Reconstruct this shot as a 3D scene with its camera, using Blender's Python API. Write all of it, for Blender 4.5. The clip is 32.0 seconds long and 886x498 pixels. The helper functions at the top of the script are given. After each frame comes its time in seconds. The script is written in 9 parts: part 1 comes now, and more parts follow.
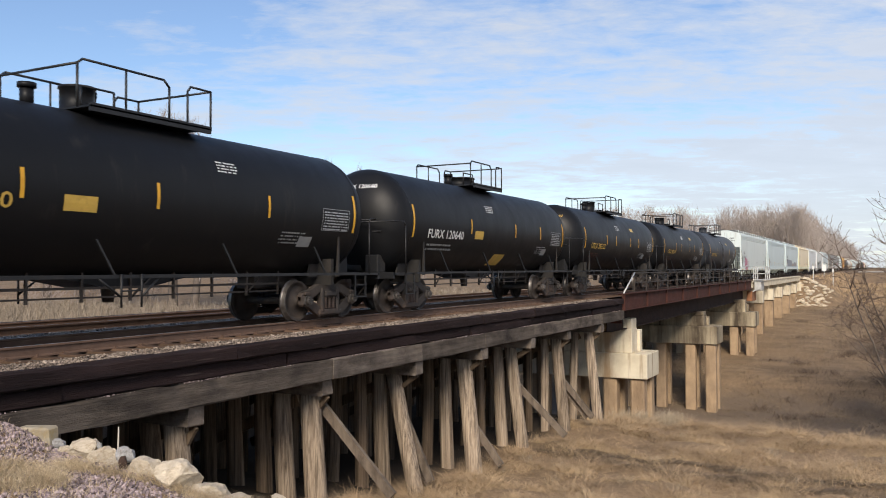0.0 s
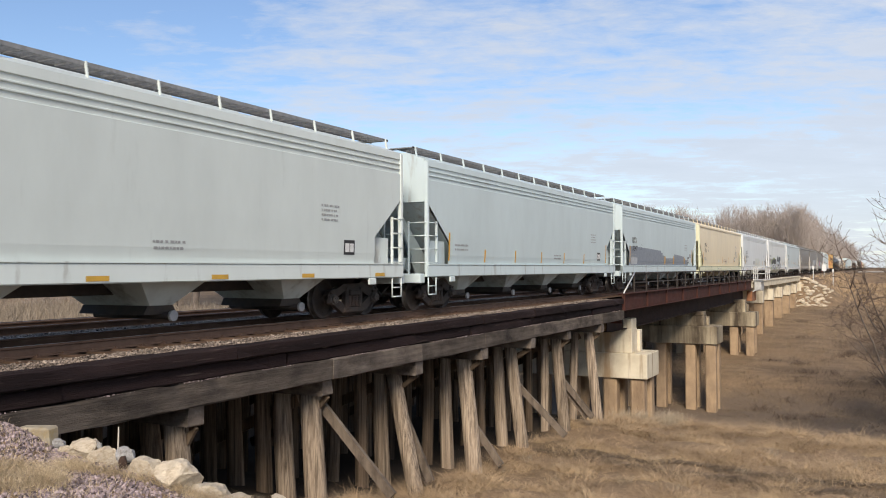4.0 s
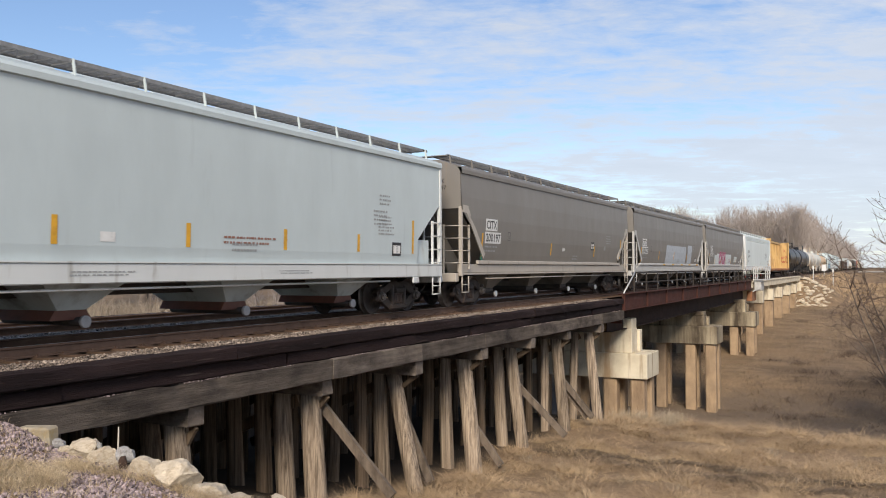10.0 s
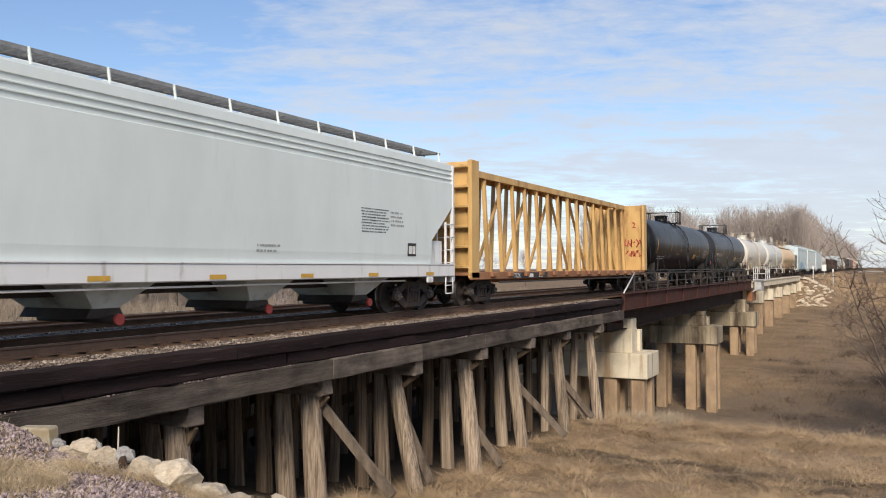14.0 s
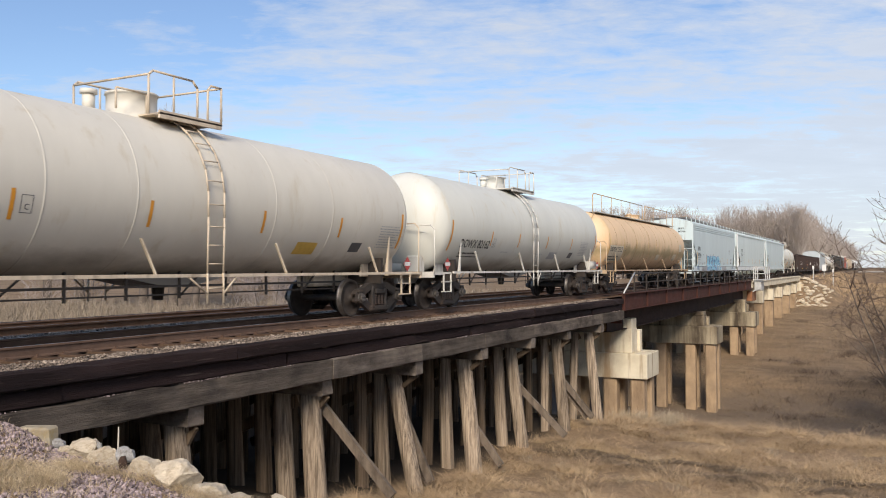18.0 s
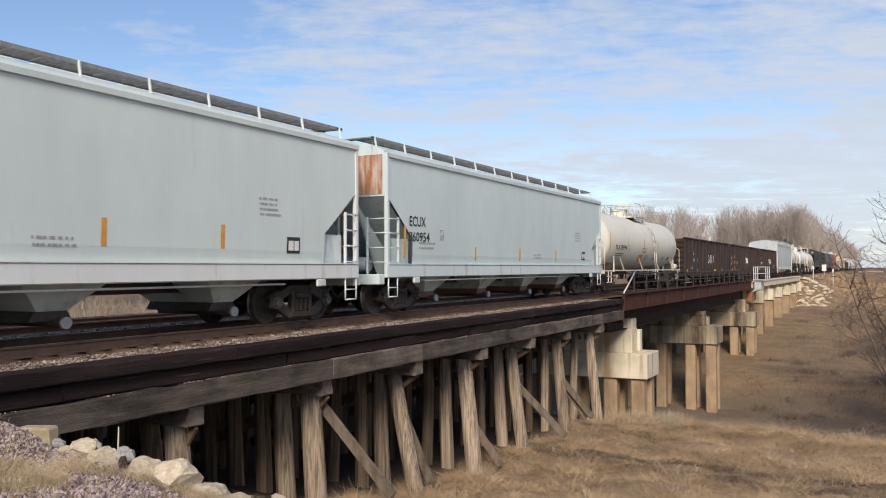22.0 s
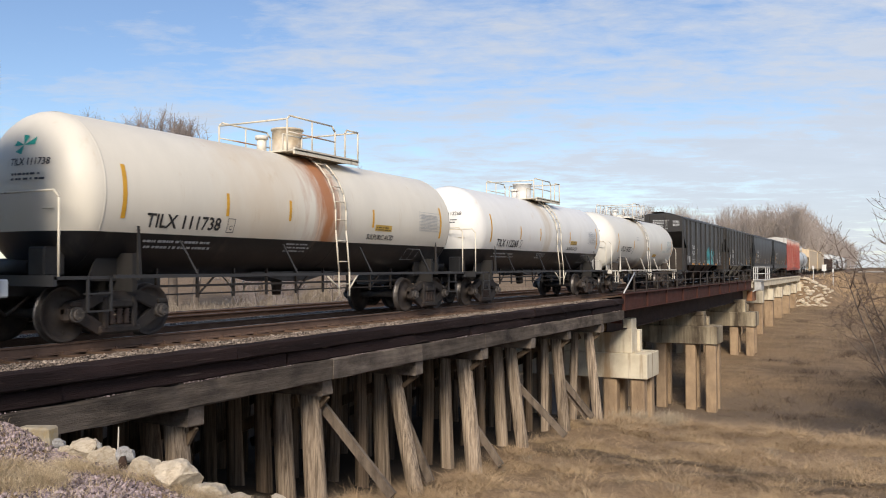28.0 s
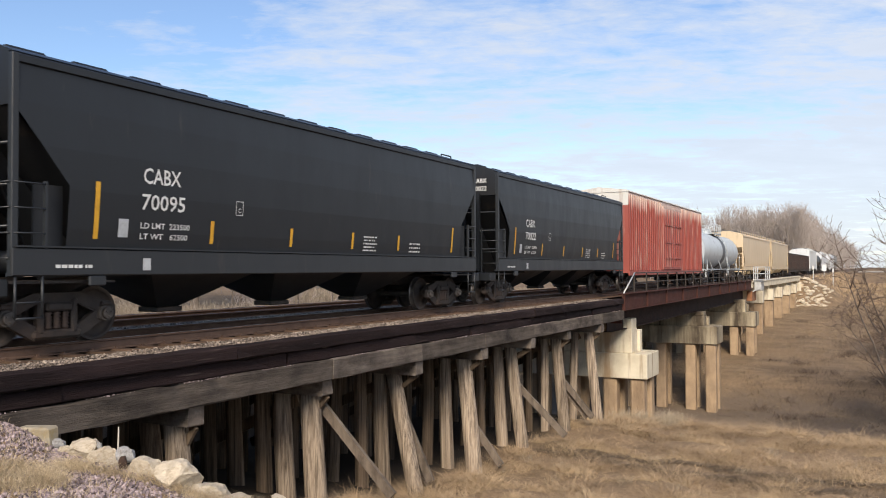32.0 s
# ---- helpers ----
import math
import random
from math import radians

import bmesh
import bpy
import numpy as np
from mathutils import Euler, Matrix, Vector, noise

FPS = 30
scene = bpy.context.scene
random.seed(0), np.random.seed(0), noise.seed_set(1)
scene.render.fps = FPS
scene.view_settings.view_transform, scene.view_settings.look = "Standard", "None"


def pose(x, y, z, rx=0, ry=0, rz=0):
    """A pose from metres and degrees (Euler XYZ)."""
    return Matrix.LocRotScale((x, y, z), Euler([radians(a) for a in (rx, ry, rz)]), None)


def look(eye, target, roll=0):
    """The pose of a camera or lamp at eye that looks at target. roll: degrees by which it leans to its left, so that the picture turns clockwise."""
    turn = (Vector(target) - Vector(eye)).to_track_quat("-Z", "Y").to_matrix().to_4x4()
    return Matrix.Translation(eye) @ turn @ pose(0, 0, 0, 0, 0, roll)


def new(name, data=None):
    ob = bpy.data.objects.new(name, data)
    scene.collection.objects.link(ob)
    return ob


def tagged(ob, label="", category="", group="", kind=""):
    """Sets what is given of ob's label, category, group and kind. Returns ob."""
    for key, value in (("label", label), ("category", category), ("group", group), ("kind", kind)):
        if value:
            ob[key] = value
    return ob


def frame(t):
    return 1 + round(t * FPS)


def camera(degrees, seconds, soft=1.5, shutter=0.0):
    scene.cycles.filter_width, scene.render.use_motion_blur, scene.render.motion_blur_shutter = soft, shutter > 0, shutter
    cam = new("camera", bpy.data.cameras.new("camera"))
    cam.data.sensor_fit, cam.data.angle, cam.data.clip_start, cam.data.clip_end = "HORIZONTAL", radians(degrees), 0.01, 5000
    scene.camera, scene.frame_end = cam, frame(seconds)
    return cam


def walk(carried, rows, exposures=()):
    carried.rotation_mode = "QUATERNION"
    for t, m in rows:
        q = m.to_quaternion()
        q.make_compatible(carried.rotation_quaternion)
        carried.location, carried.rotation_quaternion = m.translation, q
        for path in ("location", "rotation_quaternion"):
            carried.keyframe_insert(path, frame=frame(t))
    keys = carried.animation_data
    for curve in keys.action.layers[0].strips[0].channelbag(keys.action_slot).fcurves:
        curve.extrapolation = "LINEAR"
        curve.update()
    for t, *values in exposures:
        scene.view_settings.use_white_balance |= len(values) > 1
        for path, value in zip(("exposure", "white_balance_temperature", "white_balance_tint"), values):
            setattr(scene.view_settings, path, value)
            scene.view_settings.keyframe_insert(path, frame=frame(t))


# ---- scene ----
# camera on a low bank beside a double-track railway bridge; x across the track, y along it, z = 0 at the rail head
CAM_EYE = Vector((12.488, 0.0, 1.162))
YAW, PITCH = 0.481920, 0.0238589
CAM_WAY = Vector((-math.sin(YAW) * math.cos(PITCH), math.cos(YAW) * math.cos(PITCH), math.sin(PITCH)))
cam = camera(55.807, 32.0, soft=1.0, shutter=0.04)
CAM_POSE = look(CAM_EYE, CAM_EYE + CAM_WAY, -0.2355)
# the camera lifts its exposure while dark cars fill the view and drops it for pale ones
EXPOSURE = ((0, 0.33), (2, 0.33), (3.5, 0.32), (6, 0.27), (7, 0.21), (9, 0.33), (10, 0.32), (11, 0.42), (13, 0.42), (14, 0.28), (15.5, 0.34), (17, 0.39), (18.5, 0.28), (20, 0.27), (22, 0.25), (23, 0.22), (24.5, 0.32), (25.5, 0.33), (27, 0.29), (28, 0.25), (29, 0.27), (30, 0.21),
            (31, 0.44), (32, 0.46))
walk(cam, [(0.0, CAM_POSE), (32.0, CAM_POSE)], exposures=[(t, e, 6750, 12) for t, e in EXPOSURE])

# ---- light ----
SUN_AZ, SUN_EL = radians(157), radians(33)
world = bpy.data.worlds.new("sky")
scene.world = world
world.use_nodes = True
wn, wl = world.node_tree.nodes, world.node_tree.links
wn.clear()
w_out = wn.new("ShaderNodeOutputWorld")
w_sky = wn.new("ShaderNodeTexSky")
w_sky.sky_type, w_sky.sun_disc = "NISHITA", False
w_sky.sun_elevation, w_sky.sun_rotation = SUN_EL, SUN_AZ
w_sky.air_density, w_sky.dust_density, w_sky.ozone_density = 1.0, 0.25, 3.0
w_bg = wn.new("ShaderNodeBackground")
w_bg.inputs[1].default_value = 0.122
w_sat = wn.new("ShaderNodeHueSaturation")
w_sat.inputs["Hue"].default_value, w_sat.inputs["Saturation"].default_value = 0.504, 1.08
wl.new(w_sky.outputs[0], w_sat.inputs["Color"])
wl.new(w_sat.outputs[0], w_bg.inputs[0])
w_tc = wn.new("ShaderNodeTexCoord")
w_sep = wn.new("ShaderNodeSeparateXYZ")
wl.new(w_tc.outputs["Generated"], w_sep.inputs[0])


def wmath(op, a, b=None, clamp=False):
    n = wn.new("ShaderNodeMath")
    n.operation, n.use_clamp = op, clamp
    for i, v in enumerate((a, b)):
        if v is None:
            continue
        if isinstance(v, (int, float)):
            n.inputs[i].default_value = v
        else:
            wl.new(v, n.inputs[i])
    return n.outputs[0]


# thin high cloud laid on a flat layer, rippled across the line of sight and denser towards the horizon
w_z = wmath("ADD", wmath("MAXIMUM", w_sep.outputs[2], 0.0), 0.10)
w_right = wmath("ADD", wmath("MULTIPLY", w_sep.outputs[0], 0.886), wmath("MULTIPLY", w_sep.outputs[1], 0.463))
w_ahead = wmath("SUBTRACT", wmath("MULTIPLY", w_sep.outputs[1], 0.886), wmath("MULTIPLY", w_sep.outputs[0], 0.463))
w_com = wn.new("ShaderNodeCombineXYZ")
wl.new(wmath("DIVIDE", w_right, w_z), w_com.inputs[0])
wl.new(wmath("DIVIDE", w_ahead, w_z), w_com.inputs[1])


def wnoise(scale, detail, rough, dist, sx, sy, rot, off):
    m = wn.new("ShaderNodeMapping")
    m.inputs["Scale"].default_value = (sx, sy, 1)
    m.inputs["Rotation"].default_value = (0, 0, rot)
    m.inputs["Location"].default_value = off
    wl.new(w_com.outputs[0], m.inputs[0])
    n = wn.new("ShaderNodeTexNoise")
    n.inputs["Scale"].default_value, n.inputs["Detail"].default_value = scale, detail
    n.inputs["Roughness"].default_value, n.inputs["Distortion"].default_value = rough, dist
    wl.new(m.outputs[0], n.inputs["Vector"])
    return n.outputs[0]


w_big = wnoise(0.85, 3, 0.5, 0.2, 1.0, 1.0, 0.0, (4.3, 2.2, 0))
w_mid = wnoise(2.6, 8, 0.62, 0.25, 0.8, 1.25, 0.12, (0.4, 5.2, 0))
w_fine = wnoise(8.5, 7, 0.66, 0.35, 0.8, 1.3, 0.18, (2.4, 1.2, 0))
w_sum = wmath("ADD", wmath("MULTIPLY", w_big, 1.1), wmath("ADD", wmath("MULTIPLY", w_mid, 1.7), wmath("MULTIPLY", w_fine, 1.0)))
# the layer thickens towards the east and the horizon
w_east = wmath("MULTIPLY", w_right, 0.62)
w_low = wmath("MULTIPLY", wmath("SUBTRACT", 0.20, w_sep.outputs[2]), 1.15)
w_dens = wmath("ADD", wmath("ADD", wmath("SUBTRACT", w_sum, 1.64), w_low), w_east)
w_amt = wmath("MULTIPLY", w_dens, 1.6, clamp=True)
w_amt2 = wmath("ADD", wmath("MULTIPLY", w_amt, 0.80), 0.06)
w_cloud = wn.new("ShaderNodeBackground")
w_cloud.inputs[0].default_value = (0.775, 0.865, 1.0, 1)
# thicker folds of the layer pass less light
wl.new(wmath("ADD", wmath("MULTIPLY", w_mid, -0.16), 0.765), w_cloud.inputs[1])
w_mix = wn.new("ShaderNodeMixShader")
wl.new(w_amt2, w_mix.inputs[0])
wl.new(w_bg.outputs[0], w_mix.inputs[1])
wl.new(w_cloud.outputs[0], w_mix.inputs[2])
wl.new(w_mix.outputs[0], w_out.inputs[0])

sun = new("sun", bpy.data.lights.new("sun", "SUN"))
sun.data.energy, sun.data.angle, sun.data.color = 3.5, radians(22), (1.0, 0.91, 0.77)
SUN_DIR = Vector((math.sin(SUN_AZ) * math.cos(SUN_EL), math.cos(SUN_AZ) * math.cos(SUN_EL), math.sin(SUN_EL)))
sun.matrix_world = look(SUN_DIR * 60, (0, 0, 0))

# ---- materials ----
MATS = {}


def surface(name, col, col2=None, scale=3.0, rough=0.6, metal=0.0, bump=0.0, bscale=40.0, stretch=(1, 1, 1), dirt=None, dirt_amt=0.0,
            dirt_scale=1.2, dirt_stretch=(1, 1, 1), vary=0.0, island=False, spec=0.5, detail=6.0):
    """A node material: two-tone grain, a dirt layer with its own shape, bump, and variation from object to object or piece to piece."""
    if name in MATS:
        return MATS[name]
    m = bpy.data.materials.new(name)
    m.use_nodes = True
    nt = m.node_tree
    nn, ll = nt.nodes, nt.links
    b = nn["Principled BSDF"]
    b.inputs["Roughness"].default_value, b.inputs["Metallic"].default_value = rough, metal
    b.inputs["Specular IOR Level"].default_value = spec
    tc = nn.new("ShaderNodeTexCoord")

    def noise_tex(sc, st, det=detail, ro=0.6):
        mp = nn.new("ShaderNodeMapping")
        mp.inputs["Scale"].default_value = st
        ll.new(tc.outputs["Object"], mp.inputs[0])
        t = nn.new("ShaderNodeTexNoise")
        t.inputs["Scale"].default_value, t.inputs["Detail"].default_value, t.inputs["Roughness"].default_value = sc, det, ro
        ll.new(mp.outputs[0], t.inputs["Vector"])
        return t.outputs[0]

    def ramp(src, a, bb):
        r = nn.new("ShaderNodeMapRange")
        r.inputs["From Min"].default_value, r.inputs["From Max"].default_value = a, bb
        ll.new(src, r.inputs["Value"])
        return r.outputs[0]

    def mix(fac, a, c, mode="MIX"):
        x = nn.new("ShaderNodeMix")
        x.data_type, x.blend_type = "RGBA", mode
        for sock, v in ((x.inputs[0], fac), (x.inputs[6], a), (x.inputs[7], c)):
            if isinstance(v, (int, float)):
                sock.default_value = v
            elif isinstance(v, tuple):
                sock.default_value = (*v[:3], 1)
            else:
                ll.new(v, sock)
        return x.outputs[2]

    col2 = col2 or tuple(c * 0.8 for c in col)
    base = mix(ramp(noise_tex(scale, stretch), 0.35, 0.68), col, col2)
    if dirt:
        d = ramp(noise_tex(dirt_scale, dirt_stretch, 8, 0.66), 0.62 - 0.28 * dirt_amt, 0.86 - 0.2 * dirt_amt)
        base = mix(d, base, dirt)
    if vary:
        src = nn.new("ShaderNodeNewGeometry").outputs["Random Per Island"] if island else nn.new("ShaderNodeObjectInfo").outputs["Random"]
        v = nn.new("ShaderNodeMapRange")
        v.inputs["To Min"].default_value, v.inputs["To Max"].default_value = 1 - vary, 1 + vary
        ll.new(src, v.inputs["Value"])
        hsv = nn.new("ShaderNodeHueSaturation")
        ll.new(v.outputs[0], hsv.inputs["Value"])
        ll.new(base, hsv.inputs["Color"])
        base = hsv.outputs[0]
    ll.new(base, b.inputs["Base Color"])
    r = nn.new("ShaderNodeMapRange")
    r.inputs["To Min"].default_value, r.inputs["To Max"].default_value = max(0.05, rough - 0.12), min(1, rough + 0.12)
    ll.new(noise_tex(scale * 2.3, stretch, 4), r.inputs["Value"])
    ll.new(r.outputs[0], b.inputs["Roughness"])
    if bump:
        bp = nn.new("ShaderNodeBump")
        bp.inputs["Strength"].default_value, bp.inputs["Distance"].default_value = min(1, bump), 0.02
        ll.new(noise_tex(bscale, stretch, 5), bp.inputs["Height"])
        ll.new(bp.outputs[0], b.inputs["Normal"])
    MATS[name] = m
    return m


def stain(m, axis, centre, half, col, scale=1.5, stretch=(1, 1, 1), reach=0.9):
    """A blotchy stain of its own colour along one axis of the thing, ragged at its edges."""
    nt = m.node_tree
    nn, ll = nt.nodes, nt.links
    b = nn["Principled BSDF"]
    old = b.inputs["Base Color"].links[0].from_socket
    tc = nn.new("ShaderNodeTexCoord")
    sp = nn.new("ShaderNodeSeparateXYZ")
    ll.new(tc.outputs["Object"], sp.inputs[0])
    mp = nn.new("ShaderNodeMapping")
    mp.inputs["Scale"].default_value = stretch
    ll.new(tc.outputs["Object"], mp.inputs[0])
    nz = nn.new("ShaderNodeTexNoise")
    nz.inputs["Scale"].default_value, nz.inputs["Detail"].default_value, nz.inputs["Roughness"].default_value = scale, 7, 0.62
    ll.new(mp.outputs[0], nz.inputs["Vector"])

    def calc(op, a, c):
        n = nn.new("ShaderNodeMath")
        n.operation = op
        for i, v in enumerate((a, c)):
            if isinstance(v, (int, float)):
                n.inputs[i].default_value = v
            else:
                ll.new(v, n.inputs[i])
        return n.outputs[0]

    away = calc("DIVIDE", calc("ABSOLUTE", calc("SUBTRACT", sp.outputs["xyz".index(axis)], centre), 0), half)
    val = calc("ADD", calc("SUBTRACT", 1.0, away), calc("MULTIPLY", calc("SUBTRACT", nz.outputs[0], 0.5), 2.6))
    mr = nn.new("ShaderNodeMapRange")
    mr.inputs["From Min"].default_value, mr.inputs["From Max"].default_value, mr.inputs["To Max"].default_value = 0.0, 0.9, reach
    ll.new(val, mr.inputs["Value"])
    mx = nn.new("ShaderNodeMix")
    mx.data_type = "RGBA"
    mx.inputs[7].default_value = (*col, 1)
    ll.new(mr.outputs[0], mx.inputs[0])
    ll.new(old, mx.inputs[6])
    ll.new(mx.outputs[2], b.inputs["Base Color"])


def paint(name, col, dirt=(0.12, 0.10, 0.08), amt=0.35, rough=0.42, spec=0.5):
    """Car-body paint with rain streaks running down and faint large stains."""
    return surface(name, col, tuple(c * 0.9 for c in col), 0.9, rough, 0, 0.04, 30, (1, 1, 0.35), dirt, amt, 2.2, (1.4, 1.4, 0.22), spec=spec)


STEEL_DARK = surface("dark_steel", (0.030, 0.026, 0.024), (0.055, 0.042, 0.034), 4, 0.6, 0.2, 0.15, 60, dirt=(0.078, 0.056, 0.042), dirt_amt=0.38)
TRUCK_MAT = surface("truck_steel", (0.028, 0.024, 0.022), (0.047, 0.038, 0.033), 5, 0.75, 0.1, 0.2, 50, dirt=(0.075, 0.046, 0.032), dirt_amt=0.36, vary=0.25)
WHEEL_MAT = surface("wheel_steel", (0.034, 0.028, 0.026), (0.055, 0.043, 0.036), 6, 0.75, 0.1, 0.1, 50, dirt=(0.105, 0.072, 0.050), dirt_amt=0.34)
TREAD_MAT = surface("wheel_tread", (0.20, 0.185, 0.175), (0.12, 0.105, 0.097), 8, 0.45, 0.8)
BEAR_MAT = surface("bearing_cap", (0.065, 0.058, 0.053), (0.11, 0.095, 0.085), 9, 0.6, 0.2, vary=0.4)
RAIL_SIDE = surface("rail_rust", (0.100, 0.058, 0.040), (0.145, 0.088, 0.062), 3, 0.85, 0.0, 0.2, 40)
RAIL_TOP = surface("rail_head", (0.26, 0.235, 0.22), (0.18, 0.155, 0.14), 5, 0.45, 0.6)

# ---- mesh tools ----
class Shape:
    """Collects vertices and faces for one mesh."""

    def __init__(self):
        self.v, self.f, self.s, self.m = [], [], [], []

    def add(self, verts, faces, smooth=False, mat=0):
        o = len(self.v)
        self.v.extend(tuple(p) for p in verts)
        self.f.extend(tuple(i + o for i in f) for f in faces)
        self.s.extend([smooth] * len(faces))
        self.m.extend([mat] * len(faces))
        return self

    def box(self, x0, x1, y0, y1, z0, z1, bev=0.0, mat=0):
        if bev:
            c = min(bev, (x1 - x0) * 0.45, (y1 - y0) * 0.45, (z1 - z0) * 0.45)
            pts, out = [], []
            for X, sx in ((x0, 1), (x1, -1)):
                for Y, sy in ((y0, 1), (y1, -1)):
                    for Z, sz in ((z0, 1), (z1, -1)):
                        out += [(X, Y + sy * c, Z + sz * c), (X + sx * c, Y, Z + sz * c), (X + sx * c, Y + sy * c, Z)]
            i = lambda a, b, d, k: (a * 4 + b * 2 + d) * 3 + k
            fs = [(i(0, 0, 0, 0), i(0, 0, 1, 0), i(0, 1, 1, 0), i(0, 1, 0, 0)), (i(1, 0, 0, 0), i(1, 1, 0, 0), i(1, 1, 1, 0), i(1, 0, 1, 0)),
                  (i(0, 0, 0, 1), i(1, 0, 0, 1), i(1, 0, 1, 1), i(0, 0, 1, 1)), (i(0, 1, 0, 1), i(0, 1, 1, 1), i(1, 1, 1, 1), i(1, 1, 0, 1)),
                  (i(0, 0, 0, 2), i(0, 1, 0, 2), i(1, 1, 0, 2), i(1, 0, 0, 2)), (i(0, 0, 1, 2), i(1, 0, 1, 2), i(1, 1, 1, 2), i(0, 1, 1, 2))]
            for b in (0, 1):
                for d in (0, 1):
                    fs += [(i(0, b, d, 1), i(1, b, d, 1), i(1, b, d, 2), i(0, b, d, 2)), (i(b, 0, d, 0), i(b, 1, d, 0), i(b, 1, d, 2), i(b, 0, d, 2)),
                           (i(b, d, 0, 0), i(b, d, 1, 0), i(b, d, 1, 1), i(b, d, 0, 1))]
            for a in (0, 1):
                for b in (0, 1):
                    for d in (0, 1):
                        fs.append((i(a, b, d, 0), i(a, b, d, 1), i(a, b, d, 2)))
            cx, cy, cz = (x0 + x1) / 2, (y0 + y1) / 2, (z0 + z1) / 2
            fixed = []
            for f in fs:
                a, b, c2 = (Vector(out[k]) for k in f[:3])
                mid = sum((Vector(out[k]) for k in f), Vector()) / len(f) - Vector((cx, cy, cz))
                fixed.append(f if (b - a).cross(c2 - a).dot(mid) > 0 else f[::-1])
            return self.add(out, fixed, False, mat)
        v = [(x0, y0, z0), (x1, y0, z0), (x1, y1, z0), (x0, y1, z0), (x0, y0, z1), (x1, y0, z1), (x1, y1, z1), (x0, y1, z1)]
        return self.add(v, [(3, 2, 1, 0), (4, 5, 6, 7), (0, 1, 5, 4), (1, 2, 6, 5), (2, 3, 7, 6), (3, 0, 4, 7)], False, mat)

    def beam(self, a, b, w, h, up=(0, 0, 1), mat=0):
        """A square bar from a to b, w wide and h deep along up."""
        a, b = Vector(a), Vector(b)
        d = (b - a).normalized()
        s = d.cross(Vector(up))
        if s.length < 1e-5:
            s = d.cross(Vector((1, 0, 0)))
        s.normalize()
        u = s.cross(d)
        v = [p + s * (sx * w / 2) + u * (sz * h / 2) for p in (a, b) for sx, sz in ((-1, -1), (1, -1), (1, 1), (-1, 1))]
        return self.add(v, [(0, 1, 2, 3), (7, 6, 5, 4), (0, 4, 5, 1), (1, 5, 6, 2), (2, 6, 7, 3), (3, 7, 4, 0)], False, mat)

    def cyl(self, a, b, r0, r1=None, n=10, caps=True, smooth=True, mat=0):
        a, b = Vector(a), Vector(b)
        r1 = r0 if r1 is None else r1
        d = (b - a).normalized()
        s = d.cross(Vector((0, 0, 1)))
        if s.length < 1e-4:
            s = Vector((1, 0, 0))
        s.normalize()
        u = s.cross(d)
        ring = [(math.cos(2 * math.pi * k / n), math.sin(2 * math.pi * k / n)) for k in range(n)]
        v = [a + (s * c + u * q) * r0 for c, q in ring] + [b + (s * c + u * q) * r1 for c, q in ring]
        self.add(v, [(k, (k + 1) % n, n + (k + 1) % n, n + k) for k in range(n)], smooth, mat)
        if caps:
            o = len(self.v) - 2 * n
            self.f += [tuple(o + k for k in reversed(range(n))), tuple(o + n + k for k in range(n))]
            self.s += [False, False]
            self.m += [mat, mat]
        return self

    def tube(self, pts, r, n=6, mat=0):
        """A bent round bar through the points."""
        for a, b in zip(pts[:-1], pts[1:]):
            self.cyl(a, b, r, None, n, True, True, mat)
        return self

    def lathe(self, prof, n=24, axis="x", mat=0, closed=True):
        """prof: (along, radius) pairs turned round the axis."""
        v, f = [], []
        for a, r in prof:
            for k in range(n):
                c, s = math.cos(2 * math.pi * k / n) * r, math.sin(2 * math.pi * k / n) * r
                v.append((a, c, s) if axis == "x" else (c, a, s) if axis == "y" else (c, s, a))
        for j in range(len(prof) - 1):
            for k in range(n):
                q = (j * n + k, j * n + (k + 1) % n, (j + 1) * n + (k + 1) % n, (j + 1) * n + k)
                f.append(q if axis != "y" else q[::-1])
        return self.add(v, f, True, mat)

    def prism(self, poly, axis, a, b, mat=0):
        """A flat outline pushed from a to b along the axis; poly holds the two other coordinates in x, y, z order."""
        def put(p, t):
            return (t, p[0], p[1]) if axis == "x" else (p[0], t, p[1]) if axis == "y" else (p[0], p[1], t)
        n = len(poly)
        v = [put(p, a) for p in poly] + [put(p, b) for p in poly]
        return self.add(v, [tuple(reversed(range(n))), tuple(range(n, 2 * n))] + [(k, (k + 1) % n, n + (k + 1) % n, n + k) for k in range(n)], False, mat)

    def mesh(self, name, mats):
        me = bpy.data.meshes.new(name)
        me.from_pydata(self.v, [], self.f)
        me.polygons.foreach_set("use_smooth", self.s)
        for m in mats:
            me.materials.append(m)
        if len(mats) > 1:
            me.polygons.foreach_set("material_index", self.m)
        me.update()
        return me


def fix_normals(me):
    b = bmesh.new()
    b.from_mesh(me)
    bmesh.ops.recalc_face_normals(b, faces=b.faces)
    b.to_mesh(me)
    b.free()
    return me


def part(name, shape, mats, parent=None, label="", at=None):
    """One mesh object under a thing or a part. shape: a Shape or a finished mesh."""
    mats = mats if isinstance(mats, (list, tuple)) else [mats]
    me = shape if isinstance(shape, bpy.types.Mesh) else shape.mesh(name, mats)
    ob = new(name, me)
    ob.parent = parent
    if at is not None:
        ob.matrix_basis = at
    if label:
        tagged(ob, label)
    return ob


def thing(name, label, category, group="", at=None, kind=""):
    ob = new(name)
    ob.empty_display_size = 0.3
    if at is not None:
        ob.matrix_basis = at
    return tagged(ob, label, category, group, kind)


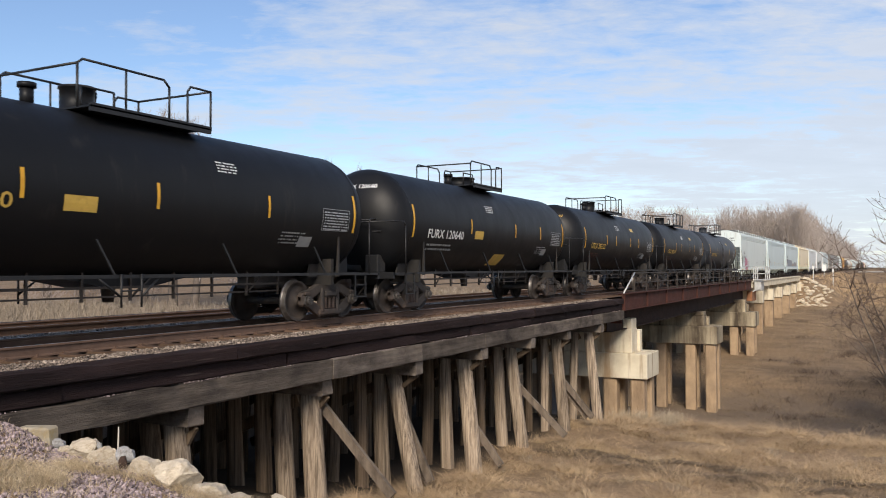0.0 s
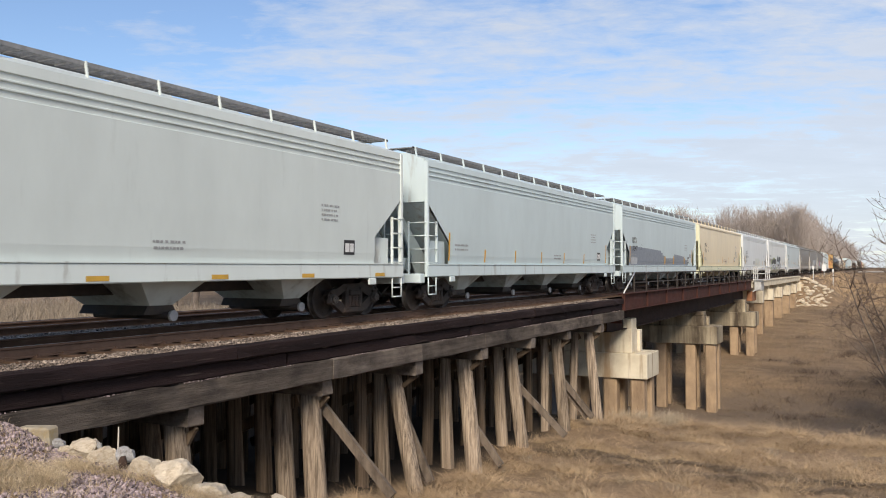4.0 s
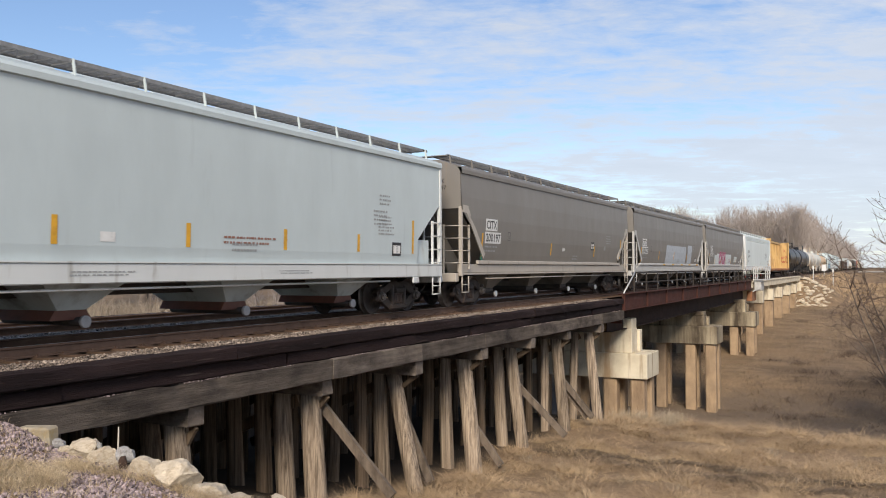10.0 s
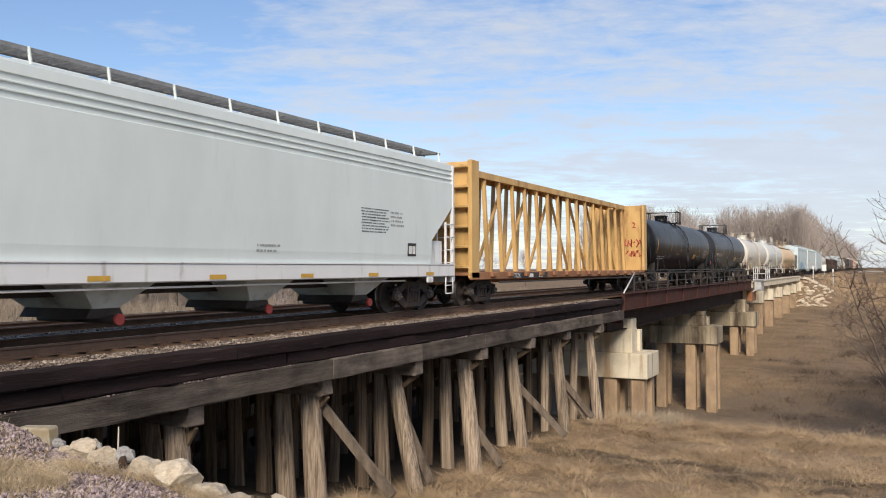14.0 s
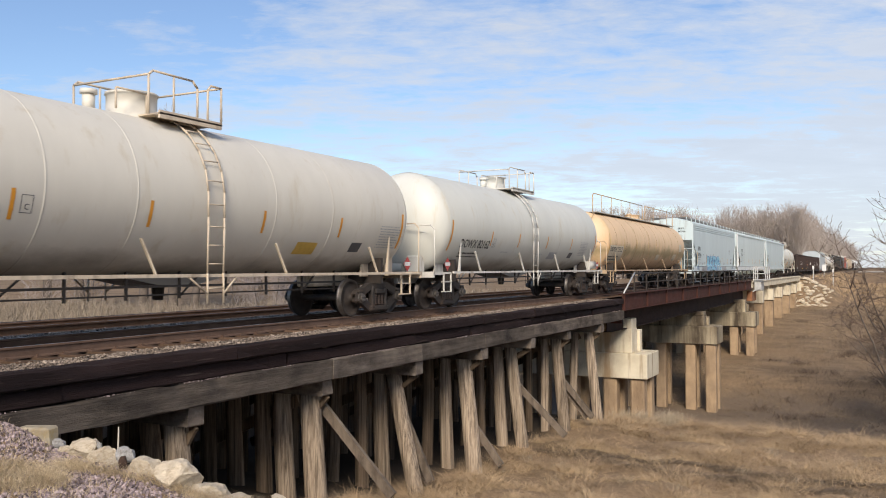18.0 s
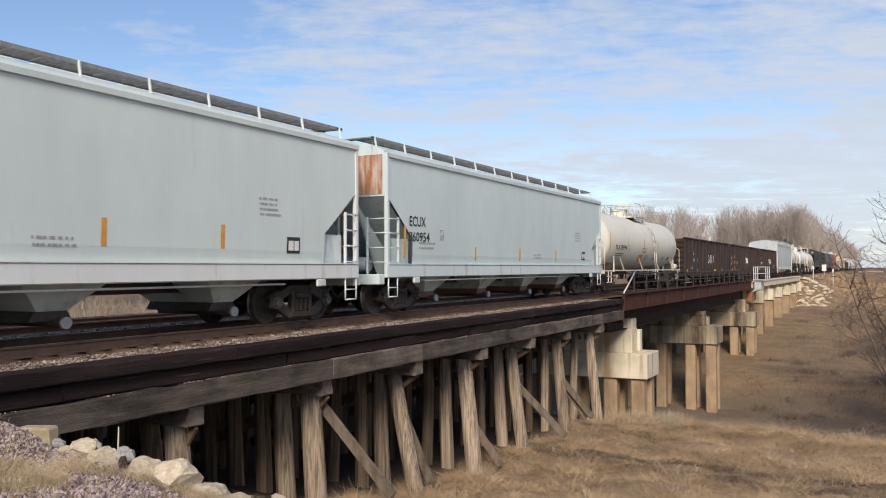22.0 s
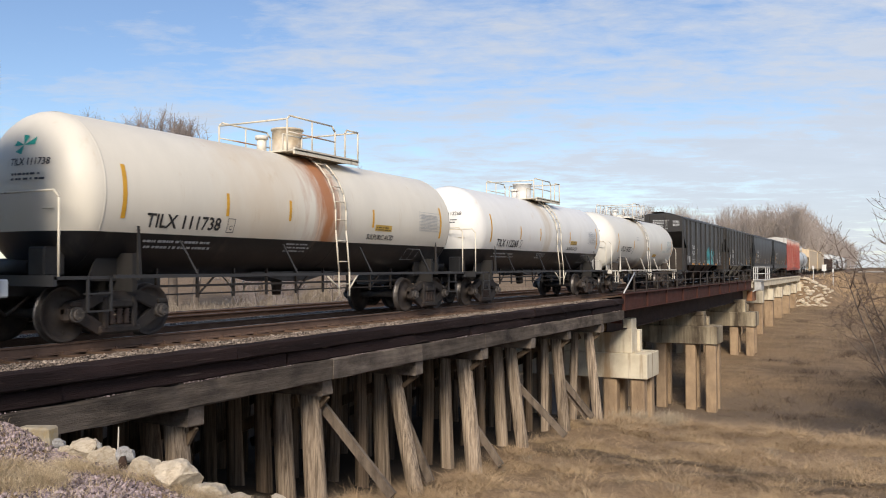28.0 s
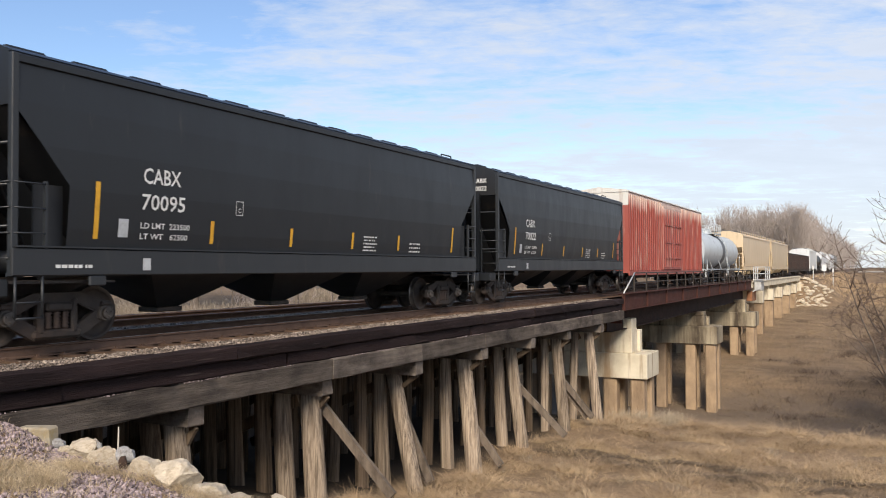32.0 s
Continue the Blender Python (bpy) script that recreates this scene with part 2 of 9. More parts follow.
def big_mesh(name, verts, faces, mat, smooth=False):
    """A mesh from number arrays; faces all have the same number of corners."""
    me = bpy.data.meshes.new(name)
    nv, nf, k = len(verts), len(faces), faces.shape[1]
    me.vertices.add(nv)
    me.vertices.foreach_set("co", verts.astype(np.float32).ravel())
    me.loops.add(nf * k)
    me.loops.foreach_set("vertex_index", faces.astype(np.int32).ravel())
    me.polygons.add(nf)
    me.polygons.foreach_set("loop_start", np.arange(0, nf * k, k, dtype=np.int32))
    me.polygons.foreach_set("loop_total", np.full(nf, k, dtype=np.int32))
    me.polygons.foreach_set("use_smooth", np.full(nf, smooth))
    me.materials.append(mat)
    me.update(calc_edges=True)
    me.validate()
    return me

# ---- ground ----
def smooth01(a, b, v):
    t = np.clip((v - a) / (b - a), 0, 1)
    return t * t * (3 - 2 * t)


VALLEY_Y = (-400, 7, 9, 13, 17.9, 23, 31, 33.5, 36, 39, 44, 50, 58, 63, 70, 80, 95, 120, 140, 400)
VALLEY_Z = (-1.6, -2.2, -2.7, -3.4, -4.35, -4.65, -4.80, -5.05, -5.5, -6.1, -7.1, -7.9, -8.0, -6.5, -6.1, -5.2, -4.6, -4.1, -3.9, -3.2)
LEFT_Z = (-1.5, -1.5, -1.5, -1.5, -1.5, -1.5, -1.6, -1.8, -2.4, -3.2, -5.2, -6.6, -6.8, -5.2, -3.2, -2.2, -1.8, -1.6, -1.6, -1.6)


def bank(x):
    """Height of the gravel shoulder and the photographer's bank across the track."""
    return np.interp(x, (2.6, 2.9, 3.4, 3.94, 4.42, 5.1, 5.65, 6.13, 6.67, 7.24, 9.0, 11.0, 30.0), (-0.60, -0.68, -0.78, -0.95, -1.01, -1.07, -1.13, -1.22, -1.26, -1.26, -1.05, -0.45, -0.45))


def lip(x):
    """Where the shoulder breaks off towards the creek."""
    return np.interp(x, (-8, 2.5, 3.0, 7.2, 9.0, 14.0, 40), (5.9, 6.3, 6.6, 6.65, 6.0, 3.4, 3.0))


def ground_z(x, y):
    x, y = np.asarray(x, float), np.asarray(y, float)
    low = np.interp(y, VALLEY_Y, VALLEY_Z) * (1 - smooth01(6.5, 9.5, -x)) + np.interp(y, VALLEY_Y, LEFT_Z) * smooth01(6.5, 9.5, -x)
    low = low + 0.55 * smooth01(16, 40, x) * smooth01(60, 90, y) * 3
    d = y - lip(x)
    top = np.where(x < 2.6, -0.40, bank(x))
    side = np.where(x < -6.9, -0.40 - (-6.9 - x) * 0.6, top)
    near = np.where(d < 0, side, side - d * 0.85)
    far_top = -0.42 - np.maximum(np.maximum(x - 3.3, -7.4 - x), 0) * 0.62
    far = far_top - np.maximum(126.5 - y, 0) * 0.8
    z = np.maximum(np.maximum(low, near), far)
    rough = np.sin(x * 0.6 + y * 1.9) * np.sin(x * 0.17 + 1.3) * 0.05 + np.sin(x * 0.9 + y * 0.37) * np.sin(y * 0.71 - x * 0.23) * 0.09 + np.sin(x * 2.3 + 1) * np.sin(y * 1.9) * 0.04
    tuft = (np.sin(x * 3.1 + 2 * np.sin(y * 1.1)) * np.sin(y * 2.7 + 1.5 * np.sin(x * 0.9))) * 0.05 * smooth01(14, 17, y) * (1 - smooth01(36, 40, y)) * smooth01(2.4, 3.4, x)
    return z + tuft + rough * smooth01(8, 16, y) * smooth01(0.2, 1.5, np.abs(z + 0.42))


GRASS_GROUND = surface("dry_ground", (0.31, 0.217, 0.135), (0.170, 0.118, 0.076), 9.0, 0.95, 0, 1.0, 14, dirt=(0.115, 0.084, 0.058), dirt_amt=0.55, dirt_scale=0.5, dirt_stretch=(0.3, 1.3, 1), spec=0.1)


def mud_and_shade_mix(m):
    """Bare grey mud in the creek bed, below the grass line, and painted shade under the deck."""
    nt = m.node_tree
    b = nt.nodes["Principled BSDF"]
    old = b.inputs["Base Color"].links[0].from_socket
    tc = nt.nodes.new("ShaderNodeTexCoord")
    sp = nt.nodes.new("ShaderNodeSeparateXYZ")
    nt.links.new(tc.outputs["Object"], sp.inputs[0])
    nz = nt.nodes.new("ShaderNodeTexNoise")
    nz.inputs["Scale"].default_value, nz.inputs["Detail"].default_value = 0.5, 6
    nt.links.new(tc.outputs["Object"], nz.inputs["Vector"])
    ad = nt.nodes.new("ShaderNodeMath")
    ad.operation = "MULTIPLY_ADD"
    nt.links.new(nz.outputs[0], ad.inputs[0])
    ad.inputs[1].default_value = 1.6
    nt.links.new(sp.outputs[2], ad.inputs[2])
    mr = nt.nodes.new("ShaderNodeMapRange")
    mr.inputs["From Min"].default_value, mr.inputs["From Max"].default_value = -6.1, -6.9
    nt.links.new(ad.outputs[0], mr.inputs["Value"])
    mx = nt.nodes.new("ShaderNodeMix")
    mx.data_type = "RGBA"
    mx.inputs[7].default_value = (0.178, 0.134, 0.097, 1)
    nt.links.new(mr.outputs[0], mx.inputs[0])
    nt.links.new(old, mx.inputs[6])
    # shade under the deck, put into the ground colour as a dark area
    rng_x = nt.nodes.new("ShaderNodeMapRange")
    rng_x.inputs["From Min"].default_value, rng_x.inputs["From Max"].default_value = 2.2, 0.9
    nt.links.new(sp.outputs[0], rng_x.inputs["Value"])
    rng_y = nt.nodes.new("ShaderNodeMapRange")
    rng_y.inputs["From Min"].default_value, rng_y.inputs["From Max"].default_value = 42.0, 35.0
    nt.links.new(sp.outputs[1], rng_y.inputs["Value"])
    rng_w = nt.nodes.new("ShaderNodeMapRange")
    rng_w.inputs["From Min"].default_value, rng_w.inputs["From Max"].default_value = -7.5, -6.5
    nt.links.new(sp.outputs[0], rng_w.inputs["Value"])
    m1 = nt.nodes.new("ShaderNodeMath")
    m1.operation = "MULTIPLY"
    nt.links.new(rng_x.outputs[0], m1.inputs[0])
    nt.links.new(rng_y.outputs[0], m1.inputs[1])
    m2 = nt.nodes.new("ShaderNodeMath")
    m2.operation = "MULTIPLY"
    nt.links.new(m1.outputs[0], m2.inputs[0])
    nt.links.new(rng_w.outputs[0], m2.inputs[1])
    deck_shade = nt.nodes.new("ShaderNodeMix")
    deck_shade.data_type = "RGBA"
    deck_shade.inputs[7].default_value = (0.050, 0.040, 0.032, 1)
    nt.links.new(m2.outputs[0], deck_shade.inputs[0])
    nt.links.new(mx.outputs[2], deck_shade.inputs[6])
    nt.links.new(deck_shade.outputs[2], b.inputs["Base Color"])


mud_and_shade_mix(GRASS_GROUND)


def axis_steps(parts):
    out = []
    for a, b, n in parts:
        out += list(np.linspace(a, b, n, endpoint=False))
    return np.array(out + [parts[-1][1]])


gx = axis_steps([(-3500, -300, 8), (-300, -40, 14), (-40, -12, 14), (-12, 2, 30), (2, 20, 76), (20, 60, 20), (60, 300, 12), (300, 3500, 8)])
gy = axis_steps([(-3500, -200, 8), (-200, -10, 10), (-10, 4, 14), (4, 16, 40), (16, 36, 80), (36, 70, 48), (70, 140, 46), (140, 400, 20), (400, 4500, 10)])
GX, GY = np.meshgrid(gx, gy, indexing="ij")
gv = np.stack([GX, GY, ground_z(GX, GY)], -1).reshape(-1, 3)
ni, nj = len(gx), len(gy)
idx = np.arange(ni * nj).reshape(ni, nj)
gf = np.stack([idx[:-1, :-1], idx[1:, :-1], idx[1:, 1:], idx[:-1, 1:]], -1).reshape(-1, 4)
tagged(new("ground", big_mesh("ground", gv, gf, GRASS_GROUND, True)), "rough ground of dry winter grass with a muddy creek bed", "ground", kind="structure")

# ---- timber, concrete and steel ----
TIMBER_DARK = surface("creosote_timber", (0.014, 0.0098, 0.0105), (0.034, 0.0215, 0.021), 1.5, 0.85, 0, 1.0, 26, (2, 0.14, 3.0), (0.155, 0.118, 0.097), 0.10, 4.2, (1.2, 0.22, 4.5), 0.35, spec=0.12)
TIMBER_GREY = surface("weathered_timber", (0.158, 0.132, 0.110), (0.085, 0.069, 0.058), 3.0, 0.9, 0, 1.0, 16, (2, 0.20, 4.0), (0.028, 0.023, 0.021), 0.72, 1.5, (1.0, 0.55, 1.2), 0.3, spec=0.15)
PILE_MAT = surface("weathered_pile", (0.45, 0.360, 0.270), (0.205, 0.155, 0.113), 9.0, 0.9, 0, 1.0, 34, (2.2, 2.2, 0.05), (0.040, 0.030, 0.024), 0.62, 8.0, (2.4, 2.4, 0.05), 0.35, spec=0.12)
# inner piles: browner weathering, with their lesser sun put into the darker colour
PILE_BROWN = surface("brown_shaded_pile", (0.235, 0.172, 0.118), (0.125, 0.090, 0.062), 8.0, 0.9, 0, 1.0, 30, (2.2, 2.2, 0.06), (0.028, 0.021, 0.017), 0.66, 6.0, (2.4, 2.4, 0.06), 0.35, spec=0.12)
CAP_MAT = surface("cap_timber", (0.135, 0.110, 0.092), (0.210, 0.175, 0.145), 3, 0.9, 0, 1.0, 18, (0.3, 2, 2.6), (0.026, 0.021, 0.018), 0.66, 1.8, vary=0.2, spec=0.15)
BRACE_MAT = surface("brace_timber", (0.200, 0.160, 0.125), (0.110, 0.086, 0.068), 6, 0.9, 0, 0.9, 18, (1, 2, 0.3), (0.03, 0.024, 0.02), 0.5, vary=0.2, spec=0.15)
TIE_MAT = surface("tie_timber", (0.092, 0.058, 0.041), (0.150, 0.098, 0.068), 4, 0.9, 0, 0.5, 14, (0.3, 2, 2), vary=0.3, spec=0.15)
CONCRETE = surface("aged_concrete", (0.70, 0.63, 0.49), (0.56, 0.49, 0.37), 1.6, 0.9, 0, 0.35, 25, dirt=(0.23, 0.145, 0.080), dirt_amt=0.42, dirt_scale=1.6, dirt_stretch=(1.5, 1.5, 0.16), spec=0.2)
CONC_STAINED = surface("stained_concrete", (0.50, 0.425, 0.30), (0.36, 0.295, 0.205), 1.3, 0.9, 0, 0.35, 25, dirt=(0.060, 0.043, 0.031), dirt_amt=0.80, dirt_scale=1.1, dirt_stretch=(1.3, 1.3, 0.10), spec=0.2)
CONC_LEG = surface("concrete_column", (0.42, 0.30, 0.19), (0.30, 0.215, 0.14), 1.3, 0.9, 0, 0.3, 25, dirt=(0.17, 0.115, 0.075), dirt_amt=0.5, dirt_scale=1.3, dirt_stretch=(1.2, 1.2, 0.25), spec=0.2)
GIRDER_RED = surface("red_oxide_steel", (0.082, 0.032, 0.025), (0.055, 0.024, 0.020), 2.0, 0.8, 0.0, 0.2, 30, dirt=(0.045, 0.024, 0.019), dirt_amt=0.5, dirt_scale=1.5, dirt_stretch=(1, 0.6, 0.5), spec=0.15)
GIRDER_DARK = surface("dark_girder_steel", (0.045, 0.025, 0.020), (0.030, 0.019, 0.016), 2.0, 0.8, 0.0, 0.2, 30, dirt=(0.016, 0.012, 0.011), dirt_amt=0.5, spec=0.15)
GALV = surface("galvanised_steel", (0.55, 0.55, 0.53), (0.46, 0.46, 0.45), 5, 0.5, 0.3)
BALLAST = surface("ballast_bed", (0.23, 0.185, 0.145), (0.12, 0.095, 0.078), 22, 0.95, 0, 1.0, 45, dirt=(0.08, 0.06, 0.048), dirt_amt=0.4, spec=0.15)
STONE_MAT = surface("ballast_stone", (0.30, 0.245, 0.20), (0.060, 0.045, 0.040), 3.5, 0.9, 0, 0.4, 60, vary=0.8, island=True, spec=0.2)
GRAVEL_MAT = surface("purple_gravel_stone", (0.37, 0.300, 0.295), (0.165, 0.122, 0.128), 16, 0.9, 0, 0.4, 60, vary=0.6, island=True, spec=0.2)
ROCK_MAT = surface("limestone_rock", (0.62, 0.535, 0.415), (0.50, 0.42, 0.315), 5, 0.9, 0, 1.0, 14, dirt=(0.33, 0.25, 0.165), dirt_amt=0.40, dirt_scale=3, vary=0.15, spec=0.2)

TRACK_X = (0.0, -4.1)
rng = random.Random(7)

# tracks: rails and ties
for tx in TRACK_X:
    label = "railway track with worn rails on timber ties"
    tr = thing("railway_track", label, "railway track", "two parallel tracks", kind="structure")
    for sx in (-1, 1):
        c = tx + sx * 0.7525
        s = Shape()
        s.prism([(c - 0.075, -0.18), (c + 0.075, -0.18), (c + 0.075, -0.166), (c + 0.012, -0.145), (c + 0.010, -0.045), (c + 0.036, -0.034), (c + 0.036, -0.010),
                 (c + 0.026, -0.0015), (c - 0.026, -0.0015), (c - 0.036, -0.010), (c - 0.036, -0.034), (c - 0.010, -0.045), (c - 0.012, -0.145), (c - 0.075, -0.166)], "y", -120, 1600)
        rail = part("rail", fix_normals(s.mesh("rail", [RAIL_SIDE])), RAIL_SIDE, tr, "rusty brown rail with a bright worn top")
        part("railhead", Shape().box(c - 0.024, c + 0.024, -120, 1600, -0.0015, 0.0), RAIL_TOP, rail)
    tie = Shape().box(-1.30, 1.30, -0.115, 0.115, -0.36, -0.178, 0.012)
    plate = Shape()
    for sx in (-1, 1):
        plate.box(sx * 0.7525 - 0.17, sx * 0.7525 + 0.17, -0.09, 0.09, -0.180, -0.165)
        for q in (-0.12, 0.12):
            plate.box(sx * 0.7525 + q - 0.02, sx * 0.7525 + q + 0.02, -0.05, -0.02, -0.166, -0.135)
    tie_me, plate_me = tie.mesh("tie", [TIE_MAT]), plate.mesh("tie_plate", [RAIL_SIDE])
    rest = Shape()
    for k in range(260):
        y = -8 + k * 0.52
        a = pose(tx + rng.uniform(-0.04, 0.04), y + rng.uniform(-0.02, 0.02), 0, 0, 0, rng.uniform(-0.8, 0.8))
        if y < 44:
            t = part("tie", tie_me, TIE_MAT, tr, at=a)
            if tx == 0 and y < 34:
                part("tie_plate", plate_me, RAIL_SIDE, t)
        else:
            rest.box(tx - 1.3, tx + 1.3, y - 0.115, y + 0.115, -0.36, -0.178)
    tagged(part("far_ties", rest, TIE_MAT, tr), kind="stuff")

# ballast bed on the decks and along the line
s = Shape()
for y0, y1 in ((-60, 36.0), (77.2, 126), (126, 1600)):
    s.prism([(-6.75, -0.60), (2.38, -0.60), (2.32, -0.205), (1.45, -0.215), (-1.30, -0.215), (-1.55, -0.13), (-2.05, -0.10), (-2.55, -0.13), (-2.8, -0.215), (-5.5, -0.215), (-6.6, -0.23)], "y", y0, y1)
tagged(new("ballast_bed", fix_normals(s.mesh("ballast_bed", [BALLAST]))), "crushed grey stone ballast under the two tracks", "ballast", kind="structure")


def stones(name, pts, sizes, mat, label, category):
    """Many small angular stones as one mesh: squashed, turned octahedra with shaved corners."""
    g = np.random.RandomState(5)
    n = len(pts)
    base = np.array([(1, 0, 0), (0, 1, 0), (-1, 0, 0), (0, -1, 0), (0, 0, 1), (0, 0, -1), (0.7, 0.7, 0.3), (-0.7, 0.6, -0.2)])
    tri = np.array([(0, 6, 4), (6, 1, 4), (1, 7, 4), (7, 2, 4), (2, 3, 4), (3, 0, 4), (6, 0, 5), (1, 6, 5), (7, 1, 5), (2, 7, 5), (3, 2, 5), (0, 3, 5)])
    v = base[None] * (1 + g.uniform(-0.28, 0.28, (n, 8, 1)))
    v = v * g.uniform(0.6, 1.15, (n, 1, 3))
    q = g.normal(size=(n, 4))
    q /= np.linalg.norm(q, axis=1)[:, None]
    w, x, y, z = q.T
    R = np.stack([1 - 2 * (y * y + z * z), 2 * (x * y - z * w), 2 * (x * z + y * w), 2 * (x * y + z * w), 1 - 2 * (x * x + z * z), 2 * (y * z - x * w),
                  2 * (x * z - y * w), 2 * (y * z + x * w), 1 - 2 * (x * x + y * y)], -1).reshape(n, 3, 3)
    v = np.einsum("nij,nkj->nki", R, v) * sizes[:, None, None] + pts[:, None, :]
    f = tri[None] + (np.arange(n) * 8)[:, None, None]
    return tagged(new(name, big_mesh(name, v.reshape(-1, 3), f.reshape(-1, 3), mat)), label, category, kind="stuff")


g = np.random.RandomState(3)
n = 15000
px = g.uniform(1.25, 2.24, n)
py = 5 + 31 * g.rand(n) ** 1.35
pts = np.stack([px, py, -0.215 + 0.02 * g.rand(n)], -1)
stones("ballast_stones", pts, g.uniform(0.012, 0.030, n), STONE_MAT, "loose grey and tan ballast stones along the rails", "gravel")

n = 16000
px = g.uniform(-2.75, -1.0, n)
py = 6 + 60 * g.rand(n) ** 1.5
py = np.where((py > 36) & (py < 77), 6 + (py - 36) * 0.7, py)
pts = np.stack([px, py, np.interp(px, (-2.8, -2.55, -2.05, -1.55, -1.30), (-0.215, -0.13, -0.10, -0.13, -0.215)) + 0.015 * g.rand(n)], -1)
stones("middle_ballast", pts, g.uniform(0.014, 0.034, n), surface("grey_ballast_stone", (0.40, 0.345, 0.295), (0.15, 0.122, 0.102), 3.5, 0.9, 0, 0.4, 60, vary=0.7, island=True, spec=0.2), "loose pale grey ballast stones between the two tracks", "gravel")

n = 26000
px = 2.7 + 5.6 * g.rand(n)
py = 3.2 + 4.2 * g.rand(n)
keep = (py < lip(px) + 0.05)
px, py = px[keep], py[keep]
pts = np.stack([px, py, ground_z(px, py) + 0.012], -1)
stones("gravel_shoulder", pts, g.uniform(0.012, 0.032, len(px)), GRAVEL_MAT, "purple-grey gravel spilled down the shoulder", "gravel")


def rock_mesh(seed, sub=2):
    """A limestone lump, cut flat in a few directions."""
    b = bmesh.new()
    bmesh.ops.create_icosphere(b, subdivisions=sub, radius=1)
    r = random.Random(seed)
    cuts = [(Vector((r.gauss(0, 1), r.gauss(0, 1), r.gauss(0, 1))).normalized(), r.uniform(0.48, 0.84)) for _ in range(13)]
    for v in b.verts:
        for d, k in cuts:
            e = v.co.dot(d) - k
            if e > 0:
                v.co -= d * e * 0.97
        v.co *= 1 + 0.14 * noise.noise(v.co * 1.8 + Vector((seed, 0, 0))) + 0.07 * noise.noise(v.co * 5.0 + Vector((0, seed, 0))) + 0.035 * noise.noise(v.co * 13.0)
    me = bpy.data.meshes.new("rock")
    b.to_mesh(me)
    b.free()
    me.polygons.foreach_set("use_smooth", [False] * len(me.polygons))
    me.materials.append(ROCK_MAT)
    return me


ROCKS = [rock_mesh(k, 4) for k in range(6)]
ROCKS_FAR = [rock_mesh(k + 20, 1) for k in range(4)]
# pale rocks along the broken edge of the shoulder: x, y, height of the middle, half width, half height
ROCK_GREY = surface("grey_stone", (0.44, 0.43, 0.42), (0.30, 0.29, 0.285), 6, 0.9, 0, 0.8, 14, dirt=(0.22, 0.19, 0.16), dirt_amt=0.3, dirt_scale=3, spec=0.2)
ROCK_BROWN = surface("brown_stone", (0.095, 0.058, 0.042), (0.055, 0.036, 0.028), 6, 0.9, 0, 0.8, 14, spec=0.2)
GREY_ROCK, BROWN_ROCK = ROCKS[1].copy(), ROCKS[2].copy()
GREY_ROCK.materials[0], BROWN_ROCK.materials[0] = ROCK_GREY, ROCK_BROWN
for k, (x, y, z, sz, hz, kind_of) in enumerate(((3.81, 6.74, -0.885, 0.085, 0.060, 1), (4.03, 6.70, -0.965, 0.13, 0.085, 0), (4.28, 6.74, -0.915, 0.215, 0.125, 0), (4.58, 6.72, -0.975, 0.190, 0.140, 0), (4.90, 6.76, -0.925, 0.115, 0.105, 1), (4.80, 6.68, -1.01, 0.13, 0.080, 0),
                                                (5.01, 6.62, -0.995, 0.065, 0.095, 2), (5.26, 6.74, -1.05, 0.215, 0.165, 0), (5.72, 6.74, -1.095, 0.310, 0.195, 0), (6.15, 6.73, -1.185, 0.20, 0.105, 0), (6.49, 6.73, -1.215, 0.20, 0.080, 0), (7.09, 6.75, -1.15, 0.11, 0.060, 0),
                                                (4.40, 6.98, -1.12, 0.24, 0.17, 0), (5.45, 7.02, -1.25, 0.27, 0.18, 0), (6.0, 7.0, -1.36, 0.28, 0.17, 0), (4.98, 6.98, -1.15, 0.24, 0.18, 0), (6.75, 6.72, -1.26, 0.15, 0.075, 0), (4.15, 6.60, -1.0, 0.06, 0.05, 0), (4.42, 6.58, -1.02, 0.07, 0.05, 0),
                                                (5.46, 6.60, -1.14, 0.08, 0.06, 0), (5.98, 6.60, -1.21, 0.10, 0.07, 0), (6.30, 6.58, -1.25, 0.08, 0.05, 0), (4.52, 6.72, -0.845, 0.030, 0.05, 1))):
    o = new("rock", (ROCKS[k % 6], GREY_ROCK, BROWN_ROCK)[kind_of])
    o.matrix_basis = pose(x, y, z - 0.01, 8 * math.sin(k * 3), 10 * math.cos(k * 5), 28 + 25 * math.sin(k * 7)) @ Matrix.Diagonal((sz * 1.02, sz * 0.95, hz * 1.12, 1))
    tagged(o, ("pale limestone rock at the edge of the gravel shoulder", "blue-grey stone among the pale rocks", "dark brown slab of stone among the pale rocks")[kind_of], "rock", "rocks at the bridge end")
s = Shape().box(-0.25, 0.25, -0.10, 0.10, -0.30, 0.105, 0.03)
LICHEN = surface("lichened_concrete", (0.38, 0.33, 0.25), (0.27, 0.23, 0.17), 7, 0.9, 0, 0.6, 30, dirt=(0.33, 0.24, 0.10), dirt_amt=0.35, dirt_scale=6, spec=0.2)
o = part("concrete_block", s, LICHEN, at=pose(3.44, 6.72, -0.82, 2, -3, 8))
tagged(o, "weathered concrete block with ochre lichen half sunk in gravel", "concrete block")
s = Shape().cyl((0, 0, 0), (0.012, 0, 0.42), 0.014, 0.007, 6)
o = part("dry_stem", s, surface("bleached_stem", (0.55, 0.50, 0.42), (0.42, 0.37, 0.30), 8, 0.8), at=pose(4.72, 6.80, -1.05))
tagged(o, "single bleached plant stem standing among the rocks", "plant stem")

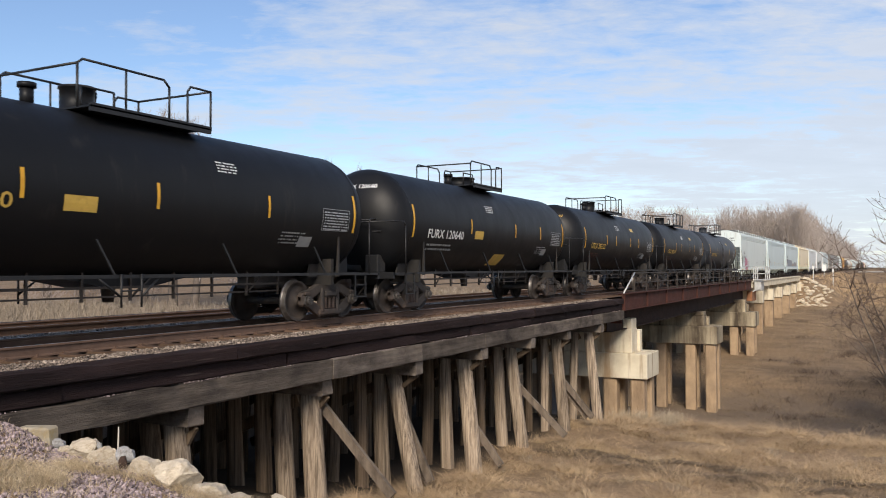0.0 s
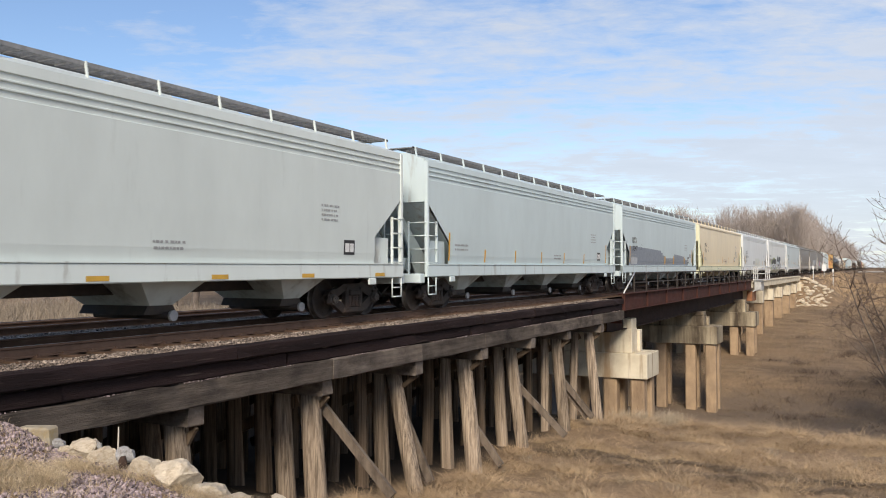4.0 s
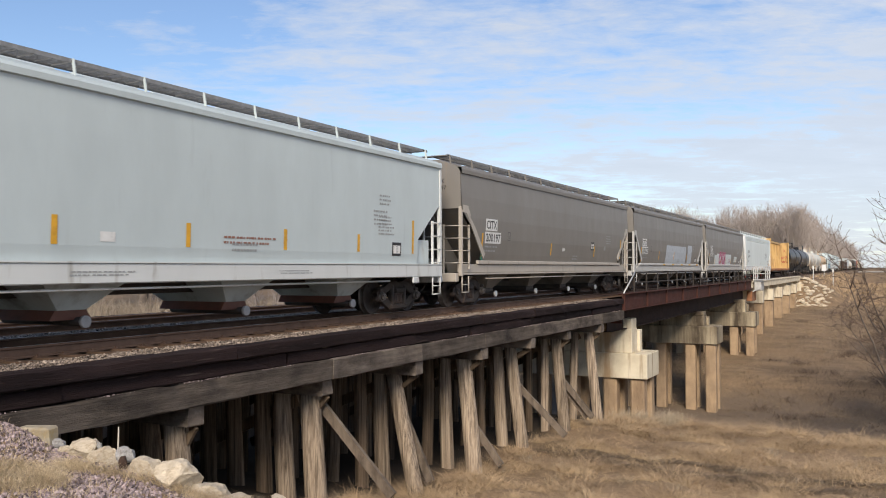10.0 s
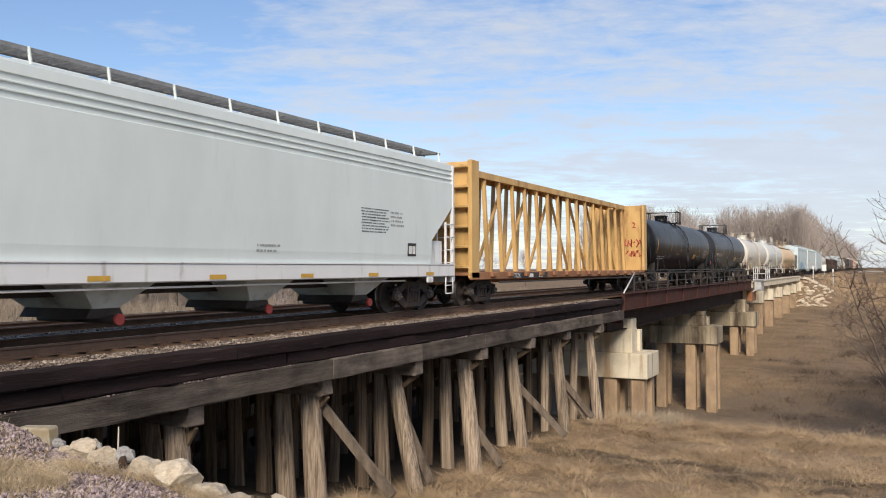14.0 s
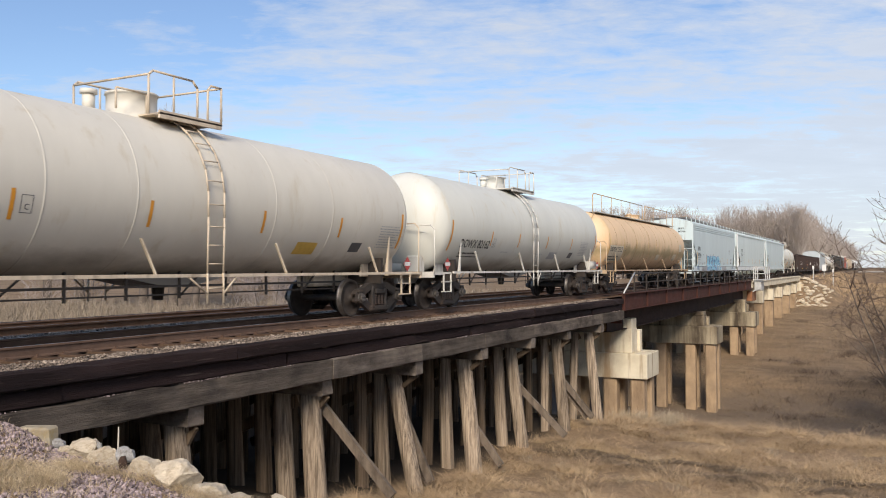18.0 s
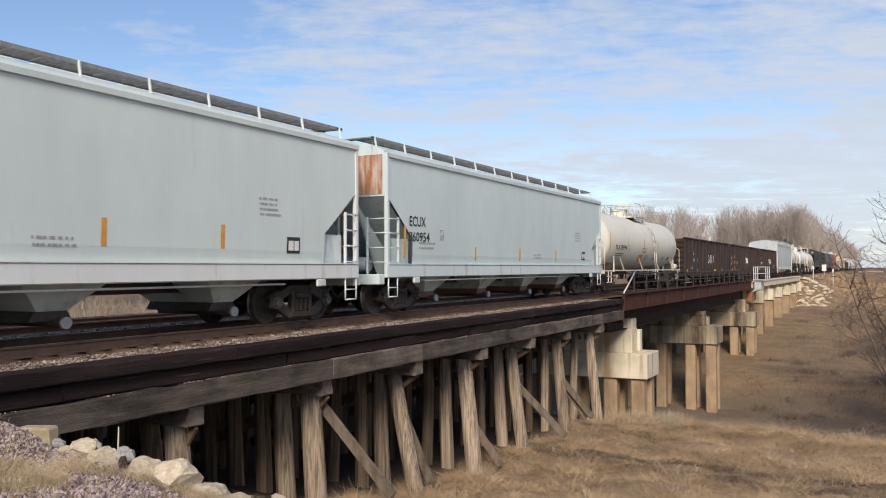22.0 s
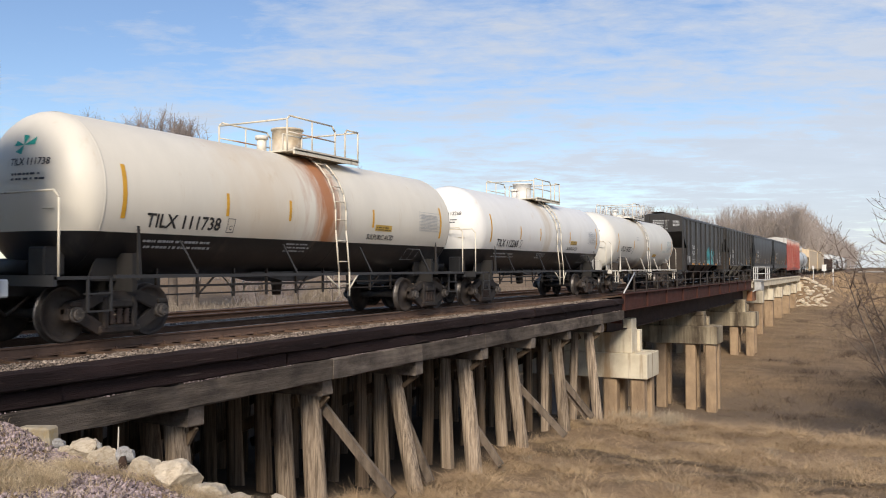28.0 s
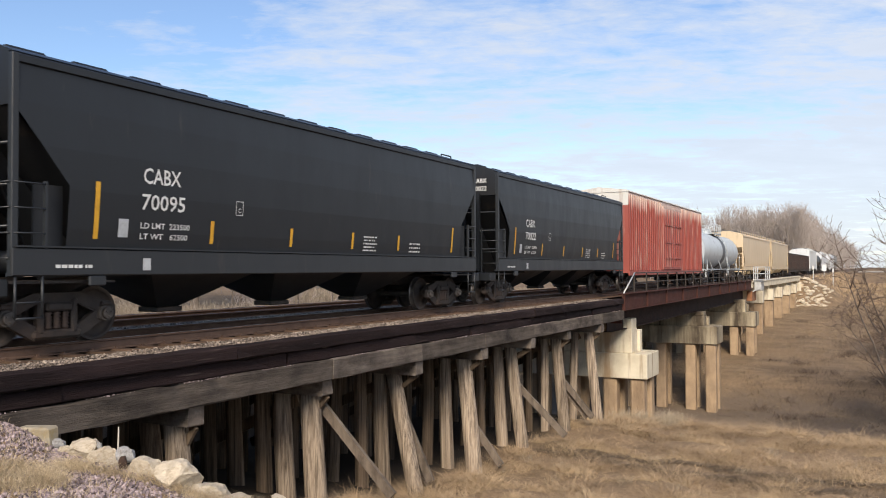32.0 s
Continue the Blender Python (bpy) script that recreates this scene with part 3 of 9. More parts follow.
# riprap below the far bridge end
for k in range(190):
    x = rng.uniform(1.2, 6.4)
    y = rng.uniform(121.5, 127.0) + max(0, x - 3.5) * 0.75
    z = float(ground_z(x, y))
    sz = rng.uniform(0.18, 0.44)
    o = new("riprap_rock", ROCKS_FAR[k % 4])
    o.matrix_basis = pose(x, y, z + sz * 0.25, 0, 0, rng.uniform(0, 360)) @ Matrix.Diagonal((sz * 1.2, sz, sz * 0.7, 1))
    tagged(o, "pale riprap boulder on the far embankment slope", "rock", "riprap at the far bridge end")

# ---- timber trestle ----
trestle = thing("timber_trestle", "weathered timber pile trestle with a ballasted deck", "bridge", kind="structure")
BENT_Y = [6.65 + 3.75 * k for k in range(8)]
FACE_X = 2.42


def timber(name, x0, x1, y0, y1, z0, z1, mat, wob=0.012, label=""):
    """A squared timber with soft, worn arrises."""
    c = 0.022
    sec = [(x0 + c, z0), (x1 - c, z0), (x1, z0 + c), (x1, z1 - c), (x1 - c, z1), (x0 + c, z1), (x0, z1 - c), (x0, z0 + c)]
    n = max(1, int((y1 - y0) / 0.45)) if y1 - y0 < 12 else 1
    s, v, f = Shape(), [], []
    for j in range(n + 1):
        worn = rng.uniform(0.02, 0.05) if rng.random() < 0.18 else 0.0
        for k, (x, z) in enumerate(sec):
            chip = worn if k in (3, 4) else 0.0
            v.append((x + rng.uniform(-wob, wob) - chip, y0 + (y1 - y0) * j / n, z + rng.uniform(-wob, wob) * 0.8 - chip))
    for j in range(n):
        for k in range(8):
            f.append((j * 8 + k, j * 8 + (k + 1) % 8, (j + 1) * 8 + (k + 1) % 8, (j + 1) * 8 + k))
    f += [tuple(range(8)), tuple(range(n * 8 + 7, n * 8 - 1, -1))]
    s.add(v, [q[::-1] for q in f])
    return part(name, s, mat, trestle, label)


y = 2.0
while y < 35.9:
    y1 = min(36.0, y + rng.uniform(3.8, 6.2))
    timber("curb_timber", FACE_X - 0.22 + rng.uniform(-0.015, 0.015), FACE_X + 0.12 + rng.uniform(-0.02, 0.03), y, y1 - 0.012, -0.40, -0.165, TIMBER_DARK)
    y = y1
y = 0.5
while y < 35.9:
    y1 = min(36.0, y + rng.uniform(3.0, 5.6))
    timber("lower_curb_timber", FACE_X - 0.45, FACE_X + rng.uniform(0.00, 0.07), max(2, y), y1 - 0.012, -0.662, -0.405 - rng.uniform(0, 0.03), TIMBER_DARK, 0.012)
    y = y1
y = 2.9
while y < 35.9:
    y1 = min(36.02, y + rng.choice((3.75, 3.75, 7.5)))
    timber("stringer", FACE_X - 0.22, FACE_X + rng.uniform(0.10, 0.14), y, y1 - 0.012, -1.07 - rng.uniform(0, 0.015), -0.67, TIMBER_GREY, 0.016)
    y = y1
for x in (1.3, 0.2, -0.9, -2.6, -3.8, -5.0, -6.5):
    timber("stringer", x - 0.2, x + 0.2, 3.0, 36.0, -1.07, -0.67, TIMBER_DARK)
s = Shape().box(-6.8, FACE_X - 0.5, 2.0, 36.0, -0.66, -0.58)
part("deck", s, TIMBER_DARK, trestle)
for x in (-6.8,):
    timber("curb_timber", x - 0.2, x, 2.0, 36.0, -0.55, -0.12, TIMBER_DARK)


def pile(x0, z0, x1, z1, y, r=0.19, mat=None):
    """A round timber pile, a little bent and split by long checks, from its head to its foot."""
    s = Shape()
    n, rings = 20, 7
    ph = rng.uniform(0, 6)
    v, f = [], []
    cracks = [rng.randrange(n) for _ in range(4)]
    for j in range(rings + 1):
        t = j / rings
        cx = x0 + (x1 - x0) * t + 0.02 * math.sin(ph + t * 3)
        cy = y + 0.03 * math.sin(ph * 2 + t * 2.4)
        cz = z0 + (z1 - z0) * t
        rr = r * (0.94 + 0.10 * t)
        for k in range(n):
            a = 2 * math.pi * k / n
            q = rr * (1 + 0.05 * math.sin(3 * a + ph) + 0.025 * math.sin(7 * a + ph * 3 + t))
            if k in cracks:
                q *= 0.86 + 0.05 * math.sin(t * 4 + k)
            v.append((cx + q * math.cos(a), cy + q * math.sin(a), cz))
    for j in range(rings):
        for k in range(n):
            f.append((j * n + k, (j + 1) * n + k, (j + 1) * n + (k + 1) % n, j * n + (k + 1) % n))
    f.append(tuple(range(n)))
    s.add(v, f, True)
    part("pile", s, mat or PILE_MAT, trestle)


# outer piles of each bent: place of the head across the bridge, slope outwards, radius
OUTER = (((1.80, 0.117, 0.20), (1.23, 0.03, 0.18), (0.60, 0.02, 0.17)), ((2.00, 0.109, 0.215), (1.33, 0.10, 0.19), (0.66, 0.02, 0.17)), ((1.92, 0.109, 0.225), (1.20, 0.064, 0.20), (0.71, 0.024, 0.18)), ((1.74, 0.225, 0.20), (1.30, 0.048, 0.19), (0.73, 0.0, 0.17)),
         ((1.76, 0.119, 0.235), (1.22, 0.019, 0.19), (0.60, 0.0, 0.17)), ((1.67, 0.129, 0.21), (1.24, 0.041, 0.19), (0.57, 0.011, 0.15)), ((1.83, 0.116, 0.21), (1.41, 0.017, 0.16), (0.81, 0.0, 0.15)), ((1.92, 0.117, 0.195), (1.37, -0.03, 0.16), (0.75, 0.0, 0.15)))
for k, by in enumerate(BENT_Y):
    timber("cap", -6.9, 2.46 + rng.uniform(-0.05, 0.06), by - 0.18, by + 0.18, -1.42, -1.085, CAP_MAT, 0.014)
    for j, (x, slope, r) in enumerate(OUTER[k]):
        zf = float(ground_z(x + slope * 3.2, by)) - 0.5
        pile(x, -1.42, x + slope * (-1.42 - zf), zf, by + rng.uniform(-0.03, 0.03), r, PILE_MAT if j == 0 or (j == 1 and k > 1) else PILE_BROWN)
    for x in (-0.05, -0.75, -1.5, -2.4, -3.1, -3.8, -4.5, -5.2, -6.0):
        zf = float(ground_z(x, by)) - 0.5
        lean = -0.45 if x == -6.0 else rng.uniform(-0.08, 0.10)
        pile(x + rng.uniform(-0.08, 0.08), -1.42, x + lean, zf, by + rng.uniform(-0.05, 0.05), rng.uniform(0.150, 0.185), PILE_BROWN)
for y, x0, z0, x1, z1 in ((14.40, 2.02, -1.62, 3.80, -3.36), (18.16, 1.75, -2.25, 2.62, -4.05), (21.92, 1.80, -3.10, 2.86, -4.42), (25.68, 1.75, -2.62, 3.45, -4.20), (29.44, 1.95, -2.85, 3.16, -4.22), (29.62, 1.80, -3.0, 2.92, -4.28)):
    part("raking_brace", Shape().beam((x0, y, z0), (x1, y, z1), 0.20, 0.09, (0, 1, 0)), BRACE_MAT, trestle)
for k, by in enumerate(BENT_Y[1:]):
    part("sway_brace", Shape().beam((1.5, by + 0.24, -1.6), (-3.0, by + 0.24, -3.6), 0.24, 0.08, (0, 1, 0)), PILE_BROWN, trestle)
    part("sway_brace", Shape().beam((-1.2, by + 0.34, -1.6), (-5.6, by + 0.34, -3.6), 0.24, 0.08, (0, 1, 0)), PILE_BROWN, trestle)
    # short knee brace under the end of the cap
    part("knee_brace", Shape().beam((OUTER[k + 1][0][0] + 0.12, by + 0.06, -1.80), (2.36, by + 0.06, -1.44), 0.11, 0.07, (0, 1, 0)), PILE_BROWN, trestle)
# gravel-retaining bulkhead at the bridge end
timber("bulkhead", -6.8, 2.3, 5.55, 5.8, -2.2, -1.08, TIMBER_DARK)

g = np.random.RandomState(8)
n = 1500
py = 3 + 32.5 * g.rand(n)
pts = np.stack([g.uniform(FACE_X + 0.06, FACE_X + 0.11, n), py, np.full(n, -0.664)], -1)[np.sin(py * 1.3) + np.sin(py * 3.1) + g.uniform(-1, 1, n) > 0.2]
stones("ledge_stones", pts, g.uniform(0.006, 0.017, len(pts)), GRAVEL_MAT, "small stones fallen on the stringer ledge", "gravel")

# ---- steel girder spans on concrete piers ----
gird = thing("girder_bridge", "rust-red steel girder spans with a walkway railing", "bridge", kind="structure")
s = Shape()
s.box(2.46, 2.49, 36.02, 77.0, -0.66, 0.02)
part("fascia_web", s, GIRDER_RED, gird)
part("top_flange", Shape().box(2.28, 2.62, 36.02, 77.0, 0.02, 0.05), GIRDER_RED, gird)
part("bottom_flange", Shape().box(2.34, 2.60, 36.02, 77.0, -0.69, -0.66), GIRDER_RED, gird)
stiff = Shape().box(2.49, 2.58, -0.012, 0.012, -0.655, 0.018).mesh("stiffener", [GIRDER_RED])
k = 36.1
while k < 77:
    part("stiffener", stiff, GIRDER_RED, gird, at=pose(0, k, 0))
    k += 4.1
for x, z0 in ((1.75, -1.62), (-1.2, -1.62), (-2.9, -1.62), (-5.6, -1.62)):
    part("main_girder", Shape().box(x - 0.015, x + 0.015, 36.05, 77.0, z0, -0.25).box(x - 0.2, x + 0.2, 36.05, 77.0, z0 - 0.035, z0), GIRDER_DARK, gird)
part("end_plate", Shape().box(1.70, 2.44, 36.0, 36.03, -1.25, -0.7), GIRDER_RED, gird)
part("walkway", Shape().box(1.55, 2.44, 36.05, 77.0, -0.02, 0.015), GIRDER_DARK, gird)
part("track_deck", Shape().box(-6.4, 1.50, 36.05, 77.0, -0.45, -0.19), TIE_MAT, gird)
post = Shape().box(2.40, 2.46, -0.03, 0.03, 0.015, 0.95).mesh("railing_post", [STEEL_DARK])
for j in range(18):
    part("railing_post", post, STEEL_DARK, gird, at=pose(0, 38.2 + 2.28 * j, 0))
for z in (0.50, 0.94):
    part("rail_bar", Shape().box(2.41, 2.45, 38.2, 77, z - 0.025, z + 0.025), STEEL_DARK, gird)
part("railing_brace", Shape().cyl((2.45, 36.3, 0.05), (2.45, 38.2, 0.95), 0.035, n=8), GALV, gird, "pale steel brace at the railing's end")


def pier(yc0, yc1, xe, z_top, z_mid, z_low, legs, xu, z_foot, conc):
    """A stepped concrete pier: bearing block, wide cap, square legs."""
    p = thing("bridge_pier", "stained pale concrete pier under the steel spans", "bridge pier", "concrete piers", kind="structure")
    part("cap", Shape().box(-7.2, xe, yc0, yc1, z_low, z_mid, 0.03), conc, p)
    ym = z_top - (z_top - z_mid) * 0.29
    part("bearing_block", Shape().box(-6.3, xu, yc0 + 0.25, yc0 + 1.25, z_mid, ym, 0.025).box(-6.3, xu - 0.02, yc0 + 0.27, yc0 + 1.2, ym, z_top, 0.025), conc, p)
    part("back_block", Shape().box(-6.2, xu + 0.12, yc0 + 1.27, yc0 + 1.7, z_mid, ym - 0.1, 0.02), conc, p)
    for lx in legs:
        for ly in (yc0 + 0.15, yc1 - 0.75):
            part("column", Shape().box(lx - 0.33, lx + 0.33, ly, ly + 0.62, z_foot, z_low, 0.07), CONC_LEG, p)


stain(CONC_STAINED, "x", 2.0, 0.55, (0.050, 0.036, 0.026), 1.6, (1, 1, 0.25), 0.9)
stain(CONC_STAINED, "x", -1.2, 0.8, (0.060, 0.045, 0.032), 1.4, (1, 1, 0.2), 0.7)
PIER_RUST = surface("rust_streaked_concrete", (0.70, 0.63, 0.49), (0.58, 0.51, 0.385), 1.6, 0.9, 0, 0.35, 25, dirt=(0.25, 0.150, 0.075), dirt_amt=0.34, dirt_scale=2.2, dirt_stretch=(1.8, 1.8, 0.12), spec=0.2)
stain(PIER_RUST, "x", 1.0, 0.55, (0.30, 0.175, 0.085), 2.2, (1, 1, 0.25), 0.75)
pier(38.4, 40.7, 2.93, -1.20, -2.80, -3.96, (2.42, 1.13, -0.8, -2.8, -4.6, -6.3), 2.17, -6.6, PIER_RUST)
pier(55.2, 57.4, 3.22, -1.65, -2.58, -3.72, (2.76, 1.49, -0.4, -2.6, -4.6, -6.2), 2.36, -8.4, CONC_STAINED)
pier(71.6, 73.8, 3.45, -1.45, -2.46, -3.60, (3.00, 1.74, -0.4, -2.6, -4.6, -6.2), 2.64, -6.8, CONC_STAINED)

# small refuge platform with a white railing, hung at the end of the girders
pl = thing("refuge_platform", "small galvanised refuge platform with white railing", "platform", kind="structure")
part("floor", Shape().box(2.55, 3.65, 77.6, 80.4, 0.05, 0.12), GALV, pl)
part("box", Shape().box(2.62, 3.2, 77.8, 79.8, -0.85, 0.04, 0.03), GALV, pl)
for x in (2.6, 3.6):
    for yy in (77.65, 79.0, 80.35):
        part("post", Shape().box(x - 0.04, x + 0.04, yy - 0.04, yy + 0.04, 0.12, 1.25), GALV, pl)
for z in (0.65, 1.22):
    part("rail_bar", Shape().box(3.57, 3.63, 77.6, 80.4, z - 0.035, z + 0.035).box(2.57, 3.63, 77.6, 77.67, z - 0.035, z + 0.035), GALV, pl)
part("bracket", Shape().beam((2.4, 77.5, -1.0), (3.2, 77.5, -0.55), 0.1, 0.1), GALV, pl)
part("rusty_end", Shape().box(2.1, 2.55, 76.9, 79.5, -1.75, -0.9), surface("rust_panel", (0.30, 0.13, 0.06), (0.22, 0.10, 0.05), 3, 0.85, dirt=(0.1, 0.06, 0.04), dirt_amt=0.5), pl)

# ---- concrete trestle ----
cb = thing("concrete_trestle", "pale concrete slab trestle on square columns", "bridge", kind="structure")
y = 77.1
while y < 125:
    part("slab", Shape().box(-6.8, 2.52, y, y + 8.15, -0.66, -0.14, 0.03), CONCRETE, cb)
    part("curb", Shape().box(2.30, 2.60, y, y + 8.15, -0.14, 0.02, 0.02), CONCRETE, cb)
    y += 8.2
for by in (83.2, 91.6, 100.2, 109.0, 117.6, 125.0):
    part("cap", Shape().box(-7.0, 2.75, by - 0.55, by + 0.55, -2.15, -1.0, 0.03), CONCRETE, cb)
    part("bearing", Shape().box(-6.7, 2.3, by - 0.35, by + 0.35, -1.0, -0.66), CONCRETE, cb)
    for lx in (2.25, 0.4, -1.6, -3.6, -5.8):
        part("column", Shape().box(lx - 0.42, lx + 0.42, by - 0.4, by + 0.4, -6.0, -2.15, 0.05), CONC_LEG, cb)

# a gravel road on a low bank beyond the bridge, and the small signs beside the line
road = thing("gravel_road", "pale gravel road on a low grassy bank", "road", kind="structure")
part("bank", fix_normals(Shape().prism([(285, -4.2), (298, -0.55), (344, -0.45), (358, -4.2)], "x", 4.2, 160).mesh("bank", [GRASS_GROUND])), GRASS_GROUND, road)
part("surface", Shape().box(4.3, 160, 299, 343, -0.44, -0.40), surface("pale_gravel", (0.62, 0.57, 0.50), (0.50, 0.46, 0.40), 0.6, 0.95, spec=0.1), road)
SIGN_WHITE = surface("sign_white", (0.74, 0.74, 0.72), (0.66, 0.66, 0.64), 3, 0.5)
for x, y, h, board in ((3.3, 168.0, 2.1, True), (3.9, 131.0, 2.2, False), (5.6, 150.0, 2.7, False)):
    z = float(ground_z(x, y))
    sg = thing("trackside_sign" if board else "marker_post", "small white sign board on a post beside the track" if board else "slender pale marker post beside the track", "sign" if board else "post", at=pose(x, y, z - 0.1))
    part("post", Shape().box(-0.06, 0.06, -0.06, 0.06, 0, h + 0.1), GALV, sg)
    if board:
        part("board", Shape().box(-0.38, 0.38, -0.10, -0.06, h - 1.05, h + 0.1, 0.01), SIGN_WHITE, sg)
    else:
        part("marker", Shape().box(-0.12, 0.12, -0.09, -0.06, h - 0.4, h + 0.1), SIGN_WHITE, sg)

# ---- bare trees, brush and dry grass ----
BARK = surface("bare_bark", (0.15, 0.122, 0.102), (0.10, 0.082, 0.070), 5, 0.95, 0, 0.3, 30, vary=0.2, spec=0.1)
# paler than the bark: haze over the field trees is put into this colour
TWIG = surface("bare_twigs", (0.40, 0.345, 0.32), (0.29, 0.245, 0.225), 3, 0.95, vary=0.2, spec=0.1)


BUSH_TWIG = surface("bush_twigs", (0.19, 0.138, 0.105), (0.13, 0.094, 0.072), 3, 0.95, vary=0.2, spec=0.1)


def bare_tree(seed, height, spread, limbs, levels=4, trunk_r=0.2, up=0.55, start=0.25, twigs=5, sub=(6, 6), fine=0.006, crown_mat=None):
    """Trunk and crown of a leafless tree as two meshes; branches taper and fork down to fine twigs."""
    r = random.Random(seed)
    trunk, crown = Shape(), Shape()

    def grow(p, d, ln, rad, level, s, n):
        steps = 4 if level < 2 else 3 if level == 2 else 2
        q = p.copy()
        pts = [(q.copy(), rad)]
        for k in range(steps):
            d = (d + Vector((r.gauss(0, 1), r.gauss(0, 1), r.gauss(0, 0.6) + (0.35 if level else 0.1))) * (0.06 if level == 0 else 0.14)).normalized()
            q = q + d * (ln / steps)
            pts.append((q.copy(), max(fine, rad * (1 - 0.8 * (k + 1) / steps))))
        for (a, ra), (b, rb) in zip(pts[:-1], pts[1:]):
            s.cyl(a, b, ra, rb, n, False, True)
        return pts, d

    pts, _ = grow(Vector((0, 0, -0.3)), Vector((0, 0, 1)), height * 0.8 + 0.3, trunk_r, 0, trunk, 7)

    def along(pts, t):
        f = t * (len(pts) - 1)
        k = min(int(f), len(pts) - 2)
        (a, ra), (b, rb) = pts[k], pts[k + 1]
        return a.lerp(b, f - k), ra + (rb - ra) * (f - k), (b - a).normalized()

    def fork(pts, level, ln, count):
        for k in range(count):
            t = r.uniform(start if level == 1 else 0.2, 1.0)
            p, rad, d = along(pts, t)
            ang = r.uniform(0, 2 * math.pi)
            side = Vector((math.cos(ang), math.sin(ang), 0))
            side = (side - d * side.dot(d)).normalized()
            w = (d * up + side * r.uniform(0.45, 0.95) + Vector((0, 0, 0.25))).normalized()
            l2 = ln * r.uniform(0.6, 1.1) * (1.05 - 0.5 * t if level == 1 else 1.0)
            got, _ = grow(p, w, l2, max(fine * 1.5, rad * 0.6), level, crown, 5 if level == 1 else 4 if level == 2 else 3)
            if level < levels:
                fork(got, level + 1, l2 * 0.60, sub[0] if level == 1 else sub[1] if level == 2 else twigs)

    fork(pts, 1, spread, limbs)
    return trunk.mesh("trunk", [BARK]), crown.mesh("crown", [crown_mat or TWIG])


def plant_tree(meshes, x, y, scale, turn, label, group, name="tree", wide=1.0):
    z = float(ground_z(x, y))
    t = thing(name, label, "tree" if name == "tree" else "bush", group, pose(x, y, z, 0, 0, turn) @ Matrix.Diagonal((scale * wide, scale * wide, scale, 1)))
    part("trunk", meshes[0], BARK, t)
    part("crown", meshes[1], TWIG if name == "tree" else BUSH_TWIG, t)


def fit_height(meshes, x, y, top):
    """The scale that brings the top of a tree's crown to the height given."""
    z = sorted(v.co.z for v in meshes[1].vertices)
    hi = z[int(len(z) * 0.997)]
    return (top - float(ground_z(x, y))) / hi


def round_tree(seed, height=10.0, half=2.45):
    """A leafless tree with a rounded crown: limbs fan out from a short trunk, fork twice and end in fine twigs at an uneven dome."""
    r = random.Random(seed)
    trunk, crown = Shape(), Shape()
    mid = height * 0.60
    lumps = [(r.uniform(0, 6.28), r.uniform(0.10, 0.25)) for _ in range(3)]

    def dome(a, e, f):
        """A point at share f of the way from the crown's middle to its uneven outline."""
        q = f * (1 + sum(w * math.cos((i + 2) * a + p) for i, (p, w) in enumerate(lumps)) * 0.5)
        return Vector((half * q * math.cos(a) * math.cos(e), half * q * math.sin(a) * math.cos(e), mid + height * 0.40 * f * math.sin(e)))

    def bough(s, p, q, r0, r1, bow, n):
        side = Vector((r.gauss(0, 1), r.gauss(0, 1), 0.6)) * (q - p).length * bow
        last, lr = p, r0
        for k in range(1, 4):
            t = k / 3
            c = p.lerp(q, t) + side * t * (1 - t)
            s.cyl(last, c, lr, r0 + (r1 - r0) * t, n, False, True)
            last, lr = c, r0 + (r1 - r0) * t

    fork = Vector((r.uniform(-0.3, 0.3), r.uniform(-0.3, 0.3), height * 0.30))
    bough(trunk, Vector((0, 0, -0.3)), fork, 0.24, 0.17, 0.05, 7)
    for i in range(11):
        a = i * 2.4 + r.uniform(-0.3, 0.3)
        e = r.uniform(-0.25, 1.35)
        knee = dome(a, e, r.uniform(0.40, 0.58))
        bough(crown, fork + Vector((0, 0, r.uniform(-0.6, 0.5))), knee, 0.11, 0.05, 0.12, 5)
        for j in range(9):
            tip = dome(a + r.gauss(0, 0.42), max(-0.35, min(1.5, e + r.gauss(0, 0.34))), r.uniform(0.72, 0.93))
            bough(crown, knee, tip, 0.030, 0.008, 0.22, 4)
            for m in range(21):
                t = r.uniform(0.35, 1.0)
                p = knee.lerp(tip, t)
                out = Vector((p.x, p.y, (p.z - mid) * 0.5 + 0.25)).normalized() * 0.55 + Vector((r.gauss(0, 0.6), r.gauss(0, 0.6), r.gauss(0, 0.55)))
                q = p + out.normalized() * r.uniform(0.22, 0.55)
                crown.cyl(p, q, 0.008, 0.004, 3, False, True)
    return trunk.mesh("trunk", [BARK]), crown.mesh("crown", [TWIG])


SPREADING = [round_tree(11 + k) for k in range(3)]
BRUSH = [bare_tree(51 + k, 10, 4.2, 12, 4, 0.10, 0.7, 0.06, 3, (6, 5), 0.010) for k in range(2)]

# bare trees in the field: x, y, top, breadth
for k, (x, y, h, w) in enumerate(((-66.5, 60.0, 16.4, 0.55), (-61.2, 60.0, 17.5, 0.55), (-53.0, 60.0, 16.9, 0.60), (-49.2, 60.0, 16.8, 0.62), (-46.0, 60.0, 15.6, 0.50), (-66.9, 95.0, 15.4, 0.45), (-62.8, 95.0, 17.0, 0.50), (-59.4, 95.0, 16.8, 0.45), (-55.2, 95.0, 16.4, 0.45), (-49.6, 95.0, 15.0, 0.42), (-43.5, 95.0, 13.0, 0.42))):
    plant_tree(SPREADING[k % 3], x, y, fit_height(SPREADING[k % 3], x, y, h), k * 67, "bare spreading tree in the field beyond the tracks", "bare trees beyond the tracks", wide=w * 1.75)
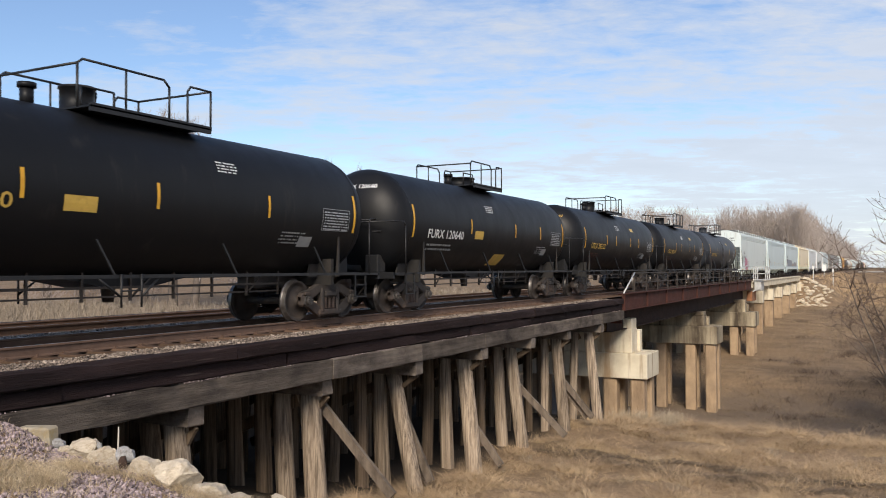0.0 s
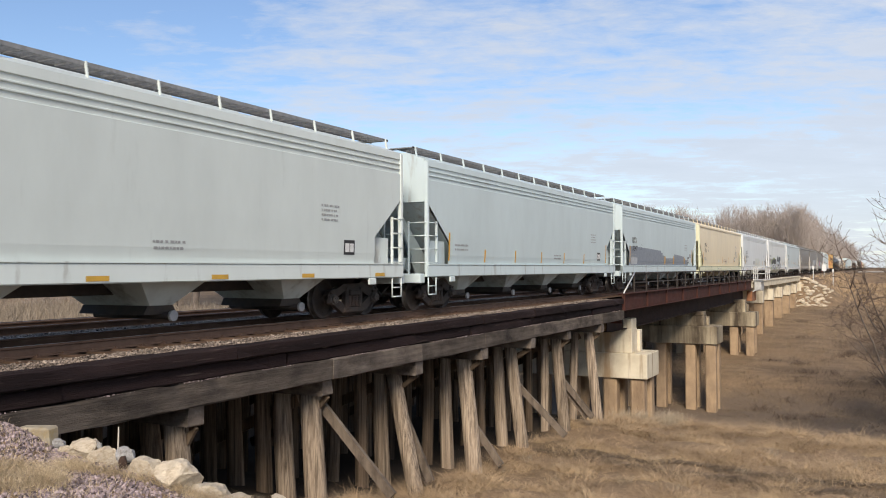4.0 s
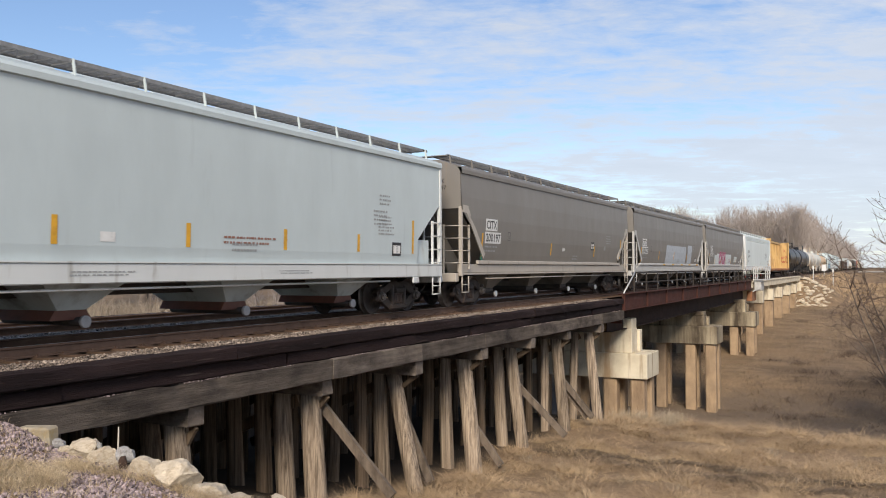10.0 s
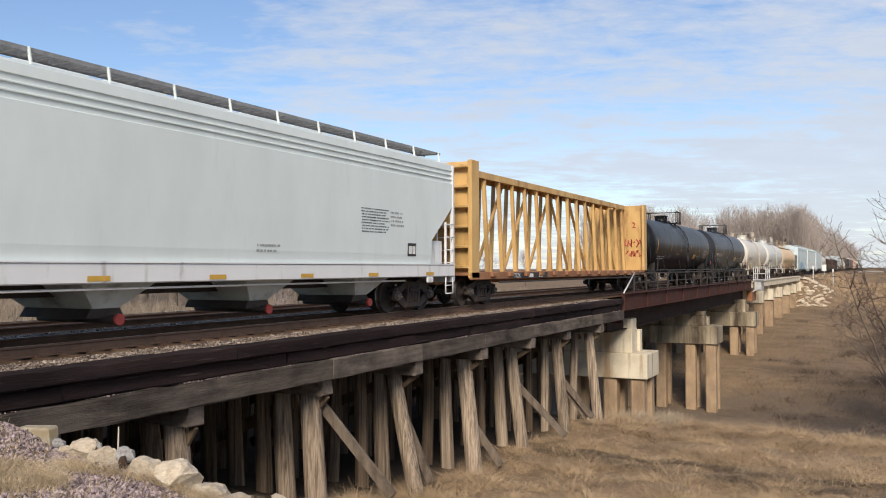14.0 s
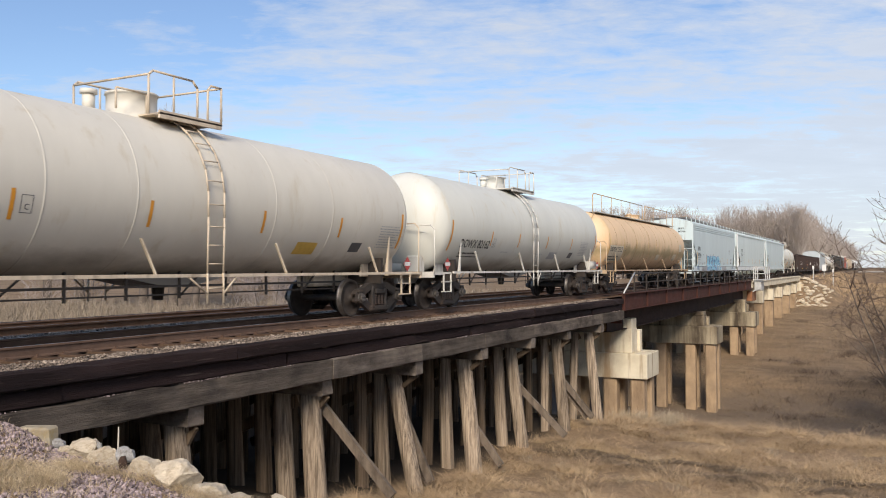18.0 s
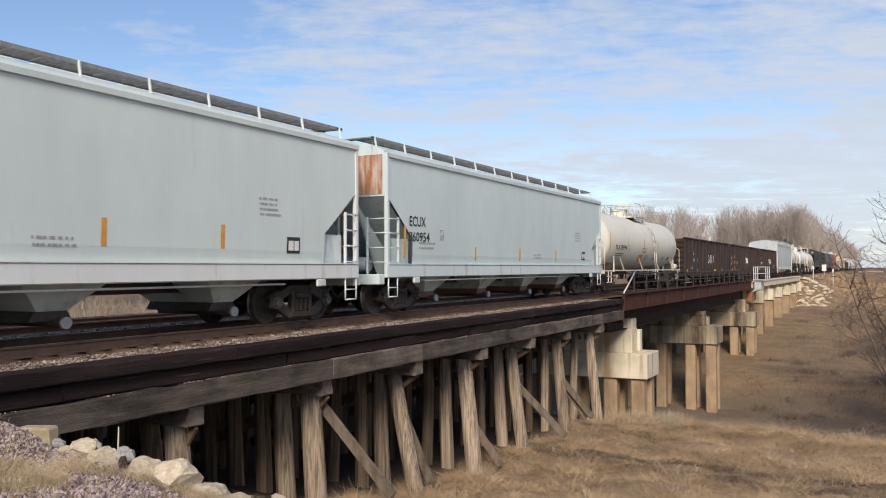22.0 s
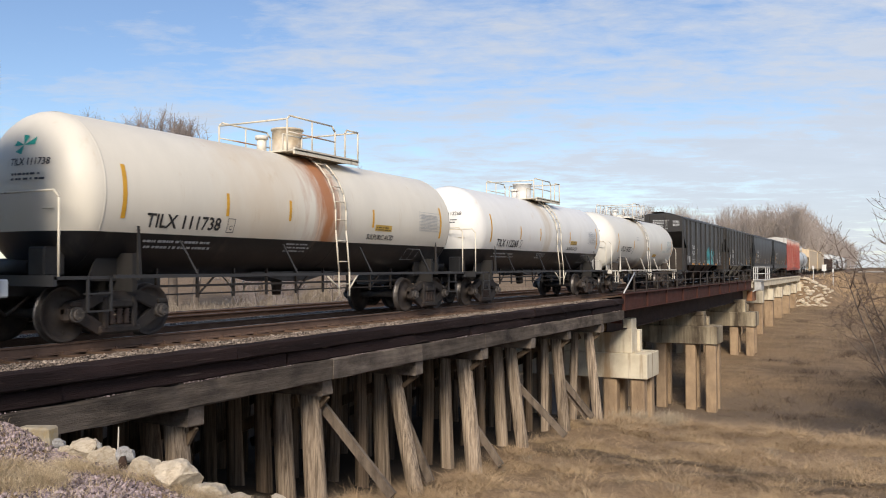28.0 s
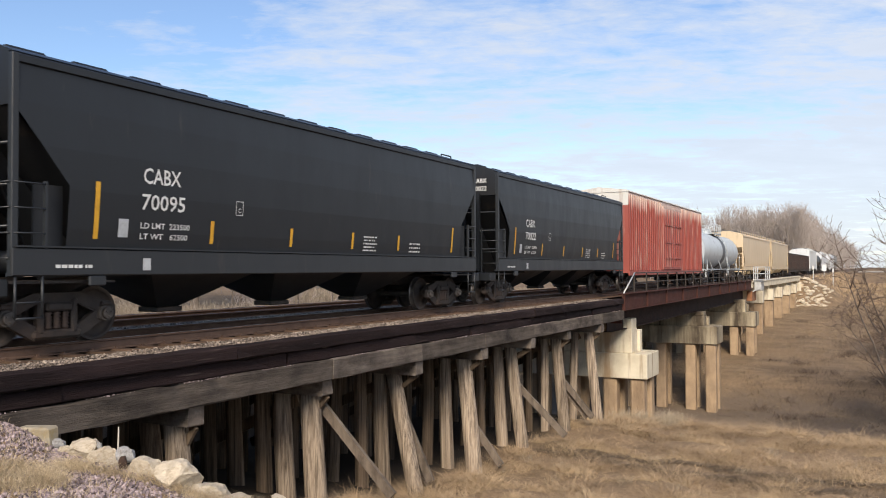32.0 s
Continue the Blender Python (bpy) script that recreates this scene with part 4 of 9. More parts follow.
for k, (x, y, h) in enumerate(((-35.9, 59.3, 8.4), (-36.8, 64.5, 9.4), (-35.0, 67.7, 8.5), (-31.3, 65.1, 7.6), (-34.8, 76.8, 8.9), (-34.6, 82.6, 8.4), (-37.5, 98.0, 9.2), (-37.7, 109.2, 9.3), (-34.5, 116.5, 9.2), (-33.0, 72.0, 6.5),
                               (-39.0, 61.5, 7.6), (-45.9, 65.4, 9.0), (-50.5, 74.2, 9.5), (-60, 60, 8), (-58, 66, 9), (-66, 60, 8.5))):
    plant_tree(BRUSH[k % 2], x, y, fit_height(BRUSH[k % 2], x, y, h * 0.42), k * 53, "thin bare sapling beyond the tracks", "bare saplings")
rw = random.Random(5)


def bare_wood(name, spots, label, seed):
    """A far winter wood as one mesh: each tree is a thin trunk with some thirty limbs and five hundred slender twigs that point up."""
    g = np.random.RandomState(seed)
    vs = []

    def slivers(p, q, w):
        d = q - p
        e = g.normal(size=p.shape)
        sd = np.cross(d, e)
        sd = sd / np.linalg.norm(sd, axis=1)[:, None] * w[:, None]
        vs.append(np.stack([p - sd, p + sd, q], 1).reshape(-1, 3))

    for x, y, h in spots:
        base = np.array((x, y, -2.2))
        top = base + np.array((g.normal(0, 0.4), g.normal(0, 0.4), h + 2.2))
        slivers(np.repeat(base[None], 3, 0), np.repeat(top[None], 3, 0), np.full(3, 0.16))
        t = g.uniform(0.12, 0.85, 34)
        a = g.uniform(0, 6.28, 34)
        p = base + (top - base) * t[:, None]
        ln = (1 - t) * h * g.uniform(0.45, 0.85, 34) + 1.2
        q = p + np.stack([np.cos(a) * ln * 0.42, np.sin(a) * ln * 0.42, ln * 0.85], -1)
        slivers(p, q, np.full(34, 0.07))
        k = g.randint(0, 34, 520)
        u = g.uniform(0.15, 1.0, 520)
        pp = p[k] + (q - p)[k] * u[:, None]
        l2 = g.uniform(0.8, 2.3, 520)
        a2 = g.uniform(0, 6.28, 520)
        qq = pp + np.stack([np.cos(a2) * l2 * 0.5, np.sin(a2) * l2 * 0.5, l2 * 0.8], -1)
        slivers(pp, qq, g.uniform(0.018, 0.036, 520))
    v = np.concatenate(vs)
    tagged(new(name, big_mesh(name, v, np.arange(len(v)).reshape(-1, 3), FAR_TWIG)), label, "trees", kind="stuff")


# twig colour lightened to carry the distance haze
FAR_TWIG = surface("far_twigs", (0.43, 0.375, 0.335), (0.32, 0.272, 0.24), 0.2, 0.95, vary=0.25, island=True, spec=0.05)
spots = []
for k in range(620):
    y = 305 + 900 * rw.random() ** 1.8
    x = -11.5 - rw.uniform(0, 1) ** 1.4 * np.interp(y, (305, 400, 1200), (27, 42, 55))
    spots.append((x, y, np.interp(y, (305, 330, 500, 1200), (24, 26.5, 27, 30)) * rw.uniform(0.70, 1.0)))
bare_wood("winter_wood", spots, "dense grey-brown winter wood of bare trees beside the line", 3)
spots = [(18 + rw.uniform(0, 70), 170 + rw.uniform(0, 200), rw.uniform(7, 12)) for k in range(70)]
bare_wood("bank_wood", spots, "bare grey trees on the far bank", 4)
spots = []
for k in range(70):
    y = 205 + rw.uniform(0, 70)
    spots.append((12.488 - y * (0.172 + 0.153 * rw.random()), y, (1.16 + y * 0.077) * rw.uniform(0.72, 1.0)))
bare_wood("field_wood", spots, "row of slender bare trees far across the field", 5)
# thin bare brush on the creek bank
def arching_shrub(seed, height, stems, lean, fine=0.010):
    """Stems that rise from one root and arch over, with side branches and tangled twigs, as trunk and crown."""
    r = random.Random(seed)
    trunk, crown = Shape(), Shape()

    def shoot(s, p, d, ln, rad, steps, wild, n, pull):
        pts = [p]
        for k in range(steps):
            d = (d + Vector((r.gauss(0, wild), r.gauss(0, wild), r.gauss(0, wild) + pull))).normalized()
            q = p + d * (ln / steps)
            s.cyl(p, q, max(fine, rad * (1 - 0.85 * k / steps)), max(fine, rad * (1 - 0.85 * (k + 1) / steps)), n, False, True)
            p = q
            pts.append(p)
        return pts

    for _ in range(stems):
        a = r.uniform(0, 6.28)
        d = Vector((math.cos(a) * 0.16 + lean[0], math.sin(a) * 0.16 + lean[1], 1.0)).normalized()
        ln = height * r.uniform(0.6, 1.1)
        main = shoot(trunk, Vector((r.gauss(0, 0.35), r.gauss(0, 0.35), -0.3)), d, ln, 0.010 * height * r.uniform(0.6, 1.0), 10, 0.10, 5, 0.01)
        for k in range(3, 11):
            for _ in range(2):
                a = r.uniform(0, 6.28)
                w = Vector((math.cos(a), math.sin(a), r.uniform(0.1, 1.0))).normalized()
                side = shoot(crown, main[k], w, ln * r.uniform(0.12, 0.30), 0.003 * height, 5, 0.22, 3, 0.04)
                for q in side[1:]:
                    for _ in range(2):
                        a = r.uniform(0, 6.28)
                        shoot(crown, q, Vector((math.cos(a), math.sin(a), r.uniform(-0.1, 1.0))).normalized(), ln * r.uniform(0.04, 0.12), fine * 1.3, 3, 0.25, 3, 0.05)
    return trunk.mesh("trunk", [BARK]), crown.mesh("crown", [BUSH_TWIG])


SHRUBS = [arching_shrub(71, 10.0, 6, (-0.02, 0.0)), arching_shrub(72, 10.0, 8, (0.0, -0.05)), arching_shrub(73, 10.0, 5, (-0.30, 0.0), 0.013)]
# x, y, scale, turn, kind
for x, y, sc, turn, k in ((13.9, 45.0, 1.05, 0, 0), (14.3, 52.0, 1.12, 40, 1), (15.2, 58.0, 1.15, -30, 0), (14.9, 43.0, 0.85, 10, 1), (14.6, 38.0, 0.42, -20, 2), (14.0, 48.0, 0.40, 60, 2), (13.4, 61.0, 0.40, 0, 1), (12.9, 74.0, 0.35, 90, 1), (15.6, 66.0, 1.0, 0, 1), (13.0, 41.0, 0.22, 50, 2)):
    plant_tree(SHRUBS[k], x, y, sc, turn, "bare reddish-brown tangled bush on the creek bank", "bank brush", "bush")


def grass(name, pts, h, width, lean, mat, label, seed):
    """Dry blades as one mesh; each blade bends once and ends in a point."""
    g = np.random.RandomState(seed)
    n = len(pts)
    a = g.uniform(0, 2 * np.pi, n)
    sd = np.stack([np.cos(a), np.sin(a), np.zeros(n)], -1) * (width * g.uniform(0.6, 1.3, n))[:, None]
    b = g.uniform(0, 2 * np.pi, n)
    ln = np.stack([np.cos(b), np.sin(b), np.zeros(n)], -1) * (h * lean * g.uniform(0.2, 1.3, n))[:, None]
    up = np.zeros((n, 3))
    up[:, 2] = h
    mid = pts + ln * 0.35 + up * 0.6
    tip = pts + ln + up * g.uniform(0.75, 1.0, n)[:, None]
    v = np.stack([pts - sd, pts + sd, mid - sd * 0.7, mid + sd * 0.7, tip], 1)
    f = np.array([(0, 1, 3), (0, 3, 2), (2, 3, 4)])[None] + (np.arange(n) * 5)[:, None, None]
    return tagged(new(name, big_mesh(name, v.reshape(-1, 3), f.reshape(-1, 3), mat)), label, "grass", kind="stuff")


def clumped(n, x0, x1, y0, y1, clump, seed, power=1.0):
    g = np.random.RandomState(seed)
    m = max(1, n // clump)
    cx, cy = g.uniform(x0, x1, m), y0 + (y1 - y0) * g.rand(m) ** power
    i = g.randint(0, m, n)
    sd = 0.05 + 0.006 * np.maximum(cy[i] - 10, 0)
    x, y = cx[i] + g.normal(0, 1, n) * sd, cy[i] + g.normal(0, 1, n) * sd
    return x, y, g


STRAW = surface("dry_straw", (0.55, 0.400, 0.245), (0.26, 0.183, 0.115), 0.7, 0.9, vary=0.3, island=True, spec=0.12)
REED = surface("pale_reed", (0.45, 0.375, 0.275), (0.31, 0.252, 0.18), 1.5, 0.9, vary=0.3, island=True, spec=0.12)


def track_y(x):
    """Middle of the old wheel track along the bank."""
    return np.interp(x, (2.4, 3.5, 4.6, 5.9, 7.1, 8.8, 10.3, 12.4, 18), (25.8, 25.5, 25.4, 25.05, 24.85, 24.55, 24.45, 24.1, 23.8)) + 0.08 * np.sin(x * 1.7)


def patchy(x, y, g):
    """Uneven cover: thick tussocks, thin spots and beaten lines that run across the bank."""
    wave = np.sin(x * 0.9 + 1.7 * np.sin(y * 0.8)) + np.sin(y * 2.1 + 0.35 * x + 1.2 * np.sin(x * 0.6)) + 0.8 * np.sin(x * 2.7 - y * 1.3)
    beaten = np.exp(-((y - track_y(x)) / 0.95) ** 2) * np.clip(0.75 + 0.5 * np.sin(x * 1.1 + y), 0.4, 1.0) + np.exp(-((y - 28.6 - 0.3 * np.sin(x * 0.6 + 1)) / 0.7) ** 2) + np.exp(-((y - 21.6 - 0.3 * np.sin(x * 0.7 + 2)) / 0.45) ** 2)
    return (wave + g.uniform(-2.0, 2.0, len(x)) > -1.7) & (g.rand(len(x)) > beaten * 0.93)


x, y, g = clumped(200000, 2.0, 18, 14.0, 34.5, 14, 1, 1.0)
keep = patchy(x, y, g)
x, y = x[keep], y[keep]
h = (g.uniform(0.05, 0.15, len(x)) + (g.rand(len(x)) < 0.35) * g.uniform(0.04, 0.20, len(x))) * (1 + 0.75 * np.sin(x * 1.9 + 2 * np.sin(y * 0.7)) * np.sin(y * 1.6 + x * 0.4)) * (1 + 0.6 * smooth01(30, 34, y) * (g.rand(len(x)) < 0.30))
grass("dry_grass", np.stack([x, y, ground_z(x, y) - 0.02], -1), h, 0.0034 + 0.00013 * y, 3.2, STRAW, "matted dry straw-coloured grass on the creek bank", 2)
x, y, g = clumped(2200, 2.0, 17, 14.0, 34.5, 40, 21, 1.0)
grass("standing_stalks", np.stack([x, y, ground_z(x, y) - 0.02], -1), g.uniform(0.12, 0.34, len(x)), 0.0025 + 0.00008 * y, 0.8, REED, "thin dry stalks standing in the matted grass", 22)
x, y, g = clumped(110000, 2.9, 7.5, 4.4, 6.7, 30, 4)
strip = np.interp(x, (4.4, 5.1, 5.6, 6.2, 7.0), (6.25, 6.42, 6.53, 6.58, 6.5))
keep = (y < lip(x) - 0.02) & ((((x - 4.45) / 0.62) ** 2 + ((y - 5.70) / 0.40) ** 2 < g.uniform(0.4, 1.3, len(x))) | ((np.abs(y - strip) < 0.09 + 0.05 * np.sin(x * 3.1)) & (x > 4.4)) | (g.rand(len(x)) < 0.035))
x, y = x[keep], y[keep]
grass("shoulder_grass", np.stack([x, y, ground_z(x, y) - 0.01], -1), g.uniform(0.05, 0.17, len(x)), 0.0026, 1.6, surface("shoulder_straw", (0.60, 0.48, 0.32), (0.38, 0.29, 0.185), 1.5, 0.9, vary=0.35, island=True, spec=0.12), "matted golden dry grass between the gravel", 3)
x, y, g = clumped(85000, -48, -8.2, 6, 85, 12, 6, 1.3)
grass("reed_field", np.stack([x, y, ground_z(x, y) - 0.02], -1), g.uniform(0.7, 1.75, len(x)), 0.008 + 0.00022 * y, 0.45, surface("grey_reed", (0.33, 0.272, 0.205), (0.19, 0.155, 0.12), 1.1, 0.9, vary=0.35, island=True, spec=0.1), "tall grey-brown dry reeds in the field beyond the tracks", 4)
x, y, g = clumped(110000, -3, 30, 56, 126, 14, 8)
keep = np.sin(x * 0.5 + 1.5 * np.sin(y * 0.13)) + np.sin(y * 0.42 + 0.3 * x) + 0.7 * np.sin(x * 1.3 - y * 0.21) + g.uniform(-1.2, 1.2, len(x)) > -0.75
x, y = x[keep], y[keep]
grass("far_bank_grass", np.stack([x, y, ground_z(x, y) - 0.02], -1), g.uniform(0.08, 0.30, len(x)), 0.009, 2.0, surface("far_straw", (0.40, 0.30, 0.195), (0.235, 0.172, 0.112), 0.7, 0.9, vary=0.2, island=True, spec=0.12), "dry grass on the far side of the creek", 5)
x, y, g = clumped(1500, 2.2, 5.2, 33.0, 37.0, 40, 9)
grass("pier_weeds", np.stack([x, y, ground_z(x, y) - 0.02], -1), g.uniform(0.2, 0.75, len(x)), 0.007, 0.6, REED, "tall dry weeds at the foot of the pier", 6)
x, y, g = clumped(30000, 3, 22, 38, 64, 25, 10)
grass("creek_debris", np.stack([x, y, ground_z(x, y) - 0.01], -1), g.uniform(0.05, 0.16, len(x)), 0.014, 1.8, surface("dead_debris", (0.22, 0.165, 0.115), (0.13, 0.098, 0.07), 3, 0.9, vary=0.3, island=True), "dead stalks lying on the creek mud", 7)
g = np.random.RandomState(41)
x = g.uniform(2.6, 14.5, 26000)
rut = np.where(g.rand(26000) < 0.5, -0.55, 0.58)
y = track_y(x) + rut * np.interp(x, (3.6, 7), (0.6, 1.0)) + g.normal(0, 0.17, 26000) + 0.10 * np.sin(x * 5.1)
grass("trampled_stalks", np.stack([x, y, ground_z(x, y) + 0.01], -1), g.uniform(0.03, 0.09, len(x)), 0.010, 2.2, surface("rotten_stalks", (0.19, 0.138, 0.092), (0.105, 0.076, 0.052), 3, 0.9, vary=0.3, island=True), "dark rotten stalks trampled into an old wheel track", 42)
x, y, g = clumped(15000, 4.5, 28, 54, 112, 60, 51)
keep = np.sin(x * 0.5 + 1.5 * np.sin(y * 0.13)) + np.sin(y * 0.42 + 0.3 * x) + 0.7 * np.sin(x * 1.3 - y * 0.21) + g.uniform(-1.0, 1.0, len(x)) < 0.3
x, y = x[keep], y[keep]
grass("bank_weeds", np.stack([x, y, ground_z(x, y) - 0.02], -1), g.uniform(0.12, 0.55, len(x)), 0.012, 1.3, BUSH_TWIG, "tangled dark brown dead weeds on the far bank", 52)
x, y, g = clumped(36000, 3.5, 60, 126, 260, 14, 31)
grass("embankment_grass", np.stack([x, y, ground_z(x, y) - 0.02], -1), g.uniform(0.2, 0.8, len(x)), 0.03, 0.9, STRAW, "rough dry grass along the far embankment", 32)

# ---- railway cars: running gear ----
WHEELS = []


def truck_meshes():
    s = Shape().box(-0.95, 0.95, -0.20, 0.20, 0.50, 0.68, 0.03).box(-0.28, 0.28, -0.28, 0.28, 0.62, 0.76, 0.03)
    s.cyl((-0.62, -0.30, 0.50), (0.62, -0.30, 0.50), 0.05).cyl((-0.62, 0.30, 0.50), (0.62, 0.30, 0.50), 0.05)
    for q in (-0.38, 0.38):
        s.box(-0.86, -0.62, q - 0.05, q + 0.05, 0.34, 0.60, 0.02).box(0.62, 0.86, q - 0.05, q + 0.05, 0.34, 0.60, 0.02)
    bol = s.mesh("truck", [TRUCK_MAT])
    s = Shape()
    a, b = 0.94, 1.08
    # arched top member, sloping tension members, columns, spring seat
    s.prism([(-1.08, 0.56), (-0.98, 0.66), (-0.70, 0.71), (-0.42, 0.82), (0.42, 0.82), (0.70, 0.71), (0.98, 0.66), (1.08, 0.56), (1.08, 0.47), (0.76, 0.50), (0.40, 0.64), (-0.40, 0.64), (-0.76, 0.50), (-1.08, 0.47)], "x", a, b)
    for q in (-1, 1):
        s.box(a - 0.01, b + 0.02, min(q * 0.73, q * 1.08), max(q * 0.73, q * 1.08), 0.33, 0.60, 0.05)
        s.box(a + 0.01, b + 0.03, min(q * 0.24, q * 0.36), max(q * 0.24, q * 0.36), 0.16, 0.74, 0.03)
        s.beam((1.01, q * 0.86, 0.46), (1.01, q * 0.34, 0.17), 0.20, 0.11, (1, 0, 0))
        s.beam((1.01, q * 0.44, 0.70), (1.01, q * 0.80, 0.54), 0.17, 0.10, (1, 0, 0))
        s.box(a + 0.02, b + 0.05, min(q * 0.80, q * 1.0), max(q * 0.80, q * 1.0), 0.58, 0.66, 0.02)
    s.box(a - 0.02, b + 0.03, -0.44, 0.44, 0.10, 0.25, 0.04)
    s.box(a - 0.01, b + 0.06, -0.23, 0.23, 0.53, 0.67, 0.03)
    side = fix_normals(s.mesh("side_frame", [TRUCK_MAT]))
    s = Shape()
    for q in (-0.155, 0.0, 0.155):
        c = Shape().lathe([(0.255 + 0.027 * k, 0.076 if k % 2 else 0.040) for k in range(11)], 10, "z")
        s.add([(x + 1.04, y + q, z) for x, y, z in c.v], c.f, True)
    spring = s.mesh("spring_group", [surface("spring_steel", (0.045, 0.030, 0.025), (0.070, 0.046, 0.036), 8, 0.7, 0.1)])
    s = Shape().cyl((1.06, 0, 0), (1.13, 0, 0), 0.135, 0.125, 16).cyl((1.13, 0, 0), (1.19, 0, 0), 0.10, 0.09, 16)
    for k in range(3):
        an = k * 2.094 + 0.5
        s.cyl((1.18, 0.055 * math.cos(an), 0.055 * math.sin(an)), (1.215, 0.055 * math.cos(an), 0.055 * math.sin(an)), 0.02, n=6)
    bear = s.mesh("bearing_cap", [BEAR_MAT])
    half = [(0.92, 0.0), (0.92, 0.08), (0.86, 0.10), (0.81, 0.13), (0.775, 0.24), (0.765, 0.35), (0.80, 0.39), (0.823, 0.40), (0.823, 0.450)]
    inner = [(0.705, 0.484), (0.682, 0.480), (0.676, 0.385), (0.70, 0.36), (0.69, 0.24), (0.66, 0.14), (0.64, 0.10), (0.58, 0.085)]
    s = Shape()
    for q in (1, -1):
        s.lathe([(q * x, r) for x, r in half][::q], 28, "x")
        s.lathe([(q * x, r) for x, r in inner][::q], 28, "x")
        s.lathe([(q * x, r) for x, r in ((0.823, 0.450), (0.735, 0.457), (0.715, 0.468), (0.705, 0.484))][::q], 28, "x", 1)
    s.lathe([(0.58, 0.085), (0.0, 0.08), (-0.58, 0.085)], 14, "x")
    for q in (1, -1):
        for k in range(2):
            an = k * math.pi + 0.4
            s.cyl((q * 0.77, 0.30 * math.cos(an), 0.30 * math.sin(an)), (q * 0.785, 0.30 * math.cos(an), 0.30 * math.sin(an)), 0.022, n=6)
    wheel = fix_normals(s.mesh("wheelset", [WHEEL_MAT, TREAD_MAT]))
    return bol, side, spring, bear, wheel


BOL_ME, SIDE_ME, SPRING_ME, BEAR_ME, WHEEL_ME = truck_meshes()


def add_truck(car, yc, number):
    tr = part("truck", BOL_ME, TRUCK_MAT, car, "dark cast-steel truck with two axles", pose(0, yc, 0))
    for q in (0, 180):
        part("side_frame", SIDE_ME, TRUCK_MAT, tr, at=pose(0, 0, 0, 0, 0, q))
        part("spring_group", SPRING_ME, TRUCK_MAT, tr, at=pose(0, 0, 0, 0, 0, q))
        for y in (-0.889, 0.889):
            part("bearing_cap", BEAR_ME, BEAR_MAT, tr, at=pose(0, y, 0.457, 0, 0, q))
    for y in (-0.889, 0.889):
        w = part("wheelset", WHEEL_ME, WHEEL_MAT, tr, at=pose(0, y, 0.457))
        WHEELS.append((w, number, yc + y, y))


def add_couplers(car, L, mat):
    for y0, y1 in ((-0.02, 0.75), (L - 0.75, L + 0.02)):
        s = Shape().box(-0.12, 0.12, y0, y1, 0.70, 0.90, 0.03).box(-0.22, 0.22, (y0 if y0 < 1 else y1 - 0.3), (y0 + 0.3 if y0 < 1 else y1), 0.66, 0.96, 0.05)
        s.tube([(0.25, y0 + 0.05, 0.75), (0.3, (y0 + y1) / 2, 0.45), (0.35, y1, 0.75)], 0.025)
        part("coupler", s, STEEL_DARK, car)


# ---- markings ----


def ink(key):
    table = {"white": (0.75, 0.75, 0.73), "black": (0.022, 0.022, 0.024), "yellow": (0.74, 0.39, 0.03), "gold": (0.62, 0.40, 0.08), "orange": (0.70, 0.30, 0.03), "grey": (0.30, 0.31, 0.33),
             "red": (0.45, 0.06, 0.05), "patch": (0.24, 0.27, 0.31), "lpatch": (0.46, 0.50, 0.54), "wpatch": (0.62, 0.68, 0.68), "pink": (0.42, 0.045, 0.16), "lpink": (0.60, 0.26, 0.36), "blue": (0.05, 0.17, 0.38),
             "lblue": (0.30, 0.55, 0.66), "cyan": (0.03, 0.40, 0.45), "green": (0.34, 0.40, 0.20), "dgrey": (0.085, 0.09, 0.10), "lgrey": (0.50, 0.52, 0.54), "mid": (0.40, 0.41, 0.42), "faint": (0.33, 0.34, 0.34), "teal": (0.02, 0.38, 0.30), "rust": (0.13, 0.045, 0.028), "pale": (0.62, 0.655, 0.61), "deepblue": (0.035, 0.125, 0.36), "skyblue": (0.26, 0.56, 0.72), "charcoal": (0.055, 0.058, 0.065), "chrome": (0.40, 0.42, 0.42), "brick": (0.30, 0.14, 0.10), "rose": (0.56, 0.17, 0.24), "ochre": (0.62, 0.36, 0.05), "buff": (0.64, 0.56, 0.43), "brick2": (0.36, 0.15, 0.09)}
    c = table[key]
    return surface("marking_" + key, c, tuple(v * 0.82 for v in c), 5, 0.5, dirt=tuple(v * 0.55 for v in c), dirt_amt=0.25, dirt_scale=4)


def text_mesh(body, height, width, mat, bold=0.012):
    cu = bpy.data.curves.new("lettering", "FONT")
    cu.body, cu.size, cu.resolution_u, cu.offset = body, 1.0, 2, bold
    ob = bpy.data.objects.new("lettering", cu)
    scene.collection.objects.link(ob)
    me = bpy.data.meshes.new_from_object(ob)
    bpy.data.objects.remove(ob)
    bpy.data.curves.remove(cu)
    co = np.zeros(len(me.vertices) * 3, np.float32)
    me.vertices.foreach_get("co", co)
    co = co.reshape(-1, 3)
    lo, hi = co.min(0), co.max(0)
    co[:, 0] = (co[:, 0] - lo[0]) / (hi[0] - lo[0]) * width
    co[:, 1] = (co[:, 1] - lo[1]) / (hi[1] - lo[1]) * height
    me.materials.clear()
    me.materials.append(mat)
    return me, co


def put_text(car, body, u, z, h, w, key, surf, name="lettering", bold=0.012, off=0.013):
    me, co = text_mesh(body, h, w, ink(key), bold)
    out = np.array([surf(u + a, z + b, off) for a, b, _ in co], np.float32)
    me.vertices.foreach_set("co", out.ravel())
    me.update()
    return part(name, me, ink(key), car)


